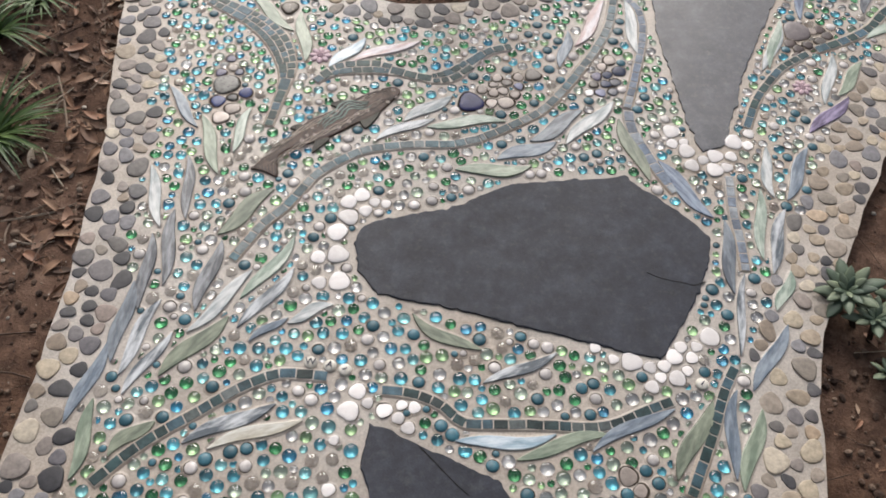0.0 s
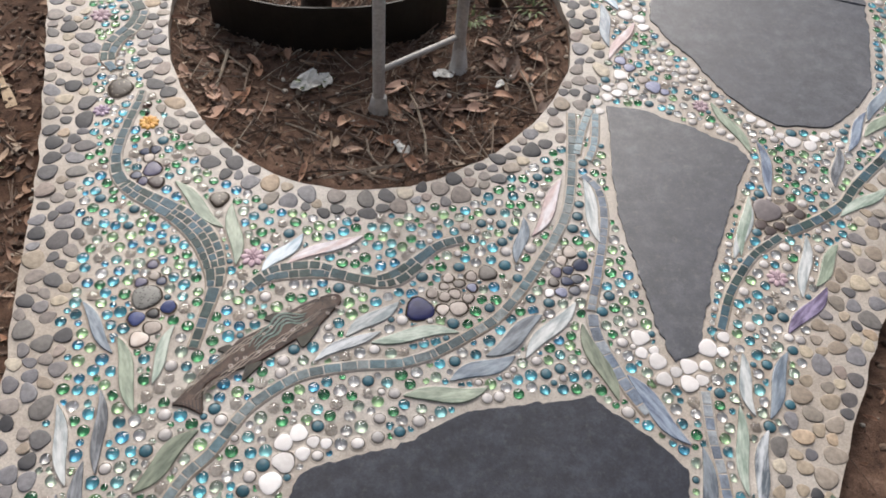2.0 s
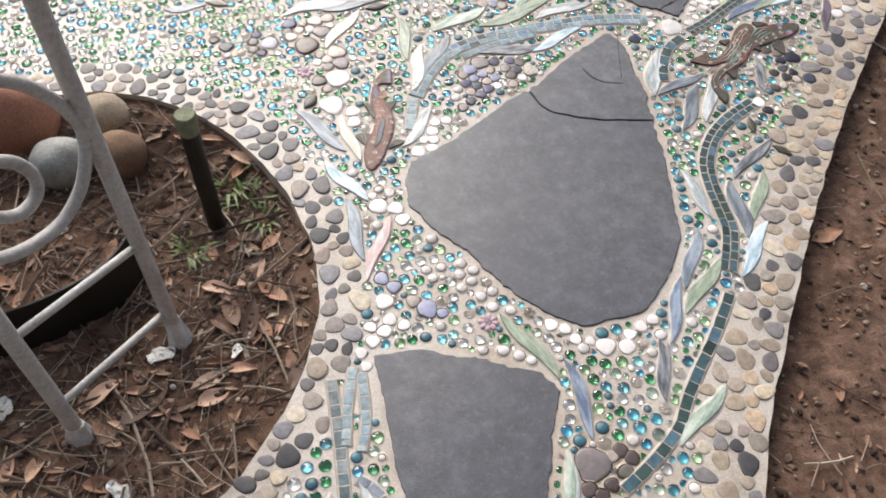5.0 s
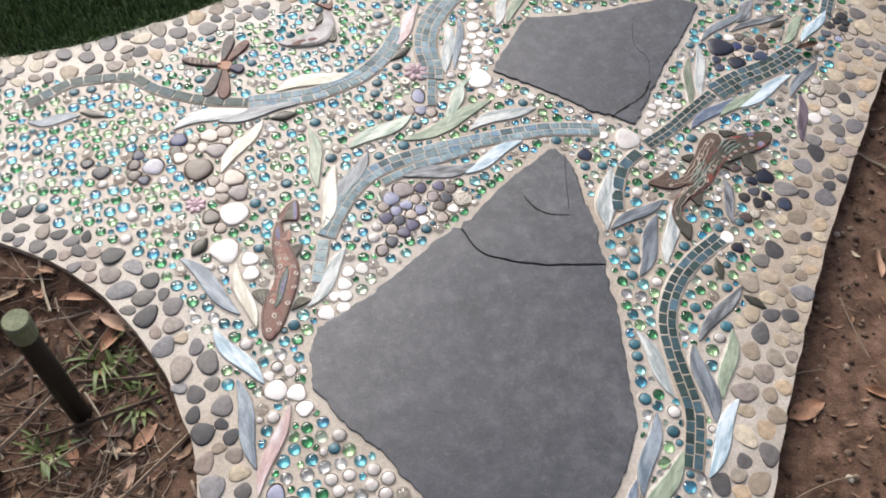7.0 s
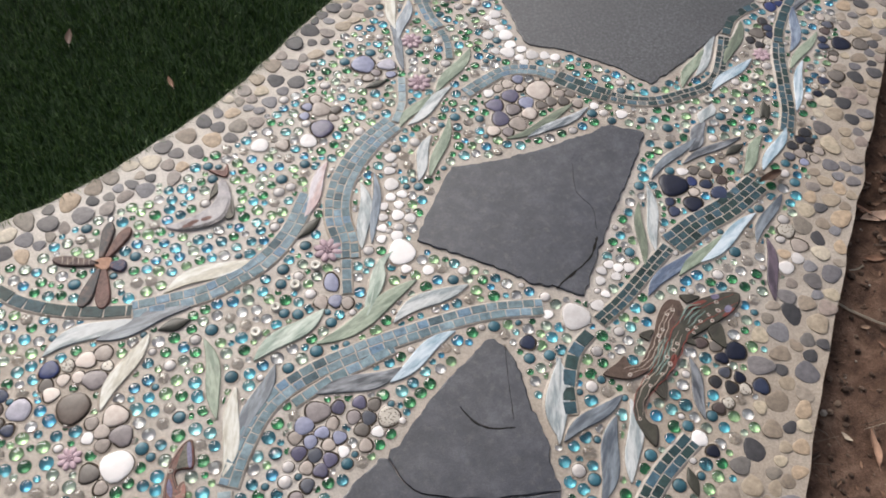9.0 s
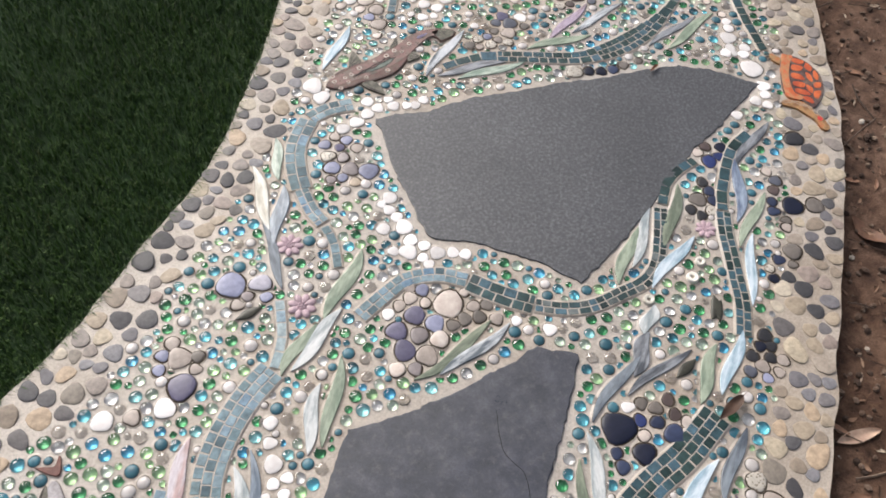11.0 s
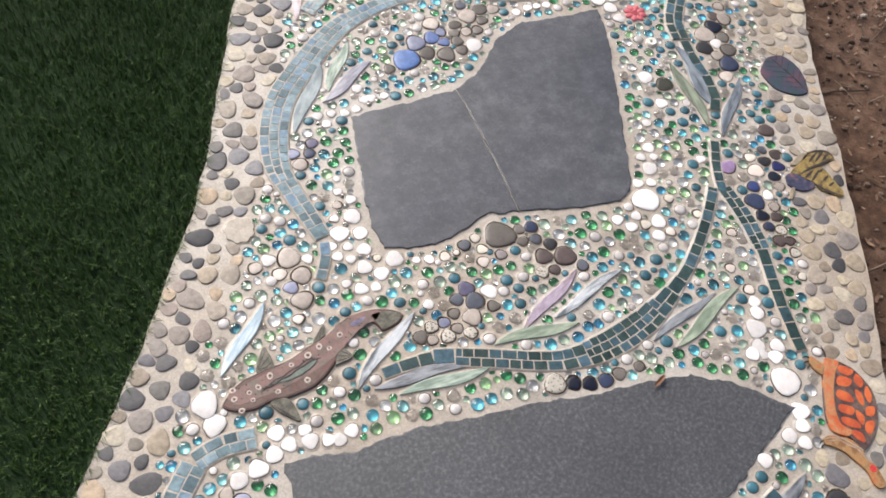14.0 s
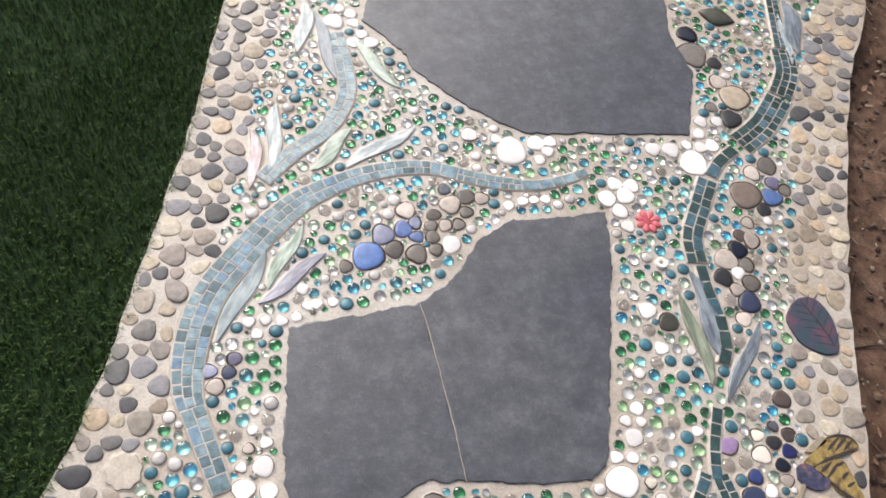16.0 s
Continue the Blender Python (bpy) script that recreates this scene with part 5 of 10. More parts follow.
stone(2.823, 4.200, 0.0146, 0.0146, -11, "black")
stone(2.759, 4.094, 0.0124, 0.0124, -12, "greybrown")
stone(2.447, 3.467, 0.0182, 0.0135, -15, "violetshell")
stone(1.759, 3.810, 0.0106, 0.0106, -18, "purple")
stone(1.719, 3.800, 0.0106, 0.0106, -18, "lilac")
stone(1.746, 3.790, 0.0100, 0.0100, -18, "navy2")
stone(1.722, 3.773, 0.0125, 0.0125, -18, "pinkgrey")
stone(2.512, 3.959, 0.0148, 0.0148, -18, "white")
stone(1.901, 3.869, 0.0090, 0.0090, -23, "white")
stone(1.927, 3.866, 0.0088, 0.0088, -15, "white")
stone(2.230, 3.997, 0.0121, 0.0121, -18, "pinkgrey")
stone(1.435, 2.996, 0.0130, 0.0130, -26, "white")
stone(1.438, 2.953, 0.0101, 0.0101, -26, "white")
stone(1.424, 3.088, 0.0085, 0.0085, -33, "white")
stone(1.440, 3.227, 0.0107, 0.0107, -23, "pinkgrey")
stone(2.005, 3.196, 0.0116, 0.0116, -20, "navy2")
stone(1.861, 2.551, 0.0097, 0.0097, -26, "navy")
stone(1.881, 2.563, 0.0123, 0.0123, -33, "black")
stone(1.837, 2.542, 0.0105, 0.0105, -26, "black")
stone(1.862, 2.526, 0.0100, 0.0100, -26, "black")
stone(1.877, 2.542, 0.0097, 0.0097, -26, "black")
stone(-0.412, 1.167, 0.0250, 0.0255, -4, "shell")
stone(-0.428, 1.196, 0.0099, 0.0094, -3, "purple")
stone(-0.393, 1.200, 0.0081, 0.0085, -4, "navy2")
stone(-0.371, 1.147, 0.0124, 0.0131, -4, "cobalt2")
stone(-0.394, 1.133, 0.0097, 0.0090, -4, "black")
stone(-0.419, 1.122, 0.0131, 0.0138, -3, "cobalt2")
stone(-0.389, 1.106, 0.0148, 0.0127, -4, "pinkgrey")
stone(-0.407, 1.083, 0.0146, 0.0143, -4, "creampink")
stone(-0.415, 1.234, 0.0092, 0.0088, -4, "purple")
stone(-0.407, 1.210, 0.0091, 0.0086, -4, "pinkgrey")
stone(-0.485, 1.500, 0.0092, 0.0093, -3, "navy2")
stone(-0.466, 1.507, 0.0092, 0.0106, -3, "navy2")
stone(-0.474, 1.485, 0.0101, 0.0106, -3, "creampink")
stone(-0.462, 1.456, 0.0159, 0.0181, -3, "purple")
stone(-0.488, 1.439, 0.0098, 0.0089, -3, "navy2")
stone(-0.473, 1.425, 0.0089, 0.0101, -3, "purple")
stone(-0.448, 1.425, 0.0148, 0.0138, -3, "brown")
stone(-0.325, 1.390, 0.0167, 0.0192, -3, "shell2")
stone(-0.571, 1.673, 0.0245, 0.0275, -3, "shell2")
stone(0.054, 1.163, 0.0231, 0.0237, -3, "cobalt")
stone(0.075, 1.199, 0.0094, 0.0107, -4, "pinkgrey")
stone(0.097, 1.192, 0.0093, 0.0096, -4, "pinkgrey")
stone(0.115, 1.199, 0.0104, 0.0097, -4, "pinkgrey")
stone(0.138, 1.191, 0.0094, 0.0096, -3, "pinkgrey")
stone(0.122, 1.221, 0.0104, 0.0088, -3, "greybrown")
stone(0.096, 1.214, 0.0085, 0.0076, -3, "pinkgrey")
stone(0.103, 1.232, 0.0095, 0.0089, -4, "creampink")
stone(0.144, 1.238, 0.0096, 0.0100, -4, "pinkgrey")
stone(0.145, 1.214, 0.0086, 0.0088, -4, "lilac")
stone(0.094, 1.165, 0.0102, 0.0105, -4, "creampink")
stone(0.121, 1.169, 0.0158, 0.0147, -4, "creampink")
stone(0.172, 1.247, 0.0154, 0.0158, -4, "greybrown")
stone(0.325, 1.302, 0.0120, 0.0132, -3, "pinkgrey")
stone(0.343, 1.272, 0.0139, 0.0128, -3, "navy2")
stone(0.297, 1.255, 0.0098, 0.0113, -4, "purple")
stone(0.319, 1.260, 0.0098, 0.0092, -4, "navy2")
stone(0.334, 1.242, 0.0117, 0.0103, -3, "slatepeb")
stone(0.315, 1.236, 0.0107, 0.0090, -3, "navy2")
stone(0.291, 1.233, 0.0087, 0.0091, -4, "greybrown")
stone(0.328, 1.216, 0.0097, 0.0100, -4, "slatepeb")
stone(0.304, 1.212, 0.0106, 0.0100, -4, "lilac")
stone(0.309, 1.282, 0.0089, 0.0103, -3, "creampink")
stone(0.282, 1.210, 0.0086, 0.0099, -4, "white")
stone(0.718, 1.423, 0.0268, 0.0275, -3, "mauve")
stone(0.769, 1.435, 0.0108, 0.0112, -3, "brown")
stone(0.782, 1.418, 0.0107, 0.0112, -3, "brown")
stone(0.766, 1.399, 0.0128, 0.0123, -3, "greybrown")
stone(0.737, 1.386, 0.0107, 0.0108, -3, "brown")
stone(0.700, 1.388, 0.0116, 0.0121, -3, "brown")
stone(0.715, 1.373, 0.0105, 0.0107, -3, "brown")
stone(0.753, 1.429, 0.0108, 0.0097, -3, "pinkgrey")
stone(0.711, 1.352, 0.0105, 0.0105, -3, "brown")
stone(0.481, 1.841, 0.0122, 0.0140, -2, "lilac")
stone(0.544, 1.760, 0.0167, 0.0186, -3, "lilac")
stone(0.524, 1.782, 0.0120, 0.0120, -3, "pinkgrey")
stone(0.808, 2.336, 0.0190, 0.0168, -15, "mauve")
stone(0.782, 2.321, 0.0151, 0.0144, -15, "lilac")
stone(0.841, 2.331, 0.0105, 0.0113, -15, "purple")
stone(0.874, 2.328, 0.0106, 0.0113, -15, "purple")
stone(0.894, 2.316, 0.0106, 0.0102, -15, "greybrown")
stone(0.858, 2.308, 0.0105, 0.0120, -15, "mauve")
stone(0.879, 2.298, 0.0105, 0.0120, -15, "slatepeb")
stone(0.909, 2.289, 0.0171, 0.0165, -15, "speckle")
stone(0.824, 2.309, 0.0095, 0.0110, -15, "pinkgrey")
stone(0.805, 2.301, 0.0113, 0.0098, -15, "lilac")
stone(0.764, 2.307, 0.0102, 0.0109, -15, "pinkgrey")
stone(0.784, 2.293, 0.0103, 0.0118, -15, "lilac")
stone(0.827, 2.284, 0.0102, 0.0108, -15, "lilac")
stone(0.808, 2.278, 0.0102, 0.0097, -15, "pinkgrey")
stone(0.863, 2.283, 0.0113, 0.0109, -15, "greybrown")
stone(0.885, 2.272, 0.0094, 0.0098, -15, "white")
stone(0.762, 2.281, 0.0112, 0.0117, -15, "purple")
stone(0.784, 2.270, 0.0112, 0.0117, -15, "slatepeb")
stone(0.803, 2.255, 0.0103, 0.0116, -15, "purple")
stone(0.860, 2.257, 0.0103, 0.0108, -15, "pinkgrey")
stone(0.766, 2.255, 0.0101, 0.0105, -15, "pinkgrey")
stone(0.785, 2.244, 0.0110, 0.0114, -15, "purple")
stone(0.760, 2.229, 0.0099, 0.0114, -15, "slatepeb")
stone(0.739, 2.216, 0.0098, 0.0112, -15, "mauve")
stone(0.826, 2.260, 0.0084, 0.0096, -15, "white")
stone(0.434, 2.556, 0.0155, 0.0159, -15, "cobalt2")
stone(0.463, 2.553, 0.0097, 0.0111, -15, "speckle")
stone(0.491, 2.554, 0.0156, 0.0148, -14, "creampink")
stone(0.452, 2.531, 0.0097, 0.0108, -15, "creampink")
stone(0.475, 2.528, 0.0097, 0.0109, -15, "creampink")
stone(0.431, 2.513, 0.0124, 0.0130, -14, "creampink")
stone(0.426, 2.530, 0.0105, 0.0120, -14, "greybrown")
stone(0.518, 2.556, 0.0157, 0.0136, -14, "pinkgrey")
stone(0.521, 2.532, 0.0088, 0.0098, -15, "speckle")
stone(0.498, 2.514, 0.0193, 0.0168, -15, "mauve")
stone(0.460, 2.478, 0.0256, 0.0277, -15, "brownbig")
stone(0.359, 2.536, 0.0106, 0.0119, -15, "navy2")
stone(0.349, 2.515, 0.0105, 0.0118, -15, "brown")
stone(0.382, 2.502, 0.0188, 0.0187, -15, "lilacpale")
stone(0.362, 2.475, 0.0102, 0.0102, -15, "navy2")
stone(0.346, 2.490, 0.0112, 0.0115, -15, "greybrown")
stone(0.482, 2.442, 0.0103, 0.0114, -15, "pinkgrey")
stone(0.517, 2.441, 0.0188, 0.0182, -15, "creampink")
stone(0.494, 2.422, 0.0121, 0.0113, -15, "pinkgrey")
stone(0.472, 2.419, 0.0093, 0.0101, -15, "white")
stone(0.521, 2.405, 0.0177, 0.0178, -15, "mauve")
stone(0.491, 2.399, 0.0112, 0.0111, -15, "pinkgrey")
stone(0.506, 2.360, 0.0257, 0.0256, -15, "white")
stone(0.465, 2.362, 0.0146, 0.0150, -15, "greybrown")
stone(0.478, 2.334, 0.0099, 0.0105, -15, "pinkgrey")
stone(1.481, 2.193, 0.0180, 0.0168, -15, "navy")
stone(1.453, 2.191, 0.0110, 0.0107, -15, "navy")
stone(1.443, 2.166, 0.0099, 0.0093, -15, "slatepeb")
stone(1.420, 2.157, 0.0098, 0.0104, -15, "black")
stone(1.438, 2.139, 0.0098, 0.0113, -15, "black")
stone(1.461, 2.150, 0.0088, 0.0101, -15, "navy")
stone(1.458, 2.128, 0.0098, 0.0103, -15, "speckle")
stone(1.485, 2.124, 0.0127, 0.0146, -15, "navy2")
stone(1.401, 2.115, 0.0106, 0.0100, -15, "brown")
stone(1.420, 2.118, 0.0097, 0.0101, -15, "speckle")
stone(1.435, 2.227, 0.0101, 0.0097, -15, "brown")
stone(1.455, 2.213, 0.0111, 0.0097, -15, "greybrown")
stone(1.373, 2.857, 0.0175, 0.0172, -21, "purple")
stone(1.389, 2.910, 0.0111, 0.0104, -21, "pinkgrey")
stone(1.407, 2.895, 0.0111, 0.0119, -21, "lilac")
stone(1.359, 2.885, 0.0099, 0.0114, -21, "pinkgrey")
stone(1.381, 2.890, 0.0110, 0.0117, -21, "creampink")
stone(1.400, 2.871, 0.0088, 0.0101, -21, "pinkgrey")
stone(1.433, 2.851, 0.0242, 0.0261, -21, "creampink")
stone(1.333, 2.844, 0.0173, 0.0168, -21, "purple")
stone(1.396, 2.828, 0.0152, 0.0170, -21, "lilac")
stone(1.363, 2.821, 0.0151, 0.0167, -21, "mauve")
stone(1.421, 2.812, 0.0108, 0.0099, -21, "greybrown")
stone(1.329, 2.806, 0.0170, 0.0191, -21, "purple")
stone(1.389, 2.799, 0.0151, 0.0152, -21, "creampink")
stone(1.357, 2.782, 0.0169, 0.0190, -21, "pinkgrey")
stone(1.329, 2.769, 0.0105, 0.0120, -21, "mauve")
stone(1.335, 2.879, 0.0109, 0.0115, -21, "white")
stone(1.444, 2.814, 0.0109, 0.0126, -21, "greybrown")
stone(1.468, 2.807, 0.0109, 0.0115, -21, "greybrown")
stone(1.469, 2.829, 0.0110, 0.0102, -21, "pinkgrey")
stone(1.491, 2.822, 0.0100, 0.0115, -21, "greybrown")
stone(1.492, 2.791, 0.0110, 0.0114, -21, "pinkgrey")
stone(1.303, 2.782, 0.0136, 0.0135, -21, "creampink")
stone(1.564, 2.538, 0.0266, 0.0261, -21, "navy")
stone(1.603, 2.533, 0.0092, 0.0106, -21, "cobalt2")
stone(1.625, 2.518, 0.0114, 0.0100, -21, "navy2")
stone(1.638, 2.490, 0.0164, 0.0173, -21, "navy2")
stone(1.577, 2.486, 0.0173, 0.0182, -21, "navy")
stone(1.539, 2.506, 0.0091, 0.0105, -21, "navy2")
stone(1.535, 2.483, 0.0100, 0.0115, -22, "navy2")
stone(1.658, 2.516, 0.0093, 0.0102, -21, "brown")
stone(1.663, 2.542, 0.0095, 0.0109, -22, "brown")
stone(1.637, 2.540, 0.0115, 0.0103, -21, "greybrown")
stone(1.621, 2.556, 0.0095, 0.0104, -22, "greybrown")
stone(1.594, 2.510, 0.0103, 0.0099, -21, "creampink")
stone(1.598, 2.561, 0.0114, 0.0090, -22, "white")
stone(1.668, 2.497, 0.0092, 0.0101, -22, "creampink")
stone(1.389, 3.261, 0.0117, 0.0105, -23, "lilac")
stone(1.415, 3.272, 0.0091, 0.0105, -23, "pinkgrey")
stone(1.431, 3.254, 0.0110, 0.0107, -23, "lilac")
stone(1.412, 3.243, 0.0100, 0.0095, -23, "purple")
stone(1.383, 3.233, 0.0134, 0.0114, -23, "speckle")
stone(1.407, 3.218, 0.0108, 0.0114, -23, "mauve")
stone(1.379, 3.204, 0.0151, 0.0141, -23, "lilac")
stone(1.408, 3.187, 0.0142, 0.0161, -23, "mauve")
stone(1.436, 3.167, 0.0178, 0.0180, -23, "lilac")
stone(1.387, 3.175, 0.0098, 0.0099, -23, "lilac")
stone(1.365, 3.179, 0.0087, 0.0089, -24, "mauve")
stone(1.403, 3.155, 0.0105, 0.0098, -23, "tan")
stone(1.125, 3.044, 0.0243, 0.0246, -24, "lilac")
stone(1.170, 3.027, 0.0189, 0.0157, -24, "lilacpale")
stone(1.141, 3.012, 0.0101, 0.0098, -25, "mauve")
stone(1.168, 2.998, 0.0110, 0.0097, -24, "lilac")
stone(1.120, 3.004, 0.0108, 0.0097, -24, "pinkgrey")
stone(2.082, 3.393, 0.0090, 0.0103, -21, "slatepeb")
stone(2.050, 2.944, 0.0108, 0.0110, -23, "brown")
stone(2.076, 2.929, 0.0109, 0.0121, -23, "navy")
stone(2.059, 2.911, 0.0119, 0.0098, -23, "cobalt2")
stone(2.034, 2.910, 0.0136, 0.0157, -23, "cobalt2")
stone(2.026, 2.938, 0.0098, 0.0098, -23, "creampink")
stone(1.990, 2.874, 0.0096, 0.0110, -23, "black")
stone(1.988, 2.851, 0.0104, 0.0113, -24, "navy2")
stone(1.956, 2.845, 0.0159, 0.0150, -24, "greybrown")
stone(1.981, 2.830, 0.0103, 0.0110, -23, "navy2")
stone(1.930, 2.832, 0.0102, 0.0117, -24, "black")
stone(1.940, 2.812, 0.0092, 0.0106, -24, "black")
stone(1.963, 2.813, 0.0103, 0.0098, -24, "speckle")
stone(2.224, 2.882, 0.0204, 0.0171, -23, "black")
stone(2.119, 2.816, 0.0117, 0.0115, -23, "slatepeb")
stone(2.101, 2.799, 0.0106, 0.0113, -23, "brown")
stone(2.080, 2.780, 0.0096, 0.0110, -23, "navy2")
stone(2.068, 2.761, 0.0114, 0.0099, -24, "navy2")
stone(2.109, 2.754, 0.0200, 0.0191, -24, "navy")
stone(2.148, 2.736, 0.0172, 0.0173, -24, "greybrown")
stone(2.076, 2.734, 0.0094, 0.0079, -24, "greybrown")
stone(2.066, 2.721, 0.0093, 0.0098, -24, "pinkgrey")
stone(2.040, 2.676, 0.0174, 0.0177, -24, "greybrown")
stone(2.005, 2.672, 0.0108, 0.0100, -24, "navy2")
stone(2.021, 2.653, 0.0090, 0.0073, -24, "greybrown")
stone(1.978, 2.665, 0.0081, 0.0081, -24, "speckle")
stone(1.971, 2.645, 0.0098, 0.0097, -24, "navy")
stone(2.119, 2.841, 0.0098, 0.0097, -23, "creampink")
stone(2.005, 3.934, 0.0263, 0.0277, -19, "blue")
stone(2.040, 3.967, 0.0176, 0.0196, -18, "lilac")
stone(2.077, 3.969, 0.0146, 0.0159, -18, "periwinkle")
stone(2.101, 3.977, 0.0104, 0.0120, -18, "lilac")
stone(2.095, 3.949, 0.0115, 0.0105, -18, "periwinkle")
stone(2.125, 3.964, 0.0105, 0.0107, -18, "greybrown")
stone(2.150, 3.960, 0.0106, 0.0121, -18, "pinkgrey")
stone(2.173, 3.955, 0.0096, 0.0111, -19, "greybrown")
stone(2.121, 3.942, 0.0115, 0.0120, -19, "greybrown")
stone(2.050, 3.934, 0.0144, 0.0165, -19, "greybrown")
stone(2.085, 3.917, 0.0165, 0.0189, -19, "greybrown")
stone(2.118, 3.917, 0.0105, 0.0117, -19, "greybrown")
stone(2.148, 3.921, 0.0158, 0.0182, -18, "white")
stone(1.963, 3.923, 0.0100, 0.0115, -19, "greybrown")
stone(2.136, 3.985, 0.0127, 0.0109, -18, "greybrown")
stone(2.797, 3.937, 0.0176, 0.0203, -18, "greybrown")
stone(2.758, 3.930, 0.0149, 0.0171, -18, "creampink")
stone(2.788, 3.899, 0.0136, 0.0145, -18, "purple")
stone(2.721, 3.888, 0.0305, 0.0312, -18, "brownbig")
stone(2.769, 3.870, 0.0196, 0.0188, -18, "blue")
stone(2.740, 3.849, 0.0121, 0.0139, -18, "black")
stone(2.803, 3.878, 0.0111, 0.0128, -18, "greybrown")
stone(2.692, 3.831, 0.0107, 0.0120, -18, "pinkgrey")
stone(2.664, 3.809, 0.0106, 0.0121, -19, "brown")
stone(2.681, 3.796, 0.0154, 0.0177, -18, "pinkgrey")
stone(2.645, 3.783, 0.0163, 0.0173, -18, "navy")
stone(2.613, 3.771, 0.0219, 0.0199, -19, "pinkgrey")
stone(2.644, 3.751, 0.0128, 0.0142, -19, "greybrown")
stone(2.590, 3.740, 0.0160, 0.0181, -19, "black")
stone(2.621, 3.741, 0.0114, 0.0127, -19, "white")
stone(2.635, 3.716, 0.0160, 0.0167, -19, "greybrown")
stone(2.602, 3.712, 0.0113, 0.0124, -19, "pinkgrey")
stone(2.612, 3.683, 0.0193, 0.0203, -19, "navy2")
stone(1.167, 2.330, 0.0131, 0.0127, -21, "navy2")
stone(1.353, 2.057, 0.0105, 0.0101, -21, "navy")
stone(1.769, 3.720, 0.0062, 0.0056, -23, "white")
stone(1.760, 3.694, 0.0078, 0.0078, -23, "white")
stone(1.774, 3.670, 0.0088, 0.0084, -23, "white")
stone(1.748, 3.668, 0.0078, 0.0071, -23, "creampink")
stone(1.763, 3.636, 0.0151, 0.0153, -23, "white")
stone(1.733, 3.644, 0.0077, 0.0075, -24, "white")
stone(1.729, 3.612, 0.0162, 0.0150, -24, "white")
stone(1.762, 3.600, 0.0128, 0.0131, -24, "white")
stone(1.708, 3.594, 0.0085, 0.0083, -24, "white")
stone(1.732, 3.583, 0.0084, 0.0079, -24, "white")
stone(1.755, 3.567, 0.0119, 0.0107, -24, "white")
stone(1.709, 3.572, 0.0092, 0.0092, -24, "white")
stone(1.727, 3.558, 0.0084, 0.0080, -24, "white")
stone(1.768, 3.544, 0.0067, 0.0061, -24, "cream")
stone(1.741, 3.535, 0.0125, 0.0127, -24, "white")
stone(1.793, 3.530, 0.0152, 0.0147, -24, "white")
stone(1.827, 3.514, 0.0068, 0.0063, -24, "white")
stone(1.847, 3.507, 0.0086, 0.0088, -23, "white")
stone(1.762, 3.513, 0.0125, 0.0123, -24, "white")
stone(1.702, 3.519, 0.0083, 0.0078, -24, "white")
stone(1.720, 3.500, 0.0115, 0.0104, -24, "white")
stone(1.744, 3.494, 0.0083, 0.0083, -24, "white")
stone(1.808, 3.430, 0.0092, 0.0088, -24, "white")
stone(1.911, 3.412, 0.0136, 0.0124, -24, "white")
stone(1.929, 3.466, 0.0096, 0.0097, -24, "creampink")
stone(1.938, 3.514, 0.0088, 0.0085, -23, "cream")
stone(1.938, 3.489, 0.0088, 0.0081, -23, "cream")
stone(1.874, 3.501, 0.0086, 0.0088, -24, "creampink")
stone(1.895, 3.501, 0.0052, 0.0051, -24, "creampink")
stone(1.662, 3.587, 0.0091, 0.0086, -24, "white")
stone(1.607, 3.489, 0.0087, 0.0079, -24, "creampink")
stone(1.610, 3.578, 0.0114, 0.0114, -24, "creampink")
stone(1.979, 3.503, 0.0267, 0.0255, -24, "greybrown")
stone(2.017, 3.500, 0.0099, 0.0090, -24, "greybrown")
stone(2.038, 3.496, 0.0108, 0.0109, -24, "navy2")
stone(2.033, 3.471, 0.0098, 0.0095, -24, "slatepeb")
stone(2.010, 3.476, 0.0098, 0.0091, -23, "greybrown")
stone(2.053, 3.453, 0.0108, 0.0111, -24, "black")
stone(2.029, 3.434, 0.0141, 0.0139, -24, "brown")
stone(2.064, 3.421, 0.0188, 0.0177, -24, "brown")
stone(2.034, 3.404, 0.0096, 0.0087, -24, "brown")
stone(2.011, 3.409, 0.0105, 0.0105, -24, "speckle")
stone(1.914, 3.509, 0.0109, 0.0104, -24, "slatepeb")
stone(1.964, 3.467, 0.0096, 0.0088, -24, "mauve")
stone(1.877, 3.432, 0.0126, 0.0128, -24, "purple")
stone(1.880, 3.405, 0.0151, 0.0147, -24, "slatepeb")
stone(1.855, 3.419, 0.0109, 0.0102, -24, "slatepeb")
stone(1.863, 3.381, 0.0149, 0.0153, -24, "pinkgrey")
stone(1.839, 3.398, 0.0090, 0.0089, -24, "greybrown")
stone(1.817, 3.390, 0.0095, 0.0089, -24, "lilac")
stone(1.794, 3.391, 0.0101, 0.0091, -24, "speckle")
stone(1.812, 3.366, 0.0110, 0.0110, -25, "speckle")
stone(1.848, 3.357, 0.0106, 0.0102, -24, "speckle")
stone(1.832, 3.372, 0.0091, 0.0083, -25, "pinkgrey")
stone(1.771, 3.382, 0.0113, 0.0114, -24, "greybrown")
stone(1.787, 3.370, 0.0089, 0.0086, -25, "pinkgrey")
stone(1.905, 3.385, 0.0100, 0.0093, -25, "greybrown")
stone(1.634, 3.601, 0.0185, 0.0190, -24, "pinkgrey")
stone(1.641, 3.561, 0.0155, 0.0153, -24, "pinkgrey")
stone(1.617, 3.547, 0.0114, 0.0107, -24, "lilac")
stone(1.625, 3.518, 0.0169, 0.0152, -24, "pinkgrey")
stone(2.427, 3.717, 0.0156, 0.0155, -22, "white")
stone(2.419, 3.647, 0.0117, 0.0112, -22, "white")
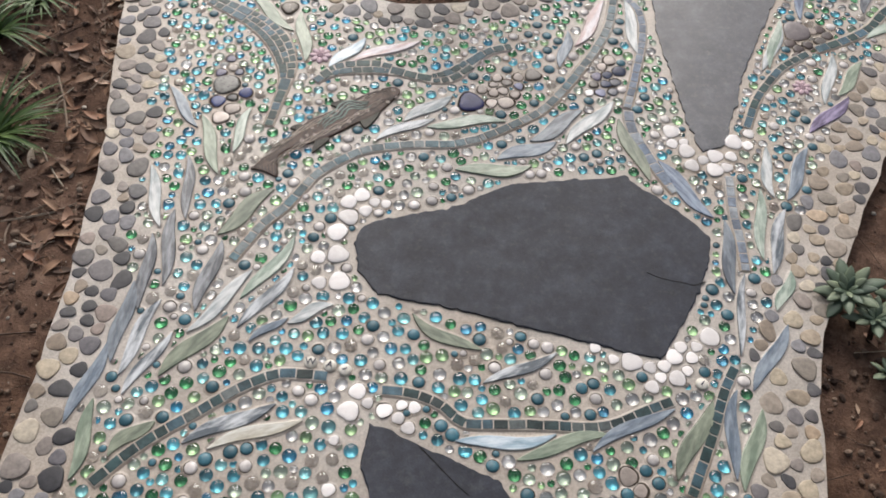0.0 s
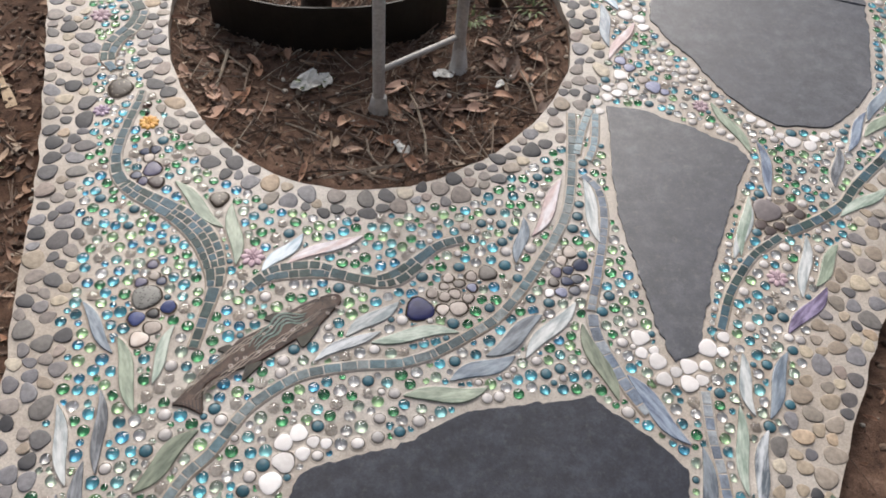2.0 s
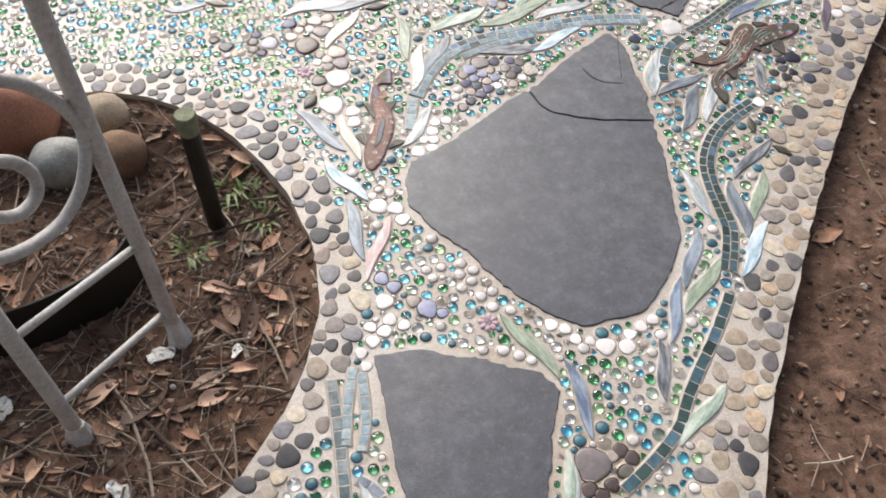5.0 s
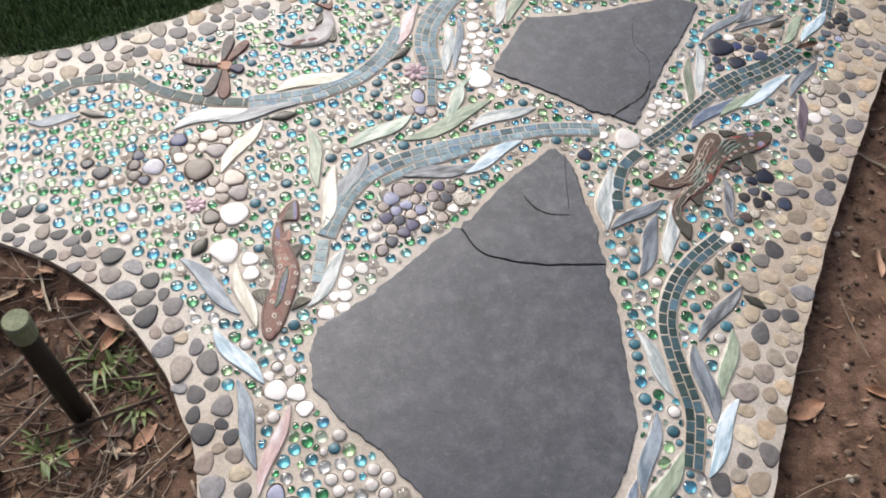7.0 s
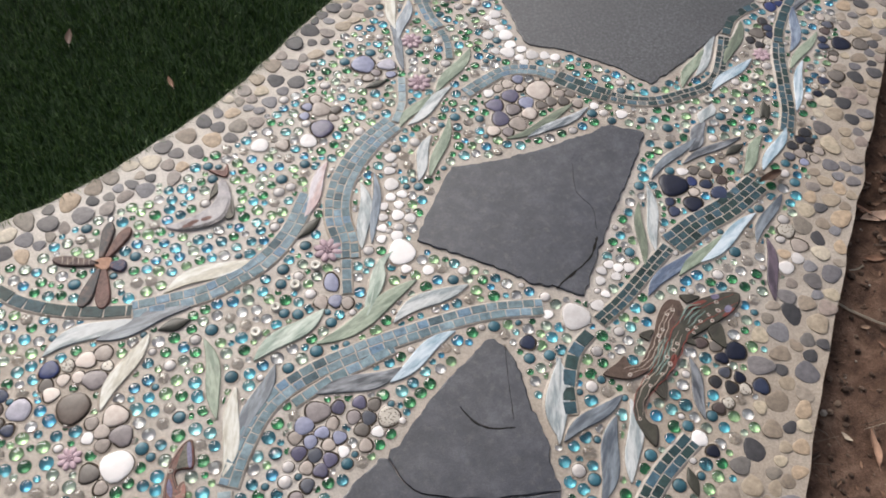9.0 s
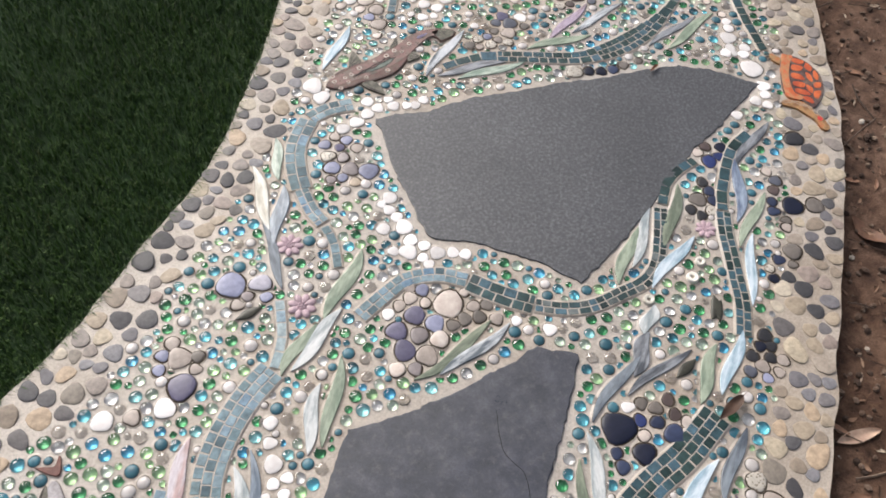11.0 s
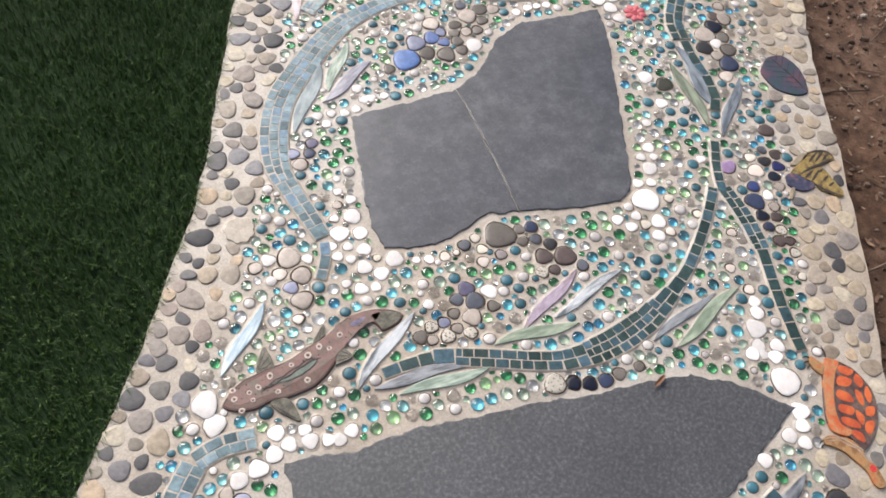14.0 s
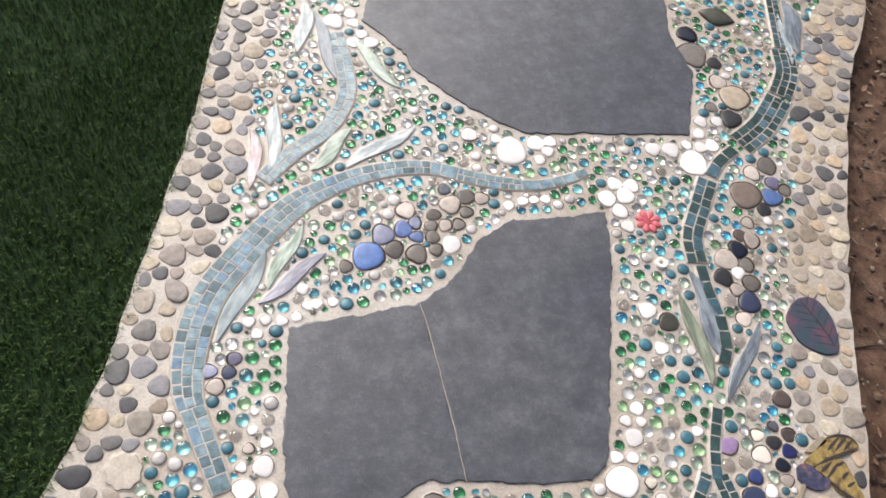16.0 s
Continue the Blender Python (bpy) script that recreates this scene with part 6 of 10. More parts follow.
stone(2.467, 3.629, 0.0083, 0.0076, -22, "white")
stone(2.333, 3.564, 0.0113, 0.0114, -23, "white")
stone(2.307, 3.551, 0.0095, 0.0092, -23, "white")
stone(2.330, 3.542, 0.0084, 0.0078, -23, "white")
stone(2.308, 3.522, 0.0143, 0.0147, -23, "white")
stone(2.268, 3.502, 0.0098, 0.0097, -23, "white")
stone(2.292, 3.494, 0.0098, 0.0093, -23, "white")
stone(2.261, 3.464, 0.0259, 0.0233, -23, "white")
stone(2.225, 3.442, 0.0096, 0.0095, -24, "white")
stone(2.189, 3.448, 0.0105, 0.0100, -23, "white")
stone(2.205, 3.426, 0.0116, 0.0106, -24, "white")
stone(2.231, 3.420, 0.0090, 0.0091, -24, "cream")
stone(2.256, 3.416, 0.0138, 0.0134, -24, "white")
stone(2.240, 3.391, 0.0126, 0.0117, -24, "white")
stone(2.264, 3.390, 0.0085, 0.0087, -24, "creampink")
stone(2.303, 3.451, 0.0087, 0.0086, -23, "cream")
stone(2.364, 3.617, 0.0097, 0.0092, -22, "white")
stone(2.503, 3.469, 0.0103, 0.0093, -23, "cream")
stone(2.317, 3.213, 0.0102, 0.0102, -24, "white")
stone(2.324, 3.236, 0.0092, 0.0088, -24, "creampink")
stone(2.366, 3.344, 0.0086, 0.0078, -23, "creampink")
stone(2.319, 3.284, 0.0083, 0.0084, -24, "creampink")
stone(2.332, 3.402, 0.0081, 0.0079, -23, "cream")
stone(2.411, 3.503, 0.0091, 0.0084, -23, "white")
stone(2.480, 3.384, 0.0100, 0.0103, -23, "white")
stone(2.428, 3.219, 0.0074, 0.0073, -24, "cream")
stone(2.494, 3.439, 0.0149, 0.0140, -23, "creampink")
stone(2.523, 3.451, 0.0116, 0.0104, -23, "black")
stone(2.554, 3.455, 0.0116, 0.0115, -23, "brown")
stone(2.540, 3.431, 0.0115, 0.0110, -23, "cobalt")
stone(2.518, 3.415, 0.0114, 0.0104, -23, "navy")
stone(2.467, 3.411, 0.0113, 0.0114, -23, "cobalt2")
stone(2.450, 3.383, 0.0178, 0.0172, -23, "navy2")
stone(2.513, 3.391, 0.0102, 0.0095, -23, "pinkgrey")
stone(2.475, 3.359, 0.0100, 0.0103, -23, "pinkgrey")
stone(2.442, 3.352, 0.0110, 0.0108, -23, "navy")
stone(2.464, 3.339, 0.0099, 0.0094, -24, "brown")
stone(2.439, 3.327, 0.0099, 0.0089, -24, "navy2")
stone(2.455, 3.312, 0.0098, 0.0098, -23, "speckle")
stone(2.438, 3.294, 0.0108, 0.0103, -24, "brown")
stone(2.454, 3.287, 0.0098, 0.0090, -23, "brown")
stone(2.448, 3.263, 0.0091, 0.0092, -24, "speckle")
stone(2.453, 3.686, 0.0168, 0.0162, -22, "dark")
stone(2.575, 3.511, 0.0153, 0.0142, -23, "brown")
stone(2.537, 3.475, 0.0082, 0.0084, -22, "slatepeb")
stone(2.586, 3.657, 0.0135, 0.0133, -22, "creampink")
stone(1.091, 2.787, 0.0122, 0.0115, -14, "white")
stone(1.078, 2.757, 0.0110, 0.0099, -14, "white")
stone(1.070, 2.724, 0.0141, 0.0141, -14, "white")
stone(1.059, 2.696, 0.0096, 0.0092, -15, "white")
stone(1.081, 2.696, 0.0097, 0.0089, -14, "white")
stone(1.039, 2.681, 0.0095, 0.0096, -14, "white")
stone(1.067, 2.675, 0.0096, 0.0093, -15, "white")
stone(1.030, 2.657, 0.0085, 0.0079, -15, "white")
stone(1.057, 2.653, 0.0117, 0.0120, -14, "white")
stone(1.076, 2.638, 0.0106, 0.0104, -14, "white")
stone(1.021, 2.635, 0.0095, 0.0090, -14, "white")
stone(1.011, 2.613, 0.0094, 0.0085, -14, "white")
stone(1.040, 2.610, 0.0115, 0.0115, -14, "white")
stone(1.030, 2.538, 0.0092, 0.0088, -14, "white")
stone(1.065, 2.522, 0.0102, 0.0093, -14, "white")
stone(1.121, 2.500, 0.0081, 0.0082, -15, "white")
stone(1.348, 2.414, 0.0092, 0.0089, -15, "white")
stone(1.366, 2.421, 0.0092, 0.0085, -14, "white")
stone(1.378, 2.409, 0.0092, 0.0095, -15, "white")
stone(1.396, 2.403, 0.0103, 0.0101, -14, "white")
stone(1.336, 2.396, 0.0091, 0.0086, -14, "white")
stone(1.366, 2.394, 0.0092, 0.0083, -15, "white")
stone(1.332, 2.369, 0.0080, 0.0080, -15, "white")
stone(1.308, 2.353, 0.0120, 0.0115, -14, "white")
stone(1.221, 2.368, 0.0099, 0.0091, -15, "white")
stone(1.561, 2.734, 0.0116, 0.0117, -14, "white")
stone(1.520, 2.773, 0.0093, 0.0090, -14, "white")


def leaf_stone(x0, y0, x1, y1, width):
    """A dark pointed stone sliver with a pale vein."""
    global stone_total
    stone_total += 1
    length, turn = math.hypot(x1 - x0, y1 - y0), math.atan2(y1 - y0, x1 - x0)
    v, f = dome(6, 18, -0.4, 0.5)
    v = v.copy()
    v[:, 1] *= (1 - np.abs(v[:, 0]) ** 1.6 * 0.75)
    ob = solid("pointed_stone", raw_mesh("pointed_stone", v, f), STONE_MATS["dark"], "dark olive pointed stone", parent=pavement, smooth=True)
    ob.matrix_basis = Matrix.LocRotScale(((x0 + x1) / 2, (y0 + y1) / 2, 0), Euler((0, 0, turn)), (length / 2, width / 2, width * 0.25))
    for k in (-0.5, 0, 0.5):
        ROUND.append(((x0 + x1) / 2 + k * (x1 - x0) * 0.5, (y0 + y1) / 2 + k * (y1 - y0) * 0.5, width * 0.42))


leaf_stone(0.872, 2.665, 0.926, 2.697, 0.0227)
leaf_stone(0.262, 2.674, 0.312, 2.648, 0.0165)
leaf_stone(0.607, 2.568, 0.663, 2.568, 0.0254)
leaf_stone(0.421, 2.287, 0.453, 2.320, 0.0268)
leaf_stone(1.313, 1.966, 1.340, 1.929, 0.0186)
leaf_stone(1.303, 2.050, 1.294, 2.002, 0.0182)
leaf_stone(1.852, 2.667, 1.829, 2.617, 0.0213)
leaf_stone(1.698, 2.567, 1.749, 2.580, 0.0190)
leaf_stone(1.105, 2.978, 1.156, 2.983, 0.0184)
leaf_stone(1.818, 2.627, 1.858, 2.652, 0.0198)
leaf_stone(2.860, 4.344, 2.927, 4.297, 0.0561)

# ---- ceramic flowers, button and letter beads ----
GLAZE = {"pink": (0.50, 0.36, 0.40), "lilac": (0.50, 0.38, 0.50), "yellow": (0.80, 0.42, 0.09), "red": (0.52, 0.12, 0.14)}
GLAZE_MATS = {k: pebble_stone("glaze_" + k, c) for k, c in GLAZE.items()}
BUTTON = pebble_stone("button_white", (0.74, 0.70, 0.62))
INK = pebble_stone("ink", (0.03, 0.03, 0.05))


def flower(x, y, r, kind):
    """A small glazed flower: a ring of petals, some with a groove, round a raised eye."""
    v, f = dome(4, 10, -0.4, 0.55)
    bits, faces, off = [], [], 0
    petals = 8 if kind != "yellow" else 10
    for k in range(petals):
        a = 2 * math.pi * k / petals
        m = placing(0.62 * r * math.cos(a), 0.62 * r * math.sin(a), -0.0006, a, 0.40 * r, 0.27 * r, 0.20 * r)
        bits.append(v @ m[:3, :3].T + m[:3, 3])
        faces.append(f + off)
        off += len(v)
    for k in range(7):
        a = 2 * math.pi * k / 6
        q = 0.0 if k == 6 else 0.22 * r
        m = placing(q * math.cos(a), q * math.sin(a), -0.0002, 0, 0.13 * r, 0.13 * r, 0.24 * r)
        bits.append(v @ m[:3, :3].T + m[:3, 3])
        faces.append(f + off)
        off += len(v)
    ob = solid("ceramic_flower", raw_mesh("ceramic_flower", np.vstack(bits), np.vstack(faces)), GLAZE_MATS[kind], f"small glazed {kind} ceramic flower set in mortar",
               "ceramic flower", "ceramic flowers in the mosaic", smooth=True)
    ob.matrix_world = pose(x, y, 0, 0, 0, (x * 977) % 60)
    ROUND.append((x, y, r * 0.95))


flower(0.704, 1.263, 0.0201, "pink")
flower(-0.593, 1.606, 0.0175, "lilac")
flower(-0.494, 1.579, 0.0200, "yellow")
flower(-0.245, 1.260, 0.0221, "pink")
flower(-0.666, 1.899, 0.0229, "pink")
flower(0.638, 1.708, 0.0183, "pink")
flower(0.443, 2.396, 0.0189, "pink")
flower(0.916, 2.623, 0.0262, "pink")
flower(1.243, 3.077, 0.0233, "pink")
flower(1.214, 2.955, 0.0245, "pink")
flower(1.927, 2.784, 0.0198, "pink")
flower(2.509, 3.879, 0.0251, "red")


def button_mesh(r):
    bm = bmesh.new()
    prof = [(0.30, -0.1), (0.30, 0.26), (0.42, 0.36), (0.62, 0.36), (0.80, 0.46), (0.95, 0.38), (1.0, 0.1), (1.0, -0.4)]
    rings = [[bm.verts.new((p * r * math.cos(a), p * r * math.sin(a), z * r)) for a in np.linspace(0, 2 * np.pi, 18, endpoint=False)] for p, z in prof]
    for a, b in zip(rings, rings[1:]):
        for k in range(18):
            bm.faces.new((a[k], b[k], b[(k + 1) % 18], a[(k + 1) % 18]))
    bmesh.ops.recalc_face_normals(bm, faces=bm.faces)
    me = bpy.data.meshes.new("button_bead")
    bm.to_mesh(me)
    bm.free()
    return me


def button_bead(x, y, r):
    ob = solid("button_bead", button_mesh(r), BUTTON, "cream ring-shaped bead set in the mortar", "bead", "ring beads in the mosaic", smooth=True)
    ob.location = (x, y, 0)
    ROUND.append((x, y, r))


button_bead(0.886, 2.599, 0.0095)
button_bead(0.842, 2.573, 0.0095)
button_bead(0.799, 2.542, 0.0084)
button_bead(0.756, 2.507, 0.0092)
button_bead(1.873, 2.731, 0.0095)
button_bead(1.840, 2.710, 0.0111)
button_bead(1.744, 2.707, 0.0099)
button_bead(2.492, 3.793, 0.0113)


def letter_bead(x, y, r, sign, turn):
    bead = solid("letter_bead", many("letter_bead", *dome(6, 20, -0.4, 0.42), [placing(0, 0, 0, 0, r, r, r)]), BUTTON, "round white bead with a dark mark", "bead", "letter beads in the mosaic", smooth=True)
    bead.matrix_world = pose(x, y, 0, 0, 0, turn)
    if sign:
        cu = bpy.data.curves.new("letter", 'FONT')
        cu.body, cu.size, cu.extrude, cu.align_x, cu.align_y = sign, r * 1.5, 0.0006, 'CENTER', 'CENTER'
        ob = new("letter", cu)
        bpy.context.view_layer.update()
        me = bpy.data.meshes.new_from_object(ob)
        bpy.data.objects.remove(ob)
    else:
        me = many("mark", *tile_shape_tri(), [placing(0, 0, 0, 0.4, r * 0.7, r * 0.2, 0.0006)])
    mark = solid("letter", me, INK, parent=bead)
    mark.matrix_basis = pose(0, 0, r * 0.425)
    ROUND.append((x, y, r))


def tile_shape_tri():
    v, f = tile_shape()
    return v, np.array([t for q in f for t in ((q[0], q[1], q[2]), (q[0], q[2], q[3]))])


for x, y, sign, turn in ((-0.172, 0.597, "W", 0), (-0.142, 0.594, "A", -12), (-0.118, 0.589, "", 0), (0.434, 0.606, "", 30)):
    letter_bead(x, y, 0.0105, sign, turn)

# ---- glazed ceramic figures ----
TROUT_BODY = [(-0.0816, 1.1814), (-0.0879, 1.1879), (-0.1054, 1.1865), (-0.1286, 1.1745), (-0.1534, 1.1587), (-0.1728, 1.1432), (-0.1917, 1.1228), (-0.2109, 1.1114), (-0.2296, 1.0977), (-0.2465, 1.0878), (-0.2581, 1.0635), (-0.2644, 1.0468), (-0.2775, 1.0326), (-0.2884, 1.0175), (-0.2985, 1.0048), (-0.3115, 0.9946), (-0.3218, 0.9776), (-0.3305, 0.9643), (-0.3269, 0.9658), (-0.3022, 0.9616), (-0.2779, 0.9472), (-0.2859, 0.9832), (-0.2868, 0.9922), (-0.2831, 1.0025), (-0.2693, 1.0163), (-0.2549, 1.0256), (-0.2297, 1.0350), (-0.2065, 1.0468), (-0.1880, 1.0612), (-0.1693, 1.0770), (-0.1504, 1.0930), (-0.1329, 1.1029), (-0.1165, 1.1180), (-0.1020, 1.1396), (-0.0903, 1.1564), (-0.0814, 1.1695)]
TROUT_SPINE = [(-0.0907, 1.1721), (-0.1178, 1.1589), (-0.1424, 1.1382), (-0.1712, 1.1128), (-0.2042, 1.0855), (-0.2364, 1.0588), (-0.2631, 1.0326), (-0.2873, 1.0060), (-0.3052, 0.9798)]
TROUT_WAVE = [(-0.1353, 1.1382), (-0.1521, 1.1318), (-0.1723, 1.1330), (-0.1837, 1.1228), (-0.1908, 1.1077), (-0.2020, 1.0978), (-0.2138, 1.0830), (-0.2198, 1.0708)]
TROUT_SPOTS = [(-0.1215, 1.1759), (-0.1499, 1.1497), (-0.1941, 1.1140), (-0.2042, 1.1002), (-0.1386, 1.1204), (-0.1571, 1.1103), (-0.1690, 1.0904), (-0.1858, 1.0745), (-0.2068, 1.0660), (-0.2343, 1.0684), (-0.2283, 1.0540), (-0.2416, 1.0504), (-0.2491, 1.0373), (-0.1022, 1.1461), (-0.0873, 1.1591), (-0.0949, 1.1773)]
TROUT_FINS = [[(-0.2092, 1.1315), (-0.1909, 1.1431), (-0.1826, 1.1380), (-0.1968, 1.1253)],
    [(-0.2759, 1.0671), (-0.2575, 1.0780), (-0.2508, 1.0684), (-0.2599, 1.0611)],
    [(-0.1504, 1.0942), (-0.1369, 1.0782), (-0.1210, 1.1030), (-0.1146, 1.1205), (-0.1312, 1.1104)],
    [(-0.2254, 1.0409), (-0.2279, 1.0116), (-0.2129, 1.0279), (-0.1989, 1.0492)]]
KOI_BODY = [(0.6198, 2.3618), (0.6085, 2.3614), (0.5969, 2.3532), (0.5825, 2.3381), (0.5712, 2.3180), (0.5626, 2.2966), (0.5563, 2.2718), (0.5543, 2.2464), (0.5540, 2.2261), (0.5488, 2.2024), (0.5377, 2.1857), (0.5251, 2.1697), (0.5176, 2.1526), (0.5127, 2.1352), (0.5099, 2.1146), (0.5109, 2.0979), (0.5174, 2.0907), (0.5251, 2.0922), (0.5320, 2.0994), (0.5384, 2.1031), (0.5440, 2.1126), (0.5526, 2.1243), (0.5611, 2.1408), (0.5706, 2.1574), (0.5793, 2.1744), (0.5866, 2.1922), (0.5923, 2.2107), (0.5929, 2.2309), (0.5909, 2.2520), (0.5864, 2.2690), (0.5836, 2.2856), (0.5825, 2.3020), (0.5818, 2.3152), (0.5872, 2.3203), (0.5962, 2.3190), (0.6108, 2.3129), (0.6166, 2.3368)]
KOI_LEAF = [(0.5739, 2.2288), (0.5754, 2.2102), (0.5642, 2.1834), (0.5564, 2.1660), (0.5485, 2.1538), (0.5342, 2.1434), (0.5441, 2.1646), (0.5509, 2.1870), (0.5587, 2.2047), (0.5685, 2.2171)]
KOI_LEAF_CORE = [(0.5713, 2.2063), (0.5617, 2.1841), (0.5536, 2.1649), (0.5520, 2.1769), (0.5593, 2.1966)]
KOI_PATCHES = [[(0.5748, 2.3116), (0.5757, 2.2931), (0.5707, 2.2785), (0.5662, 2.2903), (0.5694, 2.3055)],
    [(0.6098, 2.3577), (0.6171, 2.3568), (0.6094, 2.3155), (0.6032, 2.3171)]]
KOI_SPOTS = [(0.5782, 2.3216), (0.5665, 2.2743), (0.5634, 2.2419), (0.5746, 2.2389), (0.5619, 2.2259), (0.5840, 2.2200), (0.5852, 2.2055), (0.5520, 2.2065), (0.5766, 2.1791), (0.5359, 2.1610), (0.5602, 2.1515), (0.5344, 2.1330), (0.5208, 2.1089), (0.5396, 2.1166)]
KOI_FINS = [[(0.5418, 2.2705), (0.5538, 2.2672), (0.5532, 2.2263), (0.5477, 2.2430)],
    [(0.5805, 2.2601), (0.6072, 2.2634), (0.5950, 2.2437), (0.5878, 2.2322)],
    [(0.5070, 2.1882), (0.5359, 2.1852), (0.5221, 2.1543)],
    [(0.5624, 2.1385), (0.5793, 2.1579), (0.6002, 2.1483), (0.5810, 2.1420)]]
FISH_PAIR = [(1.5519, 2.2865), (1.5291, 2.2976), (1.5021, 2.3007), (1.4777, 2.3019), (1.4551, 2.2973), (1.4350, 2.2884), (1.4093, 2.2722), (1.3859, 2.2508), (1.3640, 2.2320), (1.3376, 2.2125), (1.3156, 2.1993), (1.2948, 2.1884), (1.2799, 2.1739), (1.2685, 2.1575), (1.2646, 2.1395), (1.2657, 2.1192), (1.2733, 2.0888), (1.2895, 2.1128), (1.2936, 2.1261), (1.2853, 2.1306), (1.2815, 2.1428), (1.2874, 2.1582), (1.2995, 2.1710), (1.3164, 2.1804), (1.3363, 2.1868), (1.3603, 2.1969), (1.3794, 2.2098), (1.3959, 2.2261), (1.4130, 2.2388), (1.4388, 2.2419), (1.4634, 2.2467), (1.4943, 2.2525), (1.5145, 2.2587), (1.5338, 2.2652)]
PAIR_SPINE = [(1.5370, 2.2799), (1.4887, 2.2744), (1.4471, 2.2699), (1.4127, 2.2562), (1.3804, 2.2277), (1.3471, 2.2052), (1.3099, 2.1868), (1.2842, 2.1647), (1.2728, 2.1395)]
PAIR_OTHER = [(1.4430, 2.3096), (1.4282, 2.3187), (1.4108, 2.3128), (1.3923, 2.2970), (1.3748, 2.2762), (1.3557, 2.2563), (1.3360, 2.2394), (1.3162, 2.2265), (1.3043, 2.2333), (1.3034, 2.2504), (1.2852, 2.2431), (1.2558, 2.2341), (1.2720, 2.2203), (1.2938, 2.2098), (1.3176, 2.2106), (1.3459, 2.2187), (1.3826, 2.2394), (1.4201, 2.2669), (1.4389, 2.2874)]
PAIR_OTHER_SPINE = [(1.4296, 2.3027), (1.4065, 2.2895), (1.3814, 2.2645), (1.3559, 2.2403), (1.3267, 2.2237), (1.2900, 2.2250)]
PAIR_WAVE = [(1.4730, 2.2836), (1.4558, 2.2830), (1.4414, 2.2765), (1.4260, 2.2653)]
PAIR_WAVE_LOW = [(1.3889, 2.2525), (1.3719, 2.2397), (1.3580, 2.2239), (1.3299, 2.2050)]
PAIR_SPOTS = [(1.4995, 2.2845), (1.4939, 2.2692), (1.4741, 2.2679), (1.4542, 2.2617), (1.4734, 2.2554), (1.4404, 2.2540), (1.4255, 2.2554), (1.4321, 2.2462), (1.3953, 2.2385), (1.3839, 2.2305), (1.3672, 2.2227), (1.3654, 2.2099), (1.3441, 2.1989), (1.3180, 2.2022), (1.3155, 2.1876), (1.2723, 2.1430)]
PAIR_OTHER_SPOTS = [(1.4218, 2.2983), (1.4086, 2.2940), (1.3865, 2.2706), (1.3749, 2.2624), (1.3713, 2.2522), (1.2948, 2.2166)]
PAIR_FINS = [[(1.3458, 2.2775), (1.3728, 2.2767), (1.3548, 2.2615)],
    [(1.4609, 2.2461), (1.4854, 2.2460), (1.4694, 2.2043), (1.4553, 2.2264)],
    [(1.4497, 2.3209), (1.4814, 2.3048), (1.4518, 2.3021)],
    [(1.3469, 2.1910), (1.3285, 2.1587), (1.3179, 2.1811)],
    [(1.4063, 2.2430), (1.4243, 2.2259), (1.4214, 2.2515)]]
PAIR_RED = [[(1.4454, 2.2960), (1.4759, 2.2984), (1.4888, 2.2924), (1.4678, 2.2889), (1.4480, 2.2876)],
    [(1.3784, 2.2258), (1.3859, 2.2190), (1.3672, 2.2023), (1.3605, 2.2064)],
    [(1.4911, 2.2571), (1.5186, 2.2666), (1.5254, 2.2622), (1.5004, 2.2534)]]
PAIR_LILAC = [[(1.5056, 2.2700), (1.5166, 2.2735), (1.5206, 2.2660), (1.5119, 2.2581), (1.5029, 2.2604)],
    [(1.4965, 2.3009), (1.5122, 2.2981), (1.5101, 2.2895), (1.4968, 2.2904)]]
GREY_FISH_OUTLINE = [(1.4498, 3.3967), (1.4589, 3.4068), (1.4748, 3.4175), (1.4943, 3.4259), (1.5113, 3.4264), (1.5335, 3.4293), (1.5585, 3.4272), (1.5816, 3.4309), (1.6019, 3.4381), (1.6202, 3.4395), (1.6404, 3.4451), (1.6599, 3.4552), (1.6788, 3.4608), (1.7018, 3.4606), (1.7236, 3.4569), (1.7472, 3.4463), (1.7646, 3.4302), (1.7505, 3.4182), (1.7365, 3.4164), (1.7188, 3.4144), (1.7174, 3.4281), (1.7092, 3.4389), (1.6999, 3.4411), (1.6836, 3.4354), (1.6676, 3.4277), (1.6508, 3.4157), (1.6430, 3.4076), (1.6317, 3.3954), (1.6155, 3.3839), (1.5990, 3.3756), (1.5840, 3.3705), (1.5668, 3.3702), (1.5455, 3.3701), (1.5261, 3.3746), (1.5140, 3.3757), (1.5049, 3.3736), (1.4924, 3.3732), (1.4737, 3.3784), (1.4599, 3.3858)]
GREY_SPINE = [(1.4603, 3.3990), (1.5026, 3.4019), (1.5458, 3.4049), (1.5917, 3.4119), (1.6313, 3.4227), (1.6643, 3.4372), (1.6963, 3.4478), (1.7312, 3.4422)]
GREY_LEAF = [(1.5103, 3.3955), (1.5365, 3.4027), (1.5628, 3.4045), (1.5917, 3.4119), (1.6130, 3.4126), (1.5980, 3.4014), (1.5765, 3.3953), (1.5546, 3.3943), (1.5347, 3.3979)]
GREY_SPOTS = [(1.4713, 3.4001), (1.4948, 3.4010), (1.4959, 3.3878), (1.4754, 3.3785), (1.4737, 3.4144), (1.5100, 3.4039), (1.5322, 3.4140), (1.5680, 3.4181), (1.5343, 3.3853), (1.5969, 3.4230), (1.6181, 3.4297), (1.6314, 3.4207), (1.6553, 3.4353), (1.5810, 3.3848)]
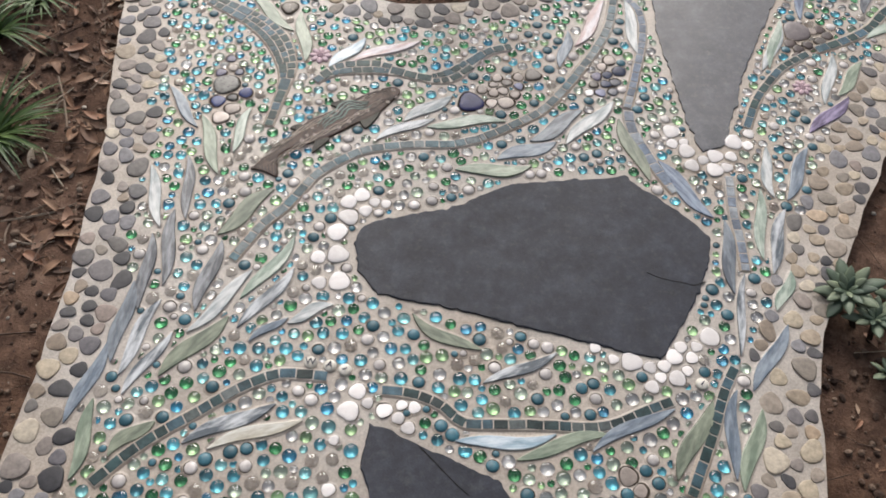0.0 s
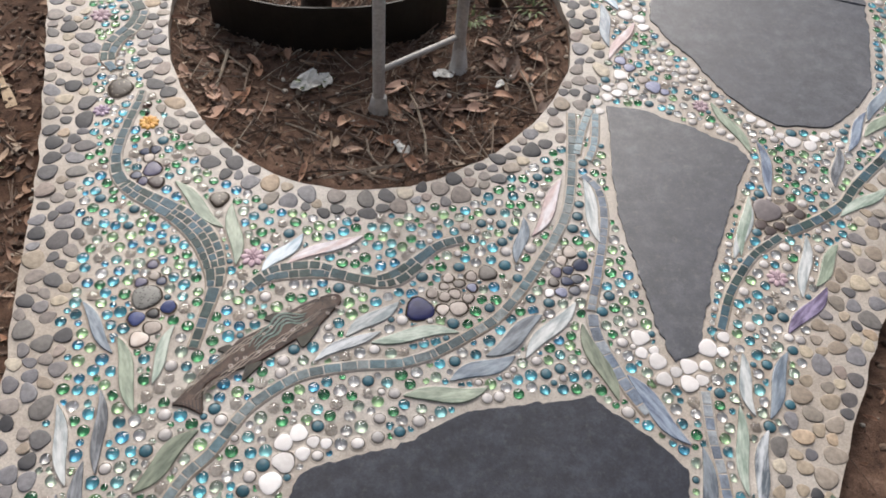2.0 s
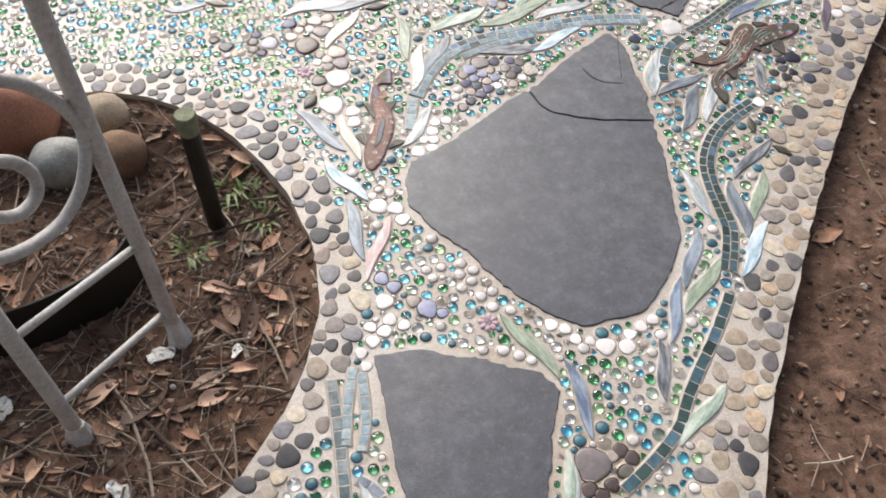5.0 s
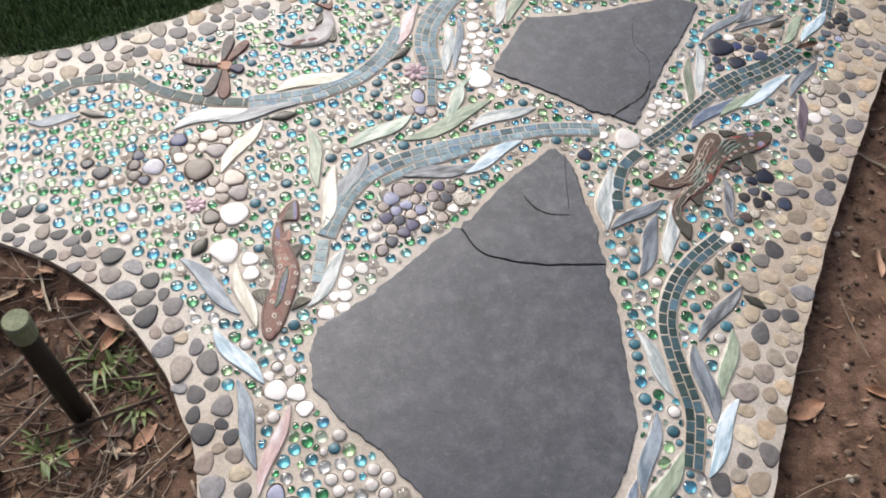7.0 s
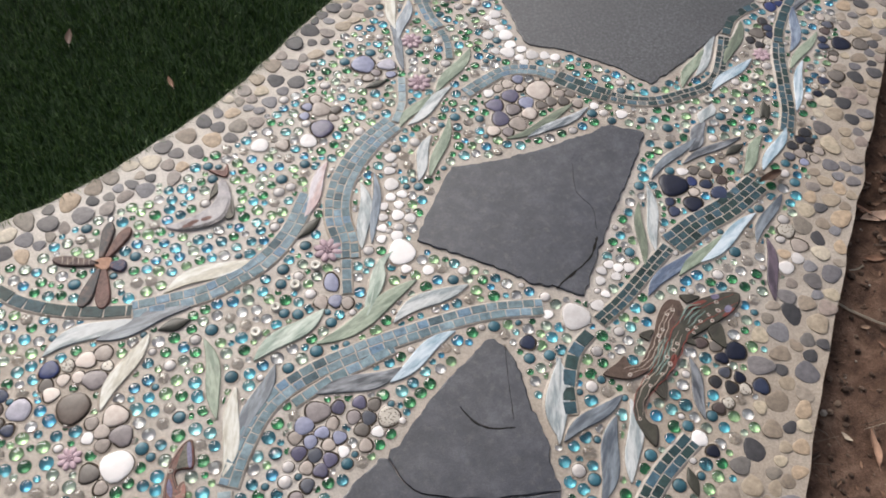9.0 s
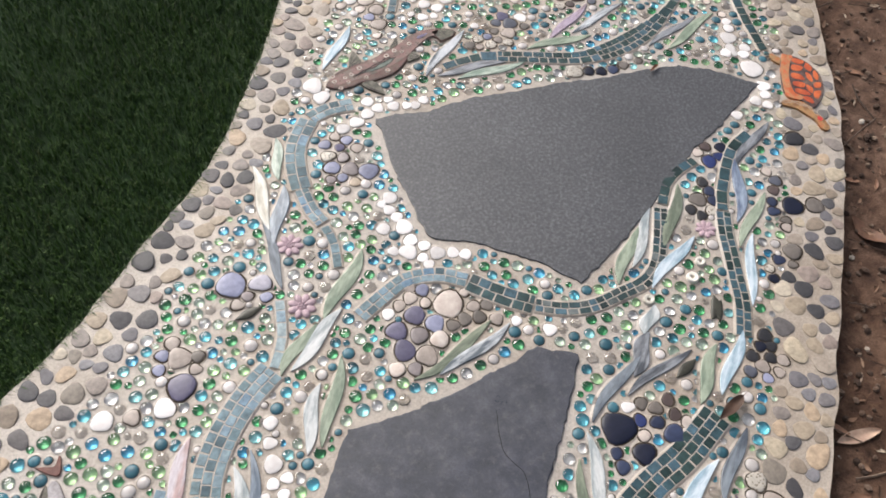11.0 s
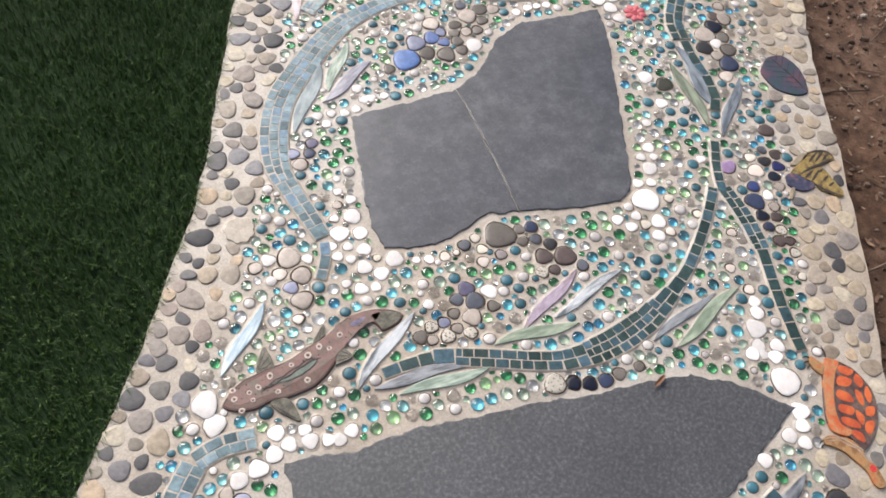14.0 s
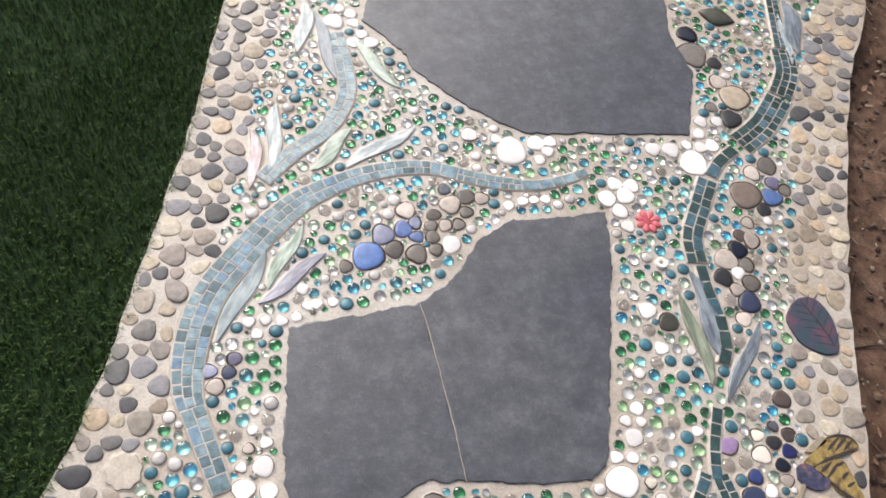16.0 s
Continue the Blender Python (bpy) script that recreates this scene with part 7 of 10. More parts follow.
GREY_PATCHES = [[(1.6783, 3.4488), (1.7082, 3.4495), (1.6957, 3.4420), (1.6763, 3.4397)]]
GREY_FINS = [[(1.5160, 3.4280), (1.5392, 3.4639), (1.5446, 3.4479), (1.5450, 3.4258)],
    [(1.6114, 3.4396), (1.6389, 3.4637), (1.6345, 3.4438)],
    [(1.6455, 3.4181), (1.6597, 3.3941), (1.6297, 3.3906)],
    [(1.5176, 3.3740), (1.5449, 3.3685), (1.5484, 3.3293), (1.5261, 3.3521)]]
CRESCENT = [(0.6615, 2.7686), (0.6658, 2.7750), (0.6852, 2.7718), (0.7065, 2.7772), (0.7278, 2.7815), (0.7449, 2.7888), (0.7604, 2.8024), (0.7679, 2.8164), (0.7701, 2.8340), (0.7790, 2.8451), (0.7877, 2.8375), (0.7890, 2.8128), (0.7865, 2.7898), (0.7755, 2.7664), (0.7612, 2.7500), (0.7396, 2.7447), (0.7147, 2.7460), (0.6861, 2.7528)]
CRESCENT_TAIL = [(0.7624, 2.8730), (0.7764, 2.8562), (0.7900, 2.8468), (0.7975, 2.8600), (0.7995, 2.8769), (0.7887, 2.8632), (0.7741, 2.8687)]
CRESCENT_FINS = [[(0.7484, 2.8041), (0.7673, 2.8180), (0.7707, 2.8410), (0.7564, 2.8249)],
    [(0.7862, 2.7928), (0.7862, 2.7720), (0.7787, 2.7502), (0.7653, 2.7539), (0.7777, 2.7751)]]
TURTLE_SHELL_LINE = [(2.3667, 3.0746), (2.3800, 3.0599), (2.3904, 3.0416), (2.3937, 3.0226), (2.3935, 2.9996), (2.3824, 2.9756), (2.3650, 2.9547), (2.3399, 2.9375), (2.3169, 2.9285), (2.3105, 2.9354), (2.3075, 2.9539), (2.2959, 2.9662), (2.2896, 2.9764), (2.2909, 2.9902), (2.3037, 3.0129), (2.3231, 3.0393), (2.3412, 3.0611), (2.3565, 3.0727)]
TURTLE_MARGIN = [(2.3598, 3.0786), (2.3299, 3.0481), (2.3047, 3.0125), (2.2932, 2.9948), (2.2883, 2.9748), (2.3043, 2.9574), (2.3166, 2.9622), (2.3085, 2.9776), (2.3145, 2.9974), (2.3320, 3.0242), (2.3580, 3.0509), (2.3757, 3.0639)]
TURTLE_HEAD = [(2.2662, 2.9707), (2.2793, 2.9708), (2.2908, 2.9629), (2.3056, 2.9514), (2.3119, 2.9327), (2.3064, 2.9157), (2.3133, 2.9024), (2.3125, 2.8870), (2.3090, 2.8729), (2.2984, 2.8701), (2.2923, 2.8798), (2.2954, 2.8951), (2.2943, 2.9081), (2.2887, 2.9230), (2.2837, 2.9389), (2.2722, 2.9543), (2.2632, 2.9623)]
TURTLE_LIMB = [(2.3389, 3.0916), (2.3456, 3.0794), (2.3499, 3.0659), (2.3359, 3.0574), (2.3297, 3.0716), (2.3300, 3.0832)]
TURTLE_CLAWS = [[(2.3377, 3.0885), (2.3323, 3.0942), (2.3252, 3.0947)],
    [(2.3333, 3.0843), (2.3276, 3.0866), (2.3208, 3.0857)],
    [(2.3317, 3.0790), (2.3249, 3.0782), (2.3203, 3.0753)],
    [(2.3684, 3.0992), (2.3667, 3.0890), (2.3617, 3.0778)],
    [(2.2661, 2.9675), (2.2610, 2.9685), (2.2558, 2.9663)],
    [(2.2638, 2.9631), (2.2583, 2.9621), (2.2540, 2.9595)]]
TURTLE_EYE = [(2.3065, 2.8999)]
TURTLE_SCUTES = [[(2.3731, 3.0590), (2.3896, 3.0407), (2.3747, 3.0361), (2.3632, 3.0512)],
    [(2.3582, 3.0450), (2.3758, 3.0298), (2.3618, 3.0215), (2.3459, 3.0325)],
    [(2.3410, 3.0263), (2.3548, 3.0128), (2.3521, 2.9957), (2.3307, 3.0133)],
    [(2.3271, 3.0057), (2.3463, 2.9901), (2.3347, 2.9802), (2.3200, 2.9951)],
    [(2.3164, 2.9876), (2.3346, 2.9725), (2.3336, 2.9564), (2.3117, 2.9741)],
    [(2.3136, 2.9645), (2.3302, 2.9523), (2.3235, 2.9366), (2.3146, 2.9478)],
    [(2.3690, 3.0151), (2.3741, 3.0016), (2.3620, 2.9838), (2.3599, 2.9993)],
    [(2.3896, 3.0360), (2.3911, 3.0179), (2.3784, 3.0114), (2.3763, 3.0273)],
    [(2.3904, 3.0124), (2.3876, 2.9939), (2.3748, 2.9843), (2.3755, 2.9988)],
    [(2.3648, 2.9827), (2.3787, 2.9771), (2.3664, 2.9652), (2.3549, 2.9721)],
    [(2.3461, 2.9868), (2.3517, 2.9712), (2.3388, 2.9598), (2.3384, 2.9743)],
    [(2.3481, 2.9637), (2.3627, 2.9578), (2.3405, 2.9427), (2.3368, 2.9529)]]
LEAF_PLAQUE_OUTLINE = [(2.6838, 3.6600), (2.7021, 3.6686), (2.7304, 3.6622), (2.7409, 3.6388), (2.7429, 3.6143), (2.7346, 3.5864), (2.7185, 3.5547), (2.6956, 3.5565), (2.6770, 3.5686), (2.6585, 3.5897), (2.6566, 3.6179), (2.6585, 3.6404)]


def glazed(name, stops, scale=26, vein=None, rough=0.62, stretch=None):
    m, n, l, p = material("glazed_" + name)
    where = n.new("ShaderNodeTexCoord").outputs["Object"]
    a = noise_node(n, l, scale, 5, 0.6, where, stretch)
    b = noise_node(n, l, 240, 3, 0.6, where)
    col = ramp(n, l, a, stops)
    height = a
    if vein:
        wv = n.new("ShaderNodeTexWave")
        wv.inputs["Scale"].default_value, wv.inputs["Distortion"].default_value, wv.inputs["Detail"].default_value = vein[0], vein[1], 2.0
        mp = n.new("ShaderNodeMapping")
        mp.inputs["Rotation"].default_value = (0, 0, vein[2])
        l.new(where, mp.inputs["Vector"])
        l.new(mp.outputs[0], wv.inputs["Vector"])
        col = mix(n, l, ramp(n, l, wv.outputs["Fac"], [(0.10, (1, 1, 1)), (0.28, (0, 0, 0))]), col, vein[3])
        height = wv.outputs["Fac"]
    col = mix(n, l, 0.2, col, ramp(n, l, b, [(0.3, (0.2, 0.2, 0.2)), (0.7, (0.8, 0.8, 0.8))]), 'OVERLAY')
    l.new(col, p.inputs["Base Color"])
    p.inputs["Roughness"].default_value = rough
    p.inputs["Coat Weight"].default_value = 0.04
    l.new(bump(n, l, height, 0.0006, 0.6, bump(n, l, b, 0.0003)), p.inputs["Normal"])
    return m


def soft_outline(outline, centre, cut=0.22, times=2):
    """A closed outline with its corners rounded off, about a centre."""
    p = np.array(outline, float)
    for _ in range(times):
        nxt = np.roll(p, -1, axis=0)
        p = np.stack([(1 - cut) * p + cut * nxt, cut * p + (1 - cut) * nxt], 1).reshape(-1, 2)
    return ccw(p) - centre


def figure(name, outline, mat, label, category, thick=0.004):
    """A flat ceramic piece with a rounded edge."""
    c = np.array(outline, float).mean(0)
    q = soft_outline(outline, c)
    ob = solid(name, slab_mesh(name, [(q, -0.012), (q, thick * 0.45), (inset(q, 0.0011), thick * 0.9), (inset(q, 0.0026), thick)]), mat, label, category)
    ob.location, ob.scale = (*c, 0), (1, 1, 0.6)
    BLOCKED.append(q + c)
    CREVICES.append((q[::2] + c, 0.0003, 0.9))
    return ob, c


def patch(name, outline, mat, z, parent, centre, label=""):
    """A field of another glaze, raised a hair above the piece."""
    q = soft_outline(outline, centre)
    return solid(name, slab_mesh(name, [(q, z - 0.0015), (q, z + 0.0002), (inset(q, 0.0005), z + 0.0006)]), mat, label, parent=parent)


def ring_spots(points, size, z, parent, centre, seed):
    """Pale ringed spots with a dark eye, each a little different."""
    g = random.Random(seed)
    turn = np.linspace(0, 2 * np.pi, 10, endpoint=False)
    for x, y in np.array(points) - centre:
        r, lean, long = size * g.uniform(0.8, 1.2), g.uniform(0, 3), g.uniform(1.0, 1.3)
        c, s = math.cos(lean), math.sin(lean)
        bm = bmesh.new()
        loops = [[bm.verts.new((x + r * k * (c * long * math.cos(t) - s * math.sin(t)), y + r * k * (s * long * math.cos(t) + c * math.sin(t)), z + h)) for t in turn] for k, h in ((1.0, -0.001), (0.78, 0.0012), (0.45, 0.0008))]
        for lo, up in zip(loops, loops[1:]):
            for t in range(10):
                bm.faces.new((lo[t], lo[(t + 1) % 10], up[(t + 1) % 10], up[t]))
        spot_ring = part("spot", bm, PALE_DOT, parent, "pale raised ring")
        bm = bmesh.new()
        bm.faces.new([bm.verts.new((x + r * 0.5 * math.cos(t), y + r * 0.5 * math.sin(t), z + 0.0010)) for t in turn])
        part("eye", bm, EYE_GLAZE, spot_ring)


def waves(line, offsets, half, mat, z, parent, centre, name="stripe", label=""):
    """Wavy ridges that run side by side along a line."""
    run = smooth_line(line, 0.004)
    d = np.gradient(run, axis=0)
    n = np.c_[-d[:, 1], d[:, 0]] / np.linalg.norm(d, axis=1)[:, None]
    fade = np.sin(np.pi * np.linspace(0.08, 0.92, len(run)))[:, None]
    for k, off in enumerate(offsets):
        ripple_ = 0.0009 * np.sin(np.arange(len(run)) * 0.9 + 1.7 * k)[:, None]
        cut = slice(k % 3, len(run) - (k * 2) % 3)
        stroke(name, (run + n * (off * (0.55 + 0.45 * fade) + ripple_))[cut], half, mat, z, parent, centre)


def freckles(line, width, count, z, parent, centre, seed):
    """Small dark dots scattered along a line."""
    g = random.Random(seed)
    run = smooth_line(np.array(line) - centre, 0.003)
    d = np.gradient(run, axis=0)
    n = np.c_[-d[:, 1], d[:, 0]] / np.linalg.norm(d, axis=1)[:, None]
    bm = bmesh.new()
    for k in range(count):
        i = int(len(run) * g.uniform(0.06, 0.86))
        x, y = run[i] + n[i] * g.uniform(-width, width)
        r = g.uniform(0.0008, 0.0015)
        bm.faces.new([bm.verts.new((x + r * math.cos(t), y + r * math.sin(t), z + 0.0004)) for t in np.arange(6) * math.pi / 3])
    tagged(part("dotting", bm, BLACK_GLAZE, parent), "small dark dots", kind="stuff")


def edge_line(outline, depth, mat, z, parent, centre):
    """A dark line drawn just inside the edge."""
    q = soft_outline(outline, centre)
    rows = [np.c_[inset(q, depth + k), np.full(len(q), z + 0.0003)] for k in (0.0, 0.0011)]
    n = len(q)
    k = np.arange(n)
    solid("incised_line", raw_mesh("incised_line", np.vstack(rows), np.c_[k, np.roll(k, -1), n + np.roll(k, -1), n + k]), mat, "dark line along the edge", parent=parent)


def fins(outlines, mat, z, parent, centre):
    for outline in outlines:
        blade = plate("fin", outline, mat, -0.01, z, parent, centre)
        o = np.array(outline)
        far = int(np.linalg.norm(o - centre, axis=1).argmax())
        others = [k for k in range(len(o)) if k != far]
        root = o[others].mean(0)
        for k in (0.2, 0.5, 0.8):
            base = o[others[0]] * k + o[others[-1]] * (1 - k)
            stroke("ray", [base, 0.5 * base + 0.5 * o[far] + 0.05 * (base - root), base + 0.85 * (o[far] - base)], 0.0006, BLACK_GLAZE, z + 0.0004, blade, centre)



PALE_DOT = glazed("pale_dot", [(0.3, (0.50, 0.43, 0.37)), (0.7, (0.66, 0.60, 0.52))], 90)
GREEN_LINE = glazed("green_line", [(0.3, (0.11, 0.17, 0.14)), (0.7, (0.24, 0.32, 0.28))], 90)
RED_FISH = glazed("red_fish", [(0.38, (0.30, 0.20, 0.15)), (0.44, (0.34, 0.13, 0.10)), (0.49, (0.12, 0.075, 0.06)), (0.53, (0.36, 0.24, 0.18)), (0.6, (0.34, 0.14, 0.11)), (0.7, (0.30, 0.23, 0.18))], 60)
GREY_FISH = glazed("grey_fish", [(0.35, (0.13, 0.105, 0.085)), (0.5, (0.24, 0.135, 0.12)), (0.68, (0.17, 0.15, 0.12))], 24)
SILVER_FISH = glazed("silver_fish", [(0.3, (0.28, 0.25, 0.24)), (0.5, (0.44, 0.41, 0.42)), (0.7, (0.58, 0.54, 0.52))], 30)
TURTLE_SHELL = glazed("turtle_shell", [(0.40, (0.42, 0.065, 0.02)), (0.6, (0.60, 0.13, 0.035))], 40)
BLACK_GLAZE = glazed("black_glaze", [(0.3, (0.020, 0.014, 0.012)), (0.7, (0.045, 0.03, 0.028))], 60)
TURTLE_SKIN = glazed("turtle_skin", [(0.36, (0.22, 0.10, 0.04)), (0.5, (0.36, 0.21, 0.09)), (0.64, (0.42, 0.14, 0.05))], 70)
WING_YELLOW = glazed("wing_yellow", [(0.38, (0.075, 0.049, 0.026)), (0.47, (0.225, 0.150, 0.045)), (0.62, (0.315, 0.225, 0.068))], 60)
LEAF_DARK = glazed("leaf_dark", [(0.36, (0.022, 0.055, 0.062)), (0.5, (0.038, 0.045, 0.075)), (0.66, (0.11, 0.045, 0.07))], 26)
RED_GREY = glazed("red_grey", [(0.35, (0.120, 0.057, 0.048)), (0.5, (0.141, 0.093, 0.075)), (0.65, (0.156, 0.072, 0.063))], 30)
RED_DARK = glazed("red_dark", [(0.35, (0.16, 0.035, 0.024)), (0.65, (0.26, 0.06, 0.042))], 40)
SHELL_DARK = glazed("shell_dark", [(0.35, (0.045, 0.022, 0.02)), (0.5, (0.09, 0.05, 0.045)), (0.65, (0.16, 0.11, 0.085))], 60)
TURTLE_EDGE = glazed("turtle_edge", [(0.38, (0.50, 0.10, 0.03)), (0.5, (0.44, 0.22, 0.10)), (0.62, (0.58, 0.13, 0.045))], 38)
EYE_RED = glazed("eye_red", [(0.35, (0.45, 0.03, 0.03)), (0.65, (0.60, 0.06, 0.05))], 60, rough=0.2)


def plate(name, outline, mat, low, high, parent, centre):
    q = ccw(np.array(outline)) - centre
    q = ccw(smooth_line(np.vstack([q, q[:1]]), 0.004)[:-1])
    BLOCKED.append(q + centre)
    return solid(name, slab_mesh(name, [(q, low), (q, high - 0.0006), (inset(q, 0.0006), high)]), mat, parent=parent)


def stroke(name, points, half, mat, z, parent, centre):
    """A painted or raised line that narrows to both ends."""
    line = smooth_line(np.array(points) - centre, 0.003)
    d = np.gradient(line, axis=0)
    n = np.c_[-d[:, 1], d[:, 0]] / np.linalg.norm(d, axis=1)[:, None]
    h = half * np.sin(np.pi * np.linspace(0.12, 0.92, len(line)))[:, None]
    return solid(name, slab_mesh(name, [(np.vstack([line - n * h, (line + n * h)[::-1]]), z - 0.001), (np.vstack([line - n * h, (line + n * h)[::-1]]), z)]), mat, parent=parent)



BROWN_RIM = glazed("brown_rim", [(0.35, (0.046, 0.024, 0.016)), (0.5, (0.105, 0.065, 0.046)), (0.65, (0.071, 0.032, 0.025))], 45)
LINE_PALE = glazed("line_pale", [(0.35, (0.325, 0.250, 0.200)), (0.65, (0.475, 0.388, 0.312))], 90)
EYE_GLAZE = glazed("eye_glaze", [(0.35, (0.12, 0.05, 0.04)), (0.65, (0.20, 0.09, 0.07))], 90)
RED_RIM = glazed("red_rim", [(0.35, (0.186, 0.068, 0.056)), (0.5, (0.205, 0.124, 0.096)), (0.65, (0.223, 0.081, 0.065))], 34)
LILAC_GLAZE = glazed("lilac_glaze", [(0.35, (0.13, 0.11, 0.19)), (0.65, (0.24, 0.22, 0.31))], 60)
SAGE_GLAZE = glazed("sage_glaze", [(0.35, (0.120, 0.148, 0.124)), (0.65, (0.184, 0.216, 0.184))], 60)
OLIVE_GLAZE = glazed("olive_glaze", [(0.35, (0.038, 0.035, 0.024)), (0.65, (0.070, 0.064, 0.045))], 50)
FIN = glazed("fin", [(0.36, (0.07, 0.065, 0.05)), (0.5, (0.13, 0.12, 0.09)), (0.64, (0.19, 0.17, 0.14))], 60)

brown_trout, spot = figure("trout_plaque", TROUT_BODY, BROWN_RIM, "brown glazed ceramic fish with pale ringed spots", "ceramic fish", 0.0045)
edge_line(TROUT_BODY, 0.0034, BLACK_GLAZE, 0.0045, brown_trout, spot)
waves(TROUT_SPINE, (-0.021, -0.017, -0.013, 0.013, 0.017, 0.021), 0.0009, BLACK_GLAZE, 0.0050, brown_trout, spot, "groove")
waves(TROUT_SPINE[1:], (-0.019, -0.015, -0.011, 0.011, 0.015, 0.019), 0.0008, LINE_PALE, 0.0052, brown_trout, spot, "ridge")
waves(TROUT_WAVE, (-0.0105, -0.0035, 0.0035, 0.0105), 0.0016, GREEN_LINE, 0.0054, brown_trout, spot, "stripe")
waves(TROUT_WAVE, (-0.007, 0.0, 0.007), 0.0016, BLACK_GLAZE, 0.0053, brown_trout, spot, "groove")
ring_spots(TROUT_SPOTS, 0.0037, 0.0048, brown_trout, spot, 1)
freckles(TROUT_SPINE, 0.014, 60, 0.0045, brown_trout, spot, 2)
fins(TROUT_FINS, OLIVE_GLAZE, 0.0040, brown_trout, spot)
tail_a, tail_b = np.array(TROUT_BODY[17:19]), np.array(TROUT_BODY[20:22])
for k in np.linspace(0.08, 0.92, 8):
    foot_, end_ = tail_a[0] * (1 - k) + tail_b[1] * k, tail_a[1] * (1 - k) + tail_b[0] * k
    stroke("ray", [foot_, 0.5 * (foot_ + end_), end_], 0.0007, BLACK_GLAZE, 0.0050, brown_trout, spot)

koi, spot = figure("koi_plaque", KOI_BODY, RED_RIM, "reddish glazed ceramic fish with a wavy green band", "ceramic fish", 0.0042)
edge_line(KOI_BODY, 0.0026, BLACK_GLAZE, 0.0042, koi, spot)
patch("flank", soft_outline(KOI_BODY, 0)[::3] * 0.55 + np.array(KOI_BODY).mean(0) * 0.45, RED_FISH, 0.0042, koi, spot)
patch("band", KOI_LEAF, SAGE_GLAZE, 0.0048, koi, spot, "pale green wavy band")
patch("band_core", KOI_LEAF_CORE, LILAC_GLAZE, 0.0053, koi, spot)
edge_line(KOI_LEAF, 0.0008, BLACK_GLAZE, 0.0056, koi, spot)
for ring in KOI_PATCHES:
    patch("marking", ring, LILAC_GLAZE, 0.0046, koi, spot)
patch("tail", [(0.6173, 2.3579), (0.6089, 2.3579), (0.5933, 2.3363), (0.5852, 2.3197), (0.5965, 2.3211), (0.6094, 2.3155)], FIN, 0.0042, koi, spot)
ring_spots(KOI_SPOTS, 0.0042, 0.0048, koi, spot, 3)
fins(KOI_FINS, FIN, 0.0038, koi, spot)

dark_pair, spot = figure("fish_pair_plaque", FISH_PAIR, OLIVE_GLAZE, "two dark red-brown ceramic fish crossing, with ringed spots", "ceramic fish", 0.0055)
edge_line(FISH_PAIR, 0.0024, BLACK_GLAZE, 0.0055, dark_pair, spot)
plate("second_fish", PAIR_OTHER, BROWN_RIM, -0.012, 0.0044, dark_pair, spot)
for ring in PAIR_RED:
    patch("marking", ring, RED_DARK, 0.0055, dark_pair, spot)
for ring in PAIR_LILAC:
    patch("marking", ring, LILAC_GLAZE, 0.0056, dark_pair, spot)
waves(PAIR_WAVE, (-0.012, -0.004, 0.004, 0.012), 0.0014, GREEN_LINE, 0.0062, dark_pair, spot)
waves(PAIR_WAVE, (-0.008, 0.0, 0.008), 0.0013, BLACK_GLAZE, 0.0061, dark_pair, spot, "groove")
waves(PAIR_WAVE_LOW, (-0.009, -0.003, 0.003, 0.009), 0.0013, GREEN_LINE, 0.0062, dark_pair, spot)
waves(PAIR_SPINE, (-0.013, 0.013), 0.0010, RED_DARK, 0.0061, dark_pair, spot, "ridge")
waves(PAIR_SPINE[3:], (-0.006, 0.006), 0.0008, LINE_PALE, 0.0061, dark_pair, spot, "ridge")
waves(PAIR_OTHER_SPINE, (-0.007, 0.0, 0.007), 0.0009, LINE_PALE, 0.0049, dark_pair, spot, "ridge")
ring_spots(PAIR_SPOTS, 0.0036, 0.0058, dark_pair, spot, 5)
ring_spots(PAIR_OTHER_SPOTS, 0.0034, 0.0047, dark_pair, spot, 6)
fins(PAIR_FINS, OLIVE_GLAZE, 0.0040, dark_pair, spot)

grey_trout, spot = figure("trout_plaque", GREY_FISH_OUTLINE, RED_GREY, "pinkish-grey glazed ceramic fish with ringed spots", "ceramic fish", 0.0048)
edge_line(GREY_FISH_OUTLINE, 0.0022, BLACK_GLAZE, 0.0048, grey_trout, spot)
run = smooth_line(GREY_SPINE, 0.01)
side = np.c_[-np.gradient(run[:, 1]), np.gradient(run[:, 0])]
side /= np.linalg.norm(side, axis=1)[:, None]
half = (0.019 * np.sin(np.pi * np.linspace(0.16, 0.90, len(run))) ** 0.8)[:, None]
patch("flank", np.vstack([run + side * half, (run - side * half)[::-1]])[::2], GREY_FISH, 0.0048, grey_trout, spot, "grey-brown mottled flank")
patch("band", GREY_LEAF, SAGE_GLAZE, 0.0055, grey_trout, spot, "pale green wavy band")
edge_line(GREY_LEAF, 0.0006, BLACK_GLAZE, 0.0063, grey_trout, spot)
waves(np.array(GREY_LEAF)[[0, 2, 3, 4]], (-0.001, 0.004), 0.0009, BLACK_GLAZE, 0.0066, grey_trout, spot, "groove")
for ring in GREY_PATCHES:
    patch("marking", ring, LILAC_GLAZE, 0.0056, grey_trout, spot)
patch("tail", [(1.7105, 3.4505), (1.7421, 3.4455), (1.7606, 3.4299), (1.7473, 3.4196), (1.7361, 3.4176), (1.7207, 3.4165), (1.7182, 3.4298)], FIN, 0.0048, grey_trout, spot)
ring_spots(GREY_SPOTS, 0.0052, 0.0054, grey_trout, spot, 7)
freckles(GREY_SPINE, 0.014, 50, 0.0055, grey_trout, spot, 8)
fins(GREY_FINS, FIN, 0.0042, grey_trout, spot)

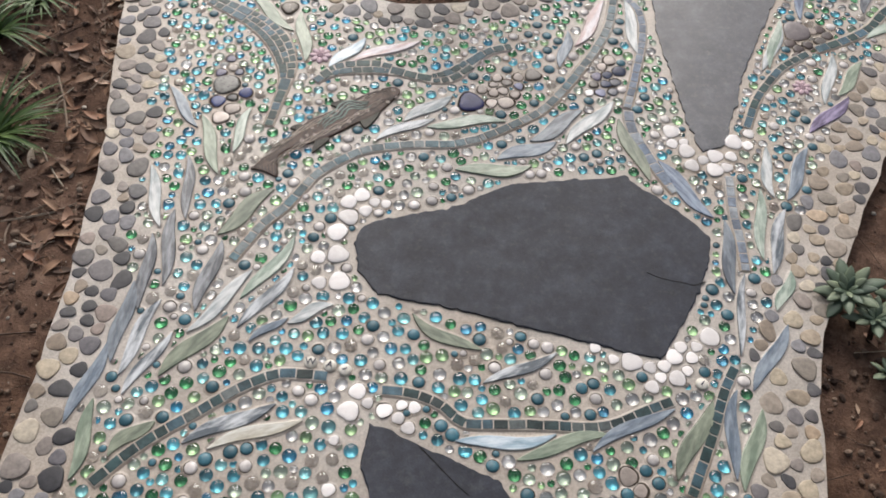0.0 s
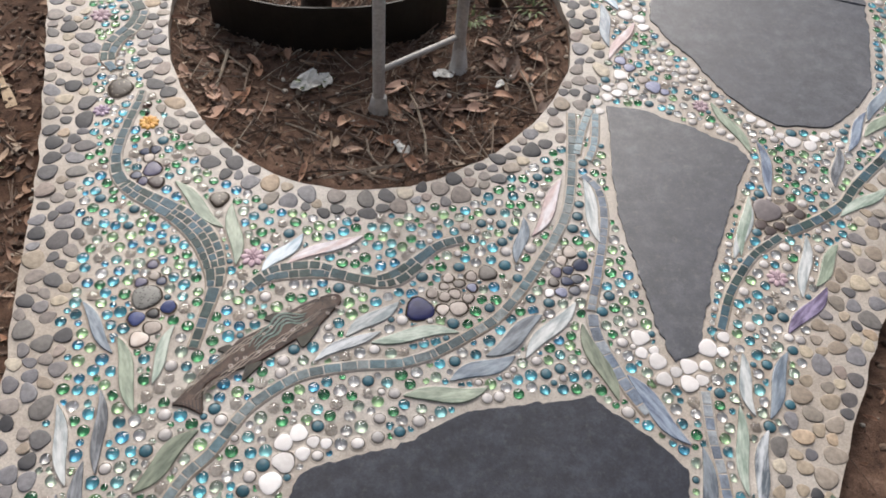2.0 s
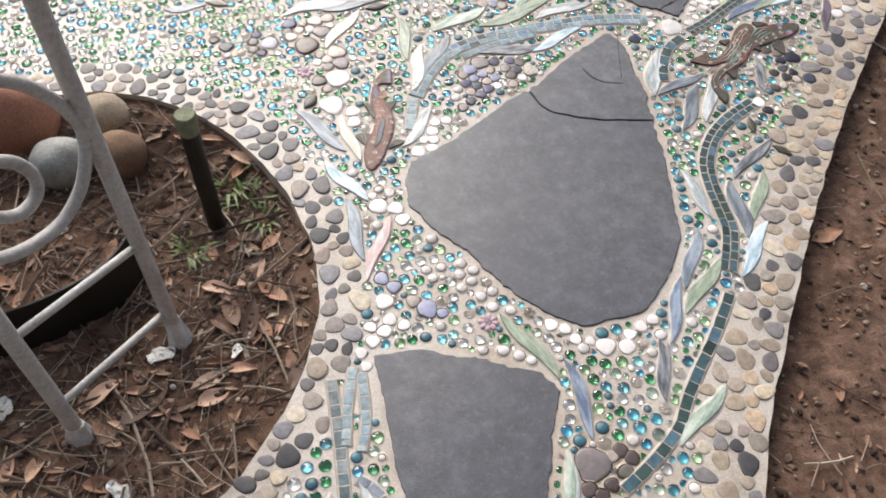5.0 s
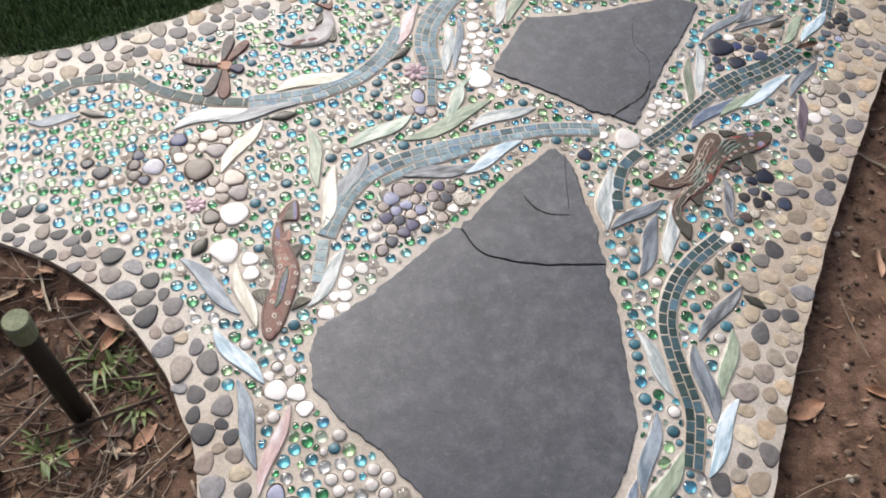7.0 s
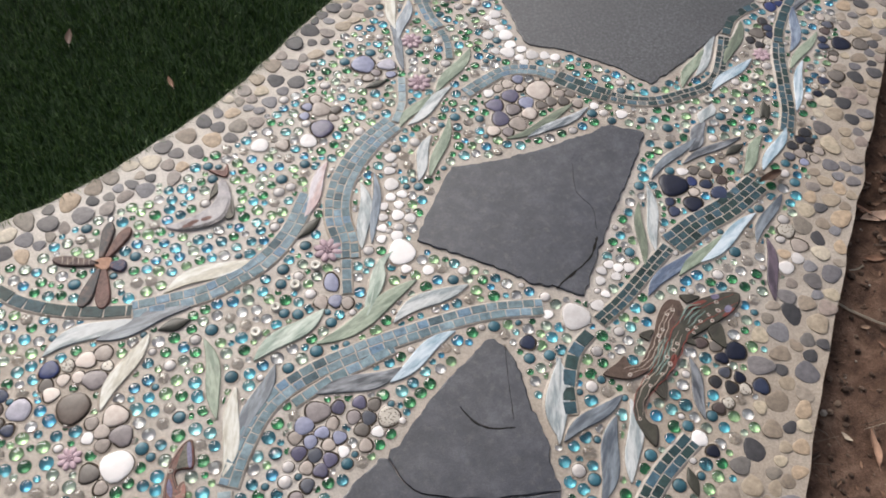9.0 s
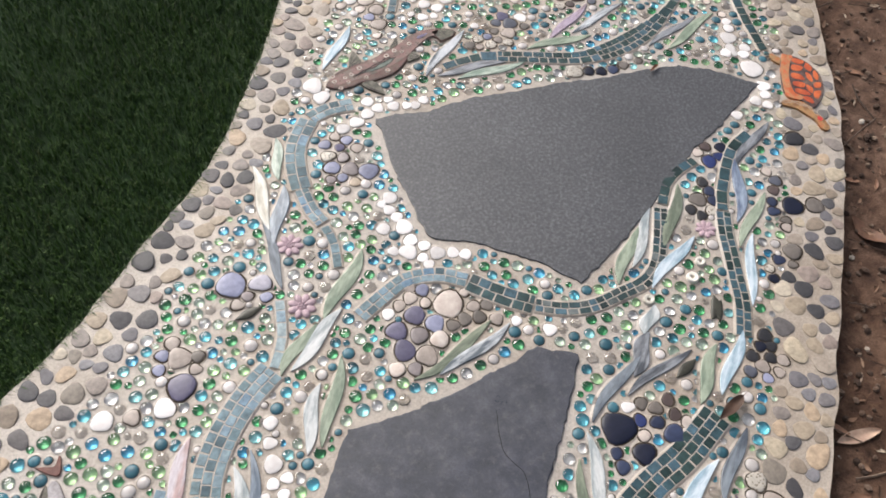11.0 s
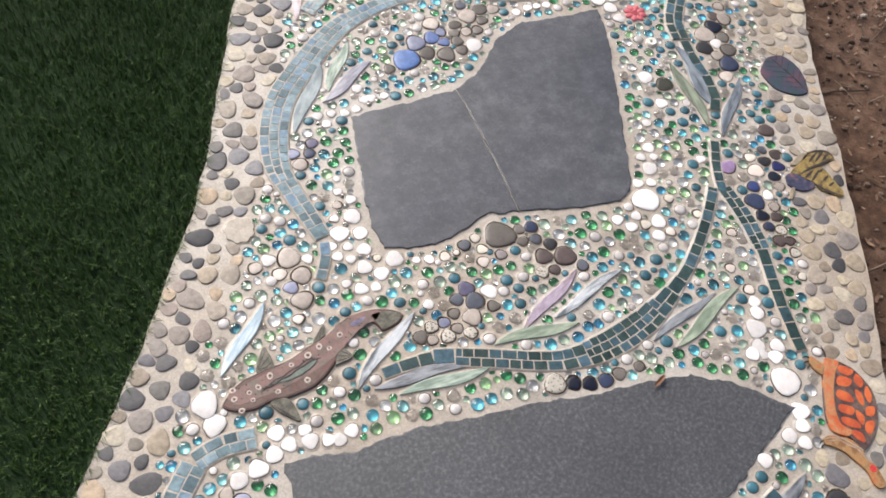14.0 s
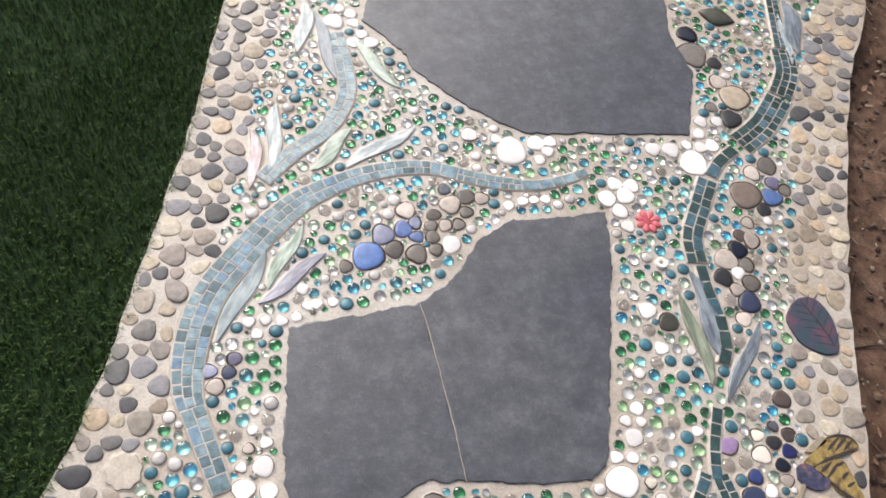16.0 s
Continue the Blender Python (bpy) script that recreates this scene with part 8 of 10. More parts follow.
crescent, spot = figure("crescent_fish_plaque", CRESCENT, SILVER_FISH, "silvery lilac curved ceramic fish with a brown tail", "ceramic fish", 0.004)
plate("tail", CRESCENT_TAIL, EYE_GLAZE, -0.01, 0.0040, crescent, spot)
fins(CRESCENT_FINS, FIN, 0.0036, crescent, spot)
belly = np.array(CRESCENT)
for lane in (0.06, 0.14, 0.22):
    stroke("groove", [belly[k] + lane * (belly[j] - belly[k]) for k, j in ((17, 1), (16, 3), (15, 4), (14, 5), (13, 6), (12, 7))], 0.0008, BLACK_GLAZE, 0.0045, crescent, spot)
for k, j, mid_ in ((16, 2, 0.5), (16, 3, 0.55), (15, 4, 0.5)):
    at = belly[k] + mid_ * (belly[j] - belly[k])
    patch("marking", [at + (0.011 * math.cos(a), 0.005 * math.sin(a)) for a in np.arange(8) * math.pi / 4], EYE_GLAZE, 0.0036, crescent, spot)

turtle = new("turtle_plaque")
spot = np.array(TURTLE_SHELL_LINE).mean(0)
turtle.location, turtle.scale = (*spot, 0), (1, 1, 0.65)
tagged(turtle, "orange and red-brown ceramic turtle set in the border", "ceramic turtle")
shell = plate("shell", TURTLE_SHELL_LINE, SHELL_DARK, -0.012, 0.0050, turtle, spot)
for ring in TURTLE_SCUTES:
    patch("scute", np.array(ring) * 1.12 - 0.12 * np.array(ring).mean(0), TURTLE_SHELL, 0.0052, shell, spot)
plate("margin", TURTLE_MARGIN, TURTLE_EDGE, -0.01, 0.0058, turtle, spot)
head_part = plate("head", TURTLE_HEAD, TURTLE_SKIN, -0.01, 0.0045, turtle, spot)
waves(np.array(TURTLE_HEAD)[[0, 2, 4, 6]], (-0.002, -0.007), 0.0009, LINE_PALE, 0.0050, head_part, spot, "streak")
patch("eye", [np.array(TURTLE_EYE[0]) + (0.006 * math.cos(a), 0.006 * math.sin(a)) for a in np.arange(8) * math.pi / 4], EYE_RED, 0.0046, head_part, spot, "glossy red eye")
plate("limb", TURTLE_LIMB, TURTLE_SKIN, -0.01, 0.0042, turtle, spot)
for line in TURTLE_CLAWS:
    stroke("claw", line, 0.0016, BLACK_GLAZE, 0.0020, turtle, spot)

WING_FORE = [(2.6110, 3.4330), (2.6320, 3.4310), (2.6520, 3.4230), (2.6570, 3.4050), (2.6480, 3.4000), (2.6200, 3.4000), (2.5880, 3.4010), (2.5680, 3.3970), (2.5550, 3.4060), (2.5570, 3.4110), (2.5820, 3.4200)]
WING_HIND = [(2.5670, 3.3960), (2.5990, 3.3990), (2.6170, 3.3940), (2.6200, 3.3750), (2.6190, 3.3510), (2.6190, 3.3330), (2.6090, 3.3250), (2.5950, 3.3370), (2.5810, 3.3540), (2.5800, 3.3730), (2.5710, 3.3800)]
WING_EYE = [(2.5400, 3.4060), (2.5550, 3.4060), (2.5660, 3.3940), (2.5790, 3.3720), (2.5710, 3.3630), (2.5520, 3.3630), (2.5360, 3.3750), (2.5300, 3.3890)]
WING_TAIL = [(2.5320, 3.3790), (2.5370, 3.3750), (2.5160, 3.3580), (2.5130, 3.3610)]
BODY = [(2.5650, 3.4240), (2.6030, 3.4370), (2.6070, 3.4260), (2.5750, 3.4180)]
FORE_BARS = [[(2.6020, 3.4140), (2.6170, 3.4210), (2.6320, 3.4270)],
             [(2.6140, 3.4100), (2.6290, 3.4170), (2.6430, 3.4230)],
             [(2.6280, 3.4060), (2.6410, 3.4120), (2.6520, 3.4170)],
             [(2.5680, 3.3980), (2.5960, 3.4010), (2.6250, 3.4020), (2.6530, 3.4030)],
             [(2.6110, 3.4320), (2.6320, 3.4300), (2.6500, 3.4210), (2.6560, 3.4060)]]
HIND_BARS = [[(2.5710, 3.3870), (2.5840, 3.3910), (2.5970, 3.3960)],
             [(2.5780, 3.3760), (2.5920, 3.3830), (2.6080, 3.3920)],
             [(2.6030, 3.3870), (2.6170, 3.3900)],
             [(2.5990, 3.3680), (2.6160, 3.3740)],
             [(2.6010, 3.3540), (2.6170, 3.3570)],
             [(2.5790, 3.3690), (2.5870, 3.3510), (2.5990, 3.3370), (2.6110, 3.3260)]]
EYE_BLUE = glazed("eye_blue", [(0.4, (0.022, 0.026, 0.06)), (0.55, (0.05, 0.05, 0.10)), (0.7, (0.22, 0.10, 0.08))], 90)
HORN = glazed("horn", [(0.3, (0.20, 0.16, 0.11)), (0.7, (0.34, 0.28, 0.20))], 60)
butterfly = new("butterfly_plaque")
middle = np.array(WING_HIND).mean(0)
butterfly.location, butterfly.scale = (*middle, 0), (1, 1, 0.65)
tagged(butterfly, "yellow and black ceramic butterfly set in bare mortar", "ceramic butterfly")


for name, outline, mat in (("forewing", WING_FORE, WING_YELLOW), ("hindwing", WING_HIND, WING_YELLOW), ("eye_patch", WING_EYE, EYE_BLUE), ("tail", WING_TAIL, HORN), ("body", BODY, HORN)):
    wing_part = plate(name, outline, mat, -0.01, 0.003, butterfly, middle)
    for bar in {"forewing": FORE_BARS, "hindwing": HIND_BARS}.get(name, ()):
        stroke("bar", bar, 0.0026, BLACK_GLAZE, 0.0036, wing_part, middle)

leaf_plaque, _ = figure("leaf_plaque", LEAF_PLAQUE_OUTLINE, LEAF_DARK, "dark teal and purple glazed ceramic leaf", "ceramic leaf", 0.004)
edge_points = np.array(LEAF_PLAQUE_OUTLINE)
gaps = np.linalg.norm(edge_points[:, None] - edge_points[None], axis=2)
tip, root = edge_points[list(np.unravel_index(gaps.argmax(), gaps.shape))]
along, centre = root - tip, np.array(leaf_plaque.location[:2])
across = np.array([-along[1], along[0]])
stroke("midrib", [tip + 0.05 * along, tip + 0.5 * along + 0.02 * across, root - 0.03 * along], 0.0014, BLACK_GLAZE, 0.0046, leaf_plaque, centre)
for k in range(6):
    for sign in (-1, 1):
        a = tip + along * (0.88 - 0.14 * k)
        stroke("vein", [a, a - along * 0.10 + sign * across * 0.13, a - along * 0.16 + sign * across * (0.26 - 0.02 * abs(k - 2))], 0.0009, BLACK_GLAZE, 0.0045, leaf_plaque, centre)

WING_DARK = glazed("wing_dark", [(0.35, (0.04, 0.05, 0.055)), (0.55, (0.10, 0.075, 0.07)), (0.7, (0.15, 0.10, 0.085))], 70)
WING_RED = glazed("wing_red", [(0.35, (0.10, 0.05, 0.04)), (0.65, (0.20, 0.10, 0.08))], 60)
BODY_TAN = glazed("body_tan", [(0.35, (0.34, 0.17, 0.10)), (0.65, (0.46, 0.25, 0.16))], 60)
dragonfly = new("dragonfly_plaque")
dragonfly.location, dragonfly.scale = (0.546, 2.731, 0), (1, 1, 0.5)
tagged(dragonfly, "ceramic dragonfly with dark teal and brown wings, ribbed abdomen", "ceramic dragonfly")


def wing(name, tip, root, width, mat):
    tip, root = np.array(tip), np.array(root)
    u = tip - root
    n = np.array([-u[1], u[0]]) / np.linalg.norm(u)
    pts = [root + n * width * 0.18, root + u * 0.4 + n * width * 0.42, root + u * 0.75 + n * width * 0.5, root + u * 0.95 + n * width * 0.28, tip,
           root + u * 0.95 - n * width * 0.28, root + u * 0.75 - n * width * 0.5, root + u * 0.4 - n * width * 0.42, root - n * width * 0.18]
    p = ccw(smooth_line(np.vstack([pts, pts[:1]]), 0.005)[:-1])
    q = p - (0.546, 2.731)
    ob = solid(name, slab_mesh(name, [(q, -0.02), (q, 0.004), (inset(q, 0.002), 0.007)]), mat, parent=dragonfly)
    BLOCKED.append(p)


wing("wing", (0.5750, 2.8149), (0.5459, 2.7452), 0.0211, WING_DARK)
wing("wing", (0.6045, 2.7919), (0.5558, 2.7415), 0.0211, WING_RED)
wing("wing", (0.4971, 2.6542), (0.5390, 2.7203), 0.0230, WING_DARK)
wing("wing", (0.5305, 2.6392), (0.5470, 2.7172), 0.0249, WING_RED)
wing("abdomen", (0.4678, 2.7684), (0.5409, 2.7320), 0.0201, SHELL_DARK)
wing("body", (0.5602, 2.7222), (0.5343, 2.7382), 0.0288, BODY_TAN)
wing("head", (0.5831, 2.7111), (0.5568, 2.7247), 0.0249, EYE_BLUE)
for near, far in (((0.4861, 2.7715), (0.4822, 2.7504)), ((0.4947, 2.7683), (0.4907, 2.7472)), ((0.5032, 2.7651), (0.4992, 2.7440)), ((0.5118, 2.7619), (0.5077, 2.7408)), ((0.5203, 2.7586), (0.5162, 2.7376)), ((0.5289, 2.7554), (0.5247, 2.7344))):
    stroke("ridge", [near, far], 0.0006, LINE_PALE, 0.0072, dragonfly, np.array((0.546, 2.731)))

# a fan-shaped fossil shell among the border pebbles
FOSSIL = glazed("fossil", [(0.35, (0.42, 0.36, 0.29)), (0.65, (0.52, 0.46, 0.39))], 50, rough=0.6)
fan = [(1.579 + 0.024 * math.cos(a) * (1 + 0.07 * math.cos(9 * a)), 3.684 + 0.026 * math.sin(a) * (1 + 0.07 * math.cos(9 * a))) for a in np.linspace(0, 2 * np.pi, 40, endpoint=False)]
figure("fossil_shell", np.array(fan), FOSSIL, "cream fan-shaped fossil shell bedded in mortar", "shell", 0.0008)

# ---- slate stepping stones ----
CRACK_DARK = earthy("crack_dark", [(0.3, (0.010, 0.009, 0.008)), (0.7, (0.022, 0.020, 0.018))], 60, 300, 0.0003, 0.95)


def split_outline(p, crack):
    """Cuts a closed outline along a line that runs from edge to edge."""
    p, crack = np.array(p, float), np.array(crack, float)
    i = int(np.argmin(np.linalg.norm(p - crack[0], axis=1)))
    j = int(np.argmin(np.linalg.norm(p - crack[-1], axis=1)))
    if i > j:
        i, j, crack = j, i, crack[::-1]
    return np.vstack([p[i + 1:j], crack[::-1]]), np.vstack([p[j + 1:], p[:i], crack])


def slate_piece(p, seed, lift):
    p = ccw(p)
    jag = np.array([max(0.0, 0.25 + 1.5 * noise.noise(Vector((x * 34, y * 34, seed + 3))) + 1.1 * noise.noise(Vector((x * 85, y * 85, seed + 8)))) for x, y in p])
    return slab_mesh("stepping_stone", [(p, -0.04), (p, lift * 0.4), (inset(p, 0.0006 + 0.0022 * np.minimum(jag, 1.2)[:, None]), lift)])


def groove(points, width, lift, parent):
    """An open crack: a thin dark broken line in the stone's face."""
    line = smooth_line(points, 0.006)
    d = np.gradient(line, axis=0)
    n = np.c_[-d[:, 1], d[:, 0]] / np.linalg.norm(d, axis=1)[:, None]
    w = np.array([width * (0.35 + 0.65 * abs(noise.noise(Vector((x * 60, y * 60, 4))) * 1.6)) for x, y in line])
    w[0] = w[-1] = 0.0002
    jog = np.array([0.0012 * noise.noise(Vector((x * 90, y * 90, 9))) for x, y in line])[:, None] * n
    a, b = line + jog + n * w[:, None], line + jog - n * w[:, None]
    k = len(line)
    v = np.vstack([np.c_[a, np.full(k, lift + 0.0005)], np.c_[b, np.full(k, lift + 0.0005)], np.c_[a, np.full(k, lift - 0.003)], np.c_[b, np.full(k, lift - 0.003)]])
    f = [(k + i, k + i + 1, i + 1, i) for i in range(k - 1)] + [(2 * k + i, 2 * k + i + 1, i + 1, i) for i in range(k - 1)] + [(k + i, k + i + 1, 3 * k + i + 1, 3 * k + i) for i in range(k - 1)]
    return solid("crack", raw_mesh("crack", v, f), CRACK_DARK, "dark open crack", parent=parent)


SLATE_LIFT = {"A": 0.0016, "Z": 0.003, "B": 0.001, "C": 0.001, "D": 0.002, "E": 0.001, "F": 0.001, "G": 0.001}
SPLITS = {
    "C": ([(0.885, 2.225), (0.897, 2.176), (0.934, 2.142), (0.997, 2.113), (1.053, 2.098), (1.106, 2.085)], 0.0012, 0.0, 0.002),
    "F": ([(2.061, 3.830), (2.059, 3.777), (2.048, 3.647), (2.035, 3.531)], 0.0022, 0.0, 0.0),
}
GROOVES = {
    "A": [([(0.461, 0.795), (0.447, 0.787), (0.434, 0.785), (0.424, 0.788), (0.406, 0.791), (0.381, 0.796), (0.363, 0.804)], 0.0009, 0.0)],
    "C": [([(1.129, 2.340), (1.115, 2.301), (1.100, 2.254), (1.087, 2.212)], 0.0009, 0.002), ([(1.017, 2.264), (1.030, 2.230), (1.054, 2.210), (1.085, 2.200)], 0.0022, 0.002)],
    "D": [([(1.408, 2.649), (1.386, 2.587), (1.395, 2.541), (1.379, 2.492)], 0.0008, 0.0), ([(1.374, 2.480), (1.343, 2.446), (1.306, 2.428), (1.278, 2.417), (1.257, 2.407)], 0.003, 0.0)],
    "Z": [([(0.003, 0.475), (0.046, 0.435), (0.080, 0.405)], 0.0012, 0.0)],
}
for seed, (key, outline) in enumerate(SLATE_PLAN.items()):
    p = ccw(wobble(wobble(wobble(outline, 0.0045, 16, seed * 7.3), 0.0030, 70, seed * 3.1 + 2), 0.0020, 170, seed * 5.7 + 1))
    lift, mat = SLATE_LIFT[key], SLATE_SPECKLED if key == "E" else SLATE_DARK if key in "AZ" else SLATE
    if key in SPLITS:
        crack, gap, up_a, up_b = SPLITS[key]
        line = smooth_line(crack, 0.01)
        line = line + np.array([[0.002 * noise.noise(Vector((x * 40, y * 40, s))) for s in (1, 2)] for x, y in line])
        stone_thing = new("stepping_stone")
        stone_thing.location = (*p.mean(0), 0)
        tagged(stone_thing, SLATE_LABELS[key], "stepping stone", "slate stepping stones")
        for half, extra in zip(split_outline(p, line), (up_a, up_b)):
            half = inset(ccw(half), gap / 2)
            ob = solid("slate_piece", slate_piece(half, seed, lift + extra), mat, parent=stone_thing)
            ob.matrix_parent_inverse = Matrix.Translation(-Vector(stone_thing.location))
    else:
        stone_thing = solid("stepping_stone", slate_piece(p, seed, lift), mat, SLATE_LABELS[key], "stepping stone", "slate stepping stones")
    for points, width, extra in GROOVES.get(key, ()):
        crack_line = groove(points, width, lift + extra, stone_thing)
        if key in SPLITS:
            crack_line.matrix_parent_inverse = Matrix.Translation(-Vector(stone_thing.location))

# ---- beads and border pebbles, packed round everything else ----
ZONES = [
    (0.997, 2.947, 0.036, "bluegrey"),
    (1.845, 2.534, 0.041, "mixdark"),
]
CELL = 0.0035
GX0, GY0, GX1, GY1 = -1.1, 0.15, 3.5, 4.95
xs = np.arange(GX0, GX1, CELL)
ys = np.arange(GY0, GY1, CELL)
taken = np.ones((len(ys), len(xs)), bool)


def window(p, pad=0.0):
    a = np.clip(((p.min(0) - pad - (GX0, GY0)) / CELL).astype(int), 0, (len(xs) - 1, len(ys) - 1))
    b = np.clip(((p.max(0) + pad - (GX0, GY0)) / CELL).astype(int) + 2, 1, (len(xs), len(ys)))
    return slice(a[1], b[1]), slice(a[0], b[0])


def inside(p, sy, sx):
    gx, gy = np.meshgrid(xs[sx], ys[sy])
    hit = np.zeros(gx.shape, bool)
    for (ax, ay), (bx, by) in zip(p, np.roll(p, -1, axis=0)):
        if ay != by:
            hit ^= ((ay > gy) != (by > gy)) & (gx < (bx - ax) * (gy - ay) / (by - ay) + ax)
    return hit


sy, sx = window(path_outline)
taken[sy, sx] &= ~inside(path_outline, sy, sx)
for p in [planter_line] + [inset(ccw(wobble(o, 0, 1, 0)), -0.007) for o in SLATE_PLAN.values()] + BLOCKED:
    sy, sx = window(p)
    taken[sy, sx] |= inside(p, sy, sx)
for x, y, r in ROUND:
    sy, sx = window(np.array([(x - r, y - r), (x + r, y + r)]))
    gx, gy = np.meshgrid(xs[sx], ys[sy])
    taken[sy, sx] |= (gx - x) ** 2 + (gy - y) ** 2 < r * r

# distance to whatever is taken, up to 33 mm
reach = 9
space = np.full(taken.shape, (reach + 1) * CELL)
offsets = sorted(((i, j) for i in range(-reach, reach + 1) for j in range(-reach, reach + 1) if i * i + j * j <= reach * reach), key=lambda o: -(o[0] ** 2 + o[1] ** 2))
padded = np.pad(taken, reach, constant_values=True)
for i, j in offsets:
    space[padded[reach + i:reach + i + len(ys), reach + j:reach + j + len(xs)]] = math.hypot(i, j) * CELL


def line_distance(line, sy, sx):
    gx, gy = np.meshgrid(xs[sx][::4], ys[sy][::4])
    best = np.full(gx.shape, 9.0)
    for (ax, ay), (bx, by) in zip(line[:-1], line[1:]):
        ux, uy = bx - ax, by - ay
        t = np.clip(((gx - ax) * ux + (gy - ay) * uy) / (ux * ux + uy * uy + 1e-12), 0, 1)
        best = np.minimum(best, np.hypot(gx - ax - t * ux, gy - ay - t * uy))
    return np.repeat(np.repeat(best, 4, 0), 4, 1)[:len(ys), :len(xs)]


whole = (slice(0, len(ys)), slice(0, len(xs)))
ripple = np.array([[noise.noise(Vector((x * 7, y * 7, 1))) for x in xs[::8]] for y in ys[::8]])
ripple = np.repeat(np.repeat(ripple, 8, 0), 8, 1)[:len(ys), :len(xs)]
band = line_distance(right_line[::3], *whole) < 0.104 + 0.022 * ripple
band |= line_distance(lawn_line[::3], *whole) < 0.092 + 0.020 * ripple
band |= line_distance(left_line[::3], *whole) < 0.078 + 0.020 * ripple
ring_line = np.vstack([planter_line, planter_line[:1]])
band |= line_distance(ring_line[::2], *whole) < 0.062 + 0.014 * ripple


def pack(region, radius, gap, seed):
    """Discs that nestle against what is there already, as a hand would set them."""
    g = np.random.default_rng(seed)
    rows = []
    r_low, r_high = radius(g, True)
    cells = np.argwhere(region & (space >= r_low + gap) & (space < r_high + gap + 2.5 * CELL))
    queue = [tuple(c) for c in cells[g.permutation(len(cells))]]
    everywhere = np.argwhere(region & (space >= r_low + gap))
    spare = [tuple(c) for c in everywhere[g.permutation(len(everywhere))][::6]]
    picks = g.random(4000000 // 20)
    count = 0
    while queue or spare:
        if queue:
            count += 1
            k = int(picks[count % len(picks)] * len(queue))
            queue[k], queue[-1] = queue[-1], queue[k]
            i, j = queue.pop()
            snug = True
        else:
            i, j = spare.pop()
            snug = False
        room = space[i, j]
        if room < r_low + gap:
            continue
        r = radius(g, False)
        if room < r + gap:
            r = room - gap
        elif snug and room > r + gap + 2.0 * CELL:
            continue
        x, y = xs[j] + g.uniform(-0.4, 0.4) * CELL, ys[i] + g.uniform(-0.4, 0.4) * CELL
        rows.append((x, y, r))
        w = int((r + r_high + gap + 3 * CELL) / CELL) + 2
        i0, i1, j0, j1 = max(i - w, 0), min(i + w + 1, len(ys)), max(j - w, 0), min(j + w + 1, len(xs))
        d = np.hypot(xs[None, j0:j1] - x, ys[i0:i1, None] - y) - r
        part_space = space[i0:i1, j0:j1]
        np.minimum(part_space, np.maximum(d, 0), out=part_space)
        more = np.argwhere(region[i0:i1, j0:j1] & (d < r_high + gap + 1.5 * CELL) & (part_space >= r_low + gap))
        if len(more):
            more = more[g.permutation(len(more))[:14]]
            queue += [(a + i0, b + j0) for a, b in more]
    return rows


def sizes(low, high, small=None, share=0.0):
    def pick(g, limits):
        if limits:
            return (small[0] if small else low), high
        return g.uniform(*small) if small and g.random() < share else g.uniform(low, high)
    return pick


ZONE_KINDS = {
    "white": (["white"], 0.009, 0.0145), "pinkpeb": (["pinkgrey", "pinkgrey", "creampink", "slatepeb", "lilac"], 0.009, 0.013),
    "bluegrey": (["lilac", "pinkgrey", "slatepeb", "navy2", "purple"], 0.009, 0.0135), "lilacz": (["lilac", "lilac", "slatepeb", "purple"], 0.0095, 0.014),
    "navy": (["navy", "navy", "navy2", "slatepeb", "pinkgrey"], 0.009, 0.013), "brown": (["brown", "pinkgrey", "greybrown"], 0.009, 0.013),
    "mixdark": (["navy", "brown", "greybrown", "slatepeb", "pinkgrey", "lilac"], 0.0085, 0.013),
}
for seed, (zx, zy, zr, kind) in enumerate(ZONES):
    names, low, high = ZONE_KINDS[kind]
    region = (xs[None] - zx) ** 2 + (ys[:, None] - zy) ** 2 < zr * zr
    for x, y, r in pack(region, sizes(low, high), 0.0022, 50 + seed):
        stone(x, y, r * 1.02, r * 0.94, rng.uniform(0, 180), names[int(rng.integers(len(names)))])


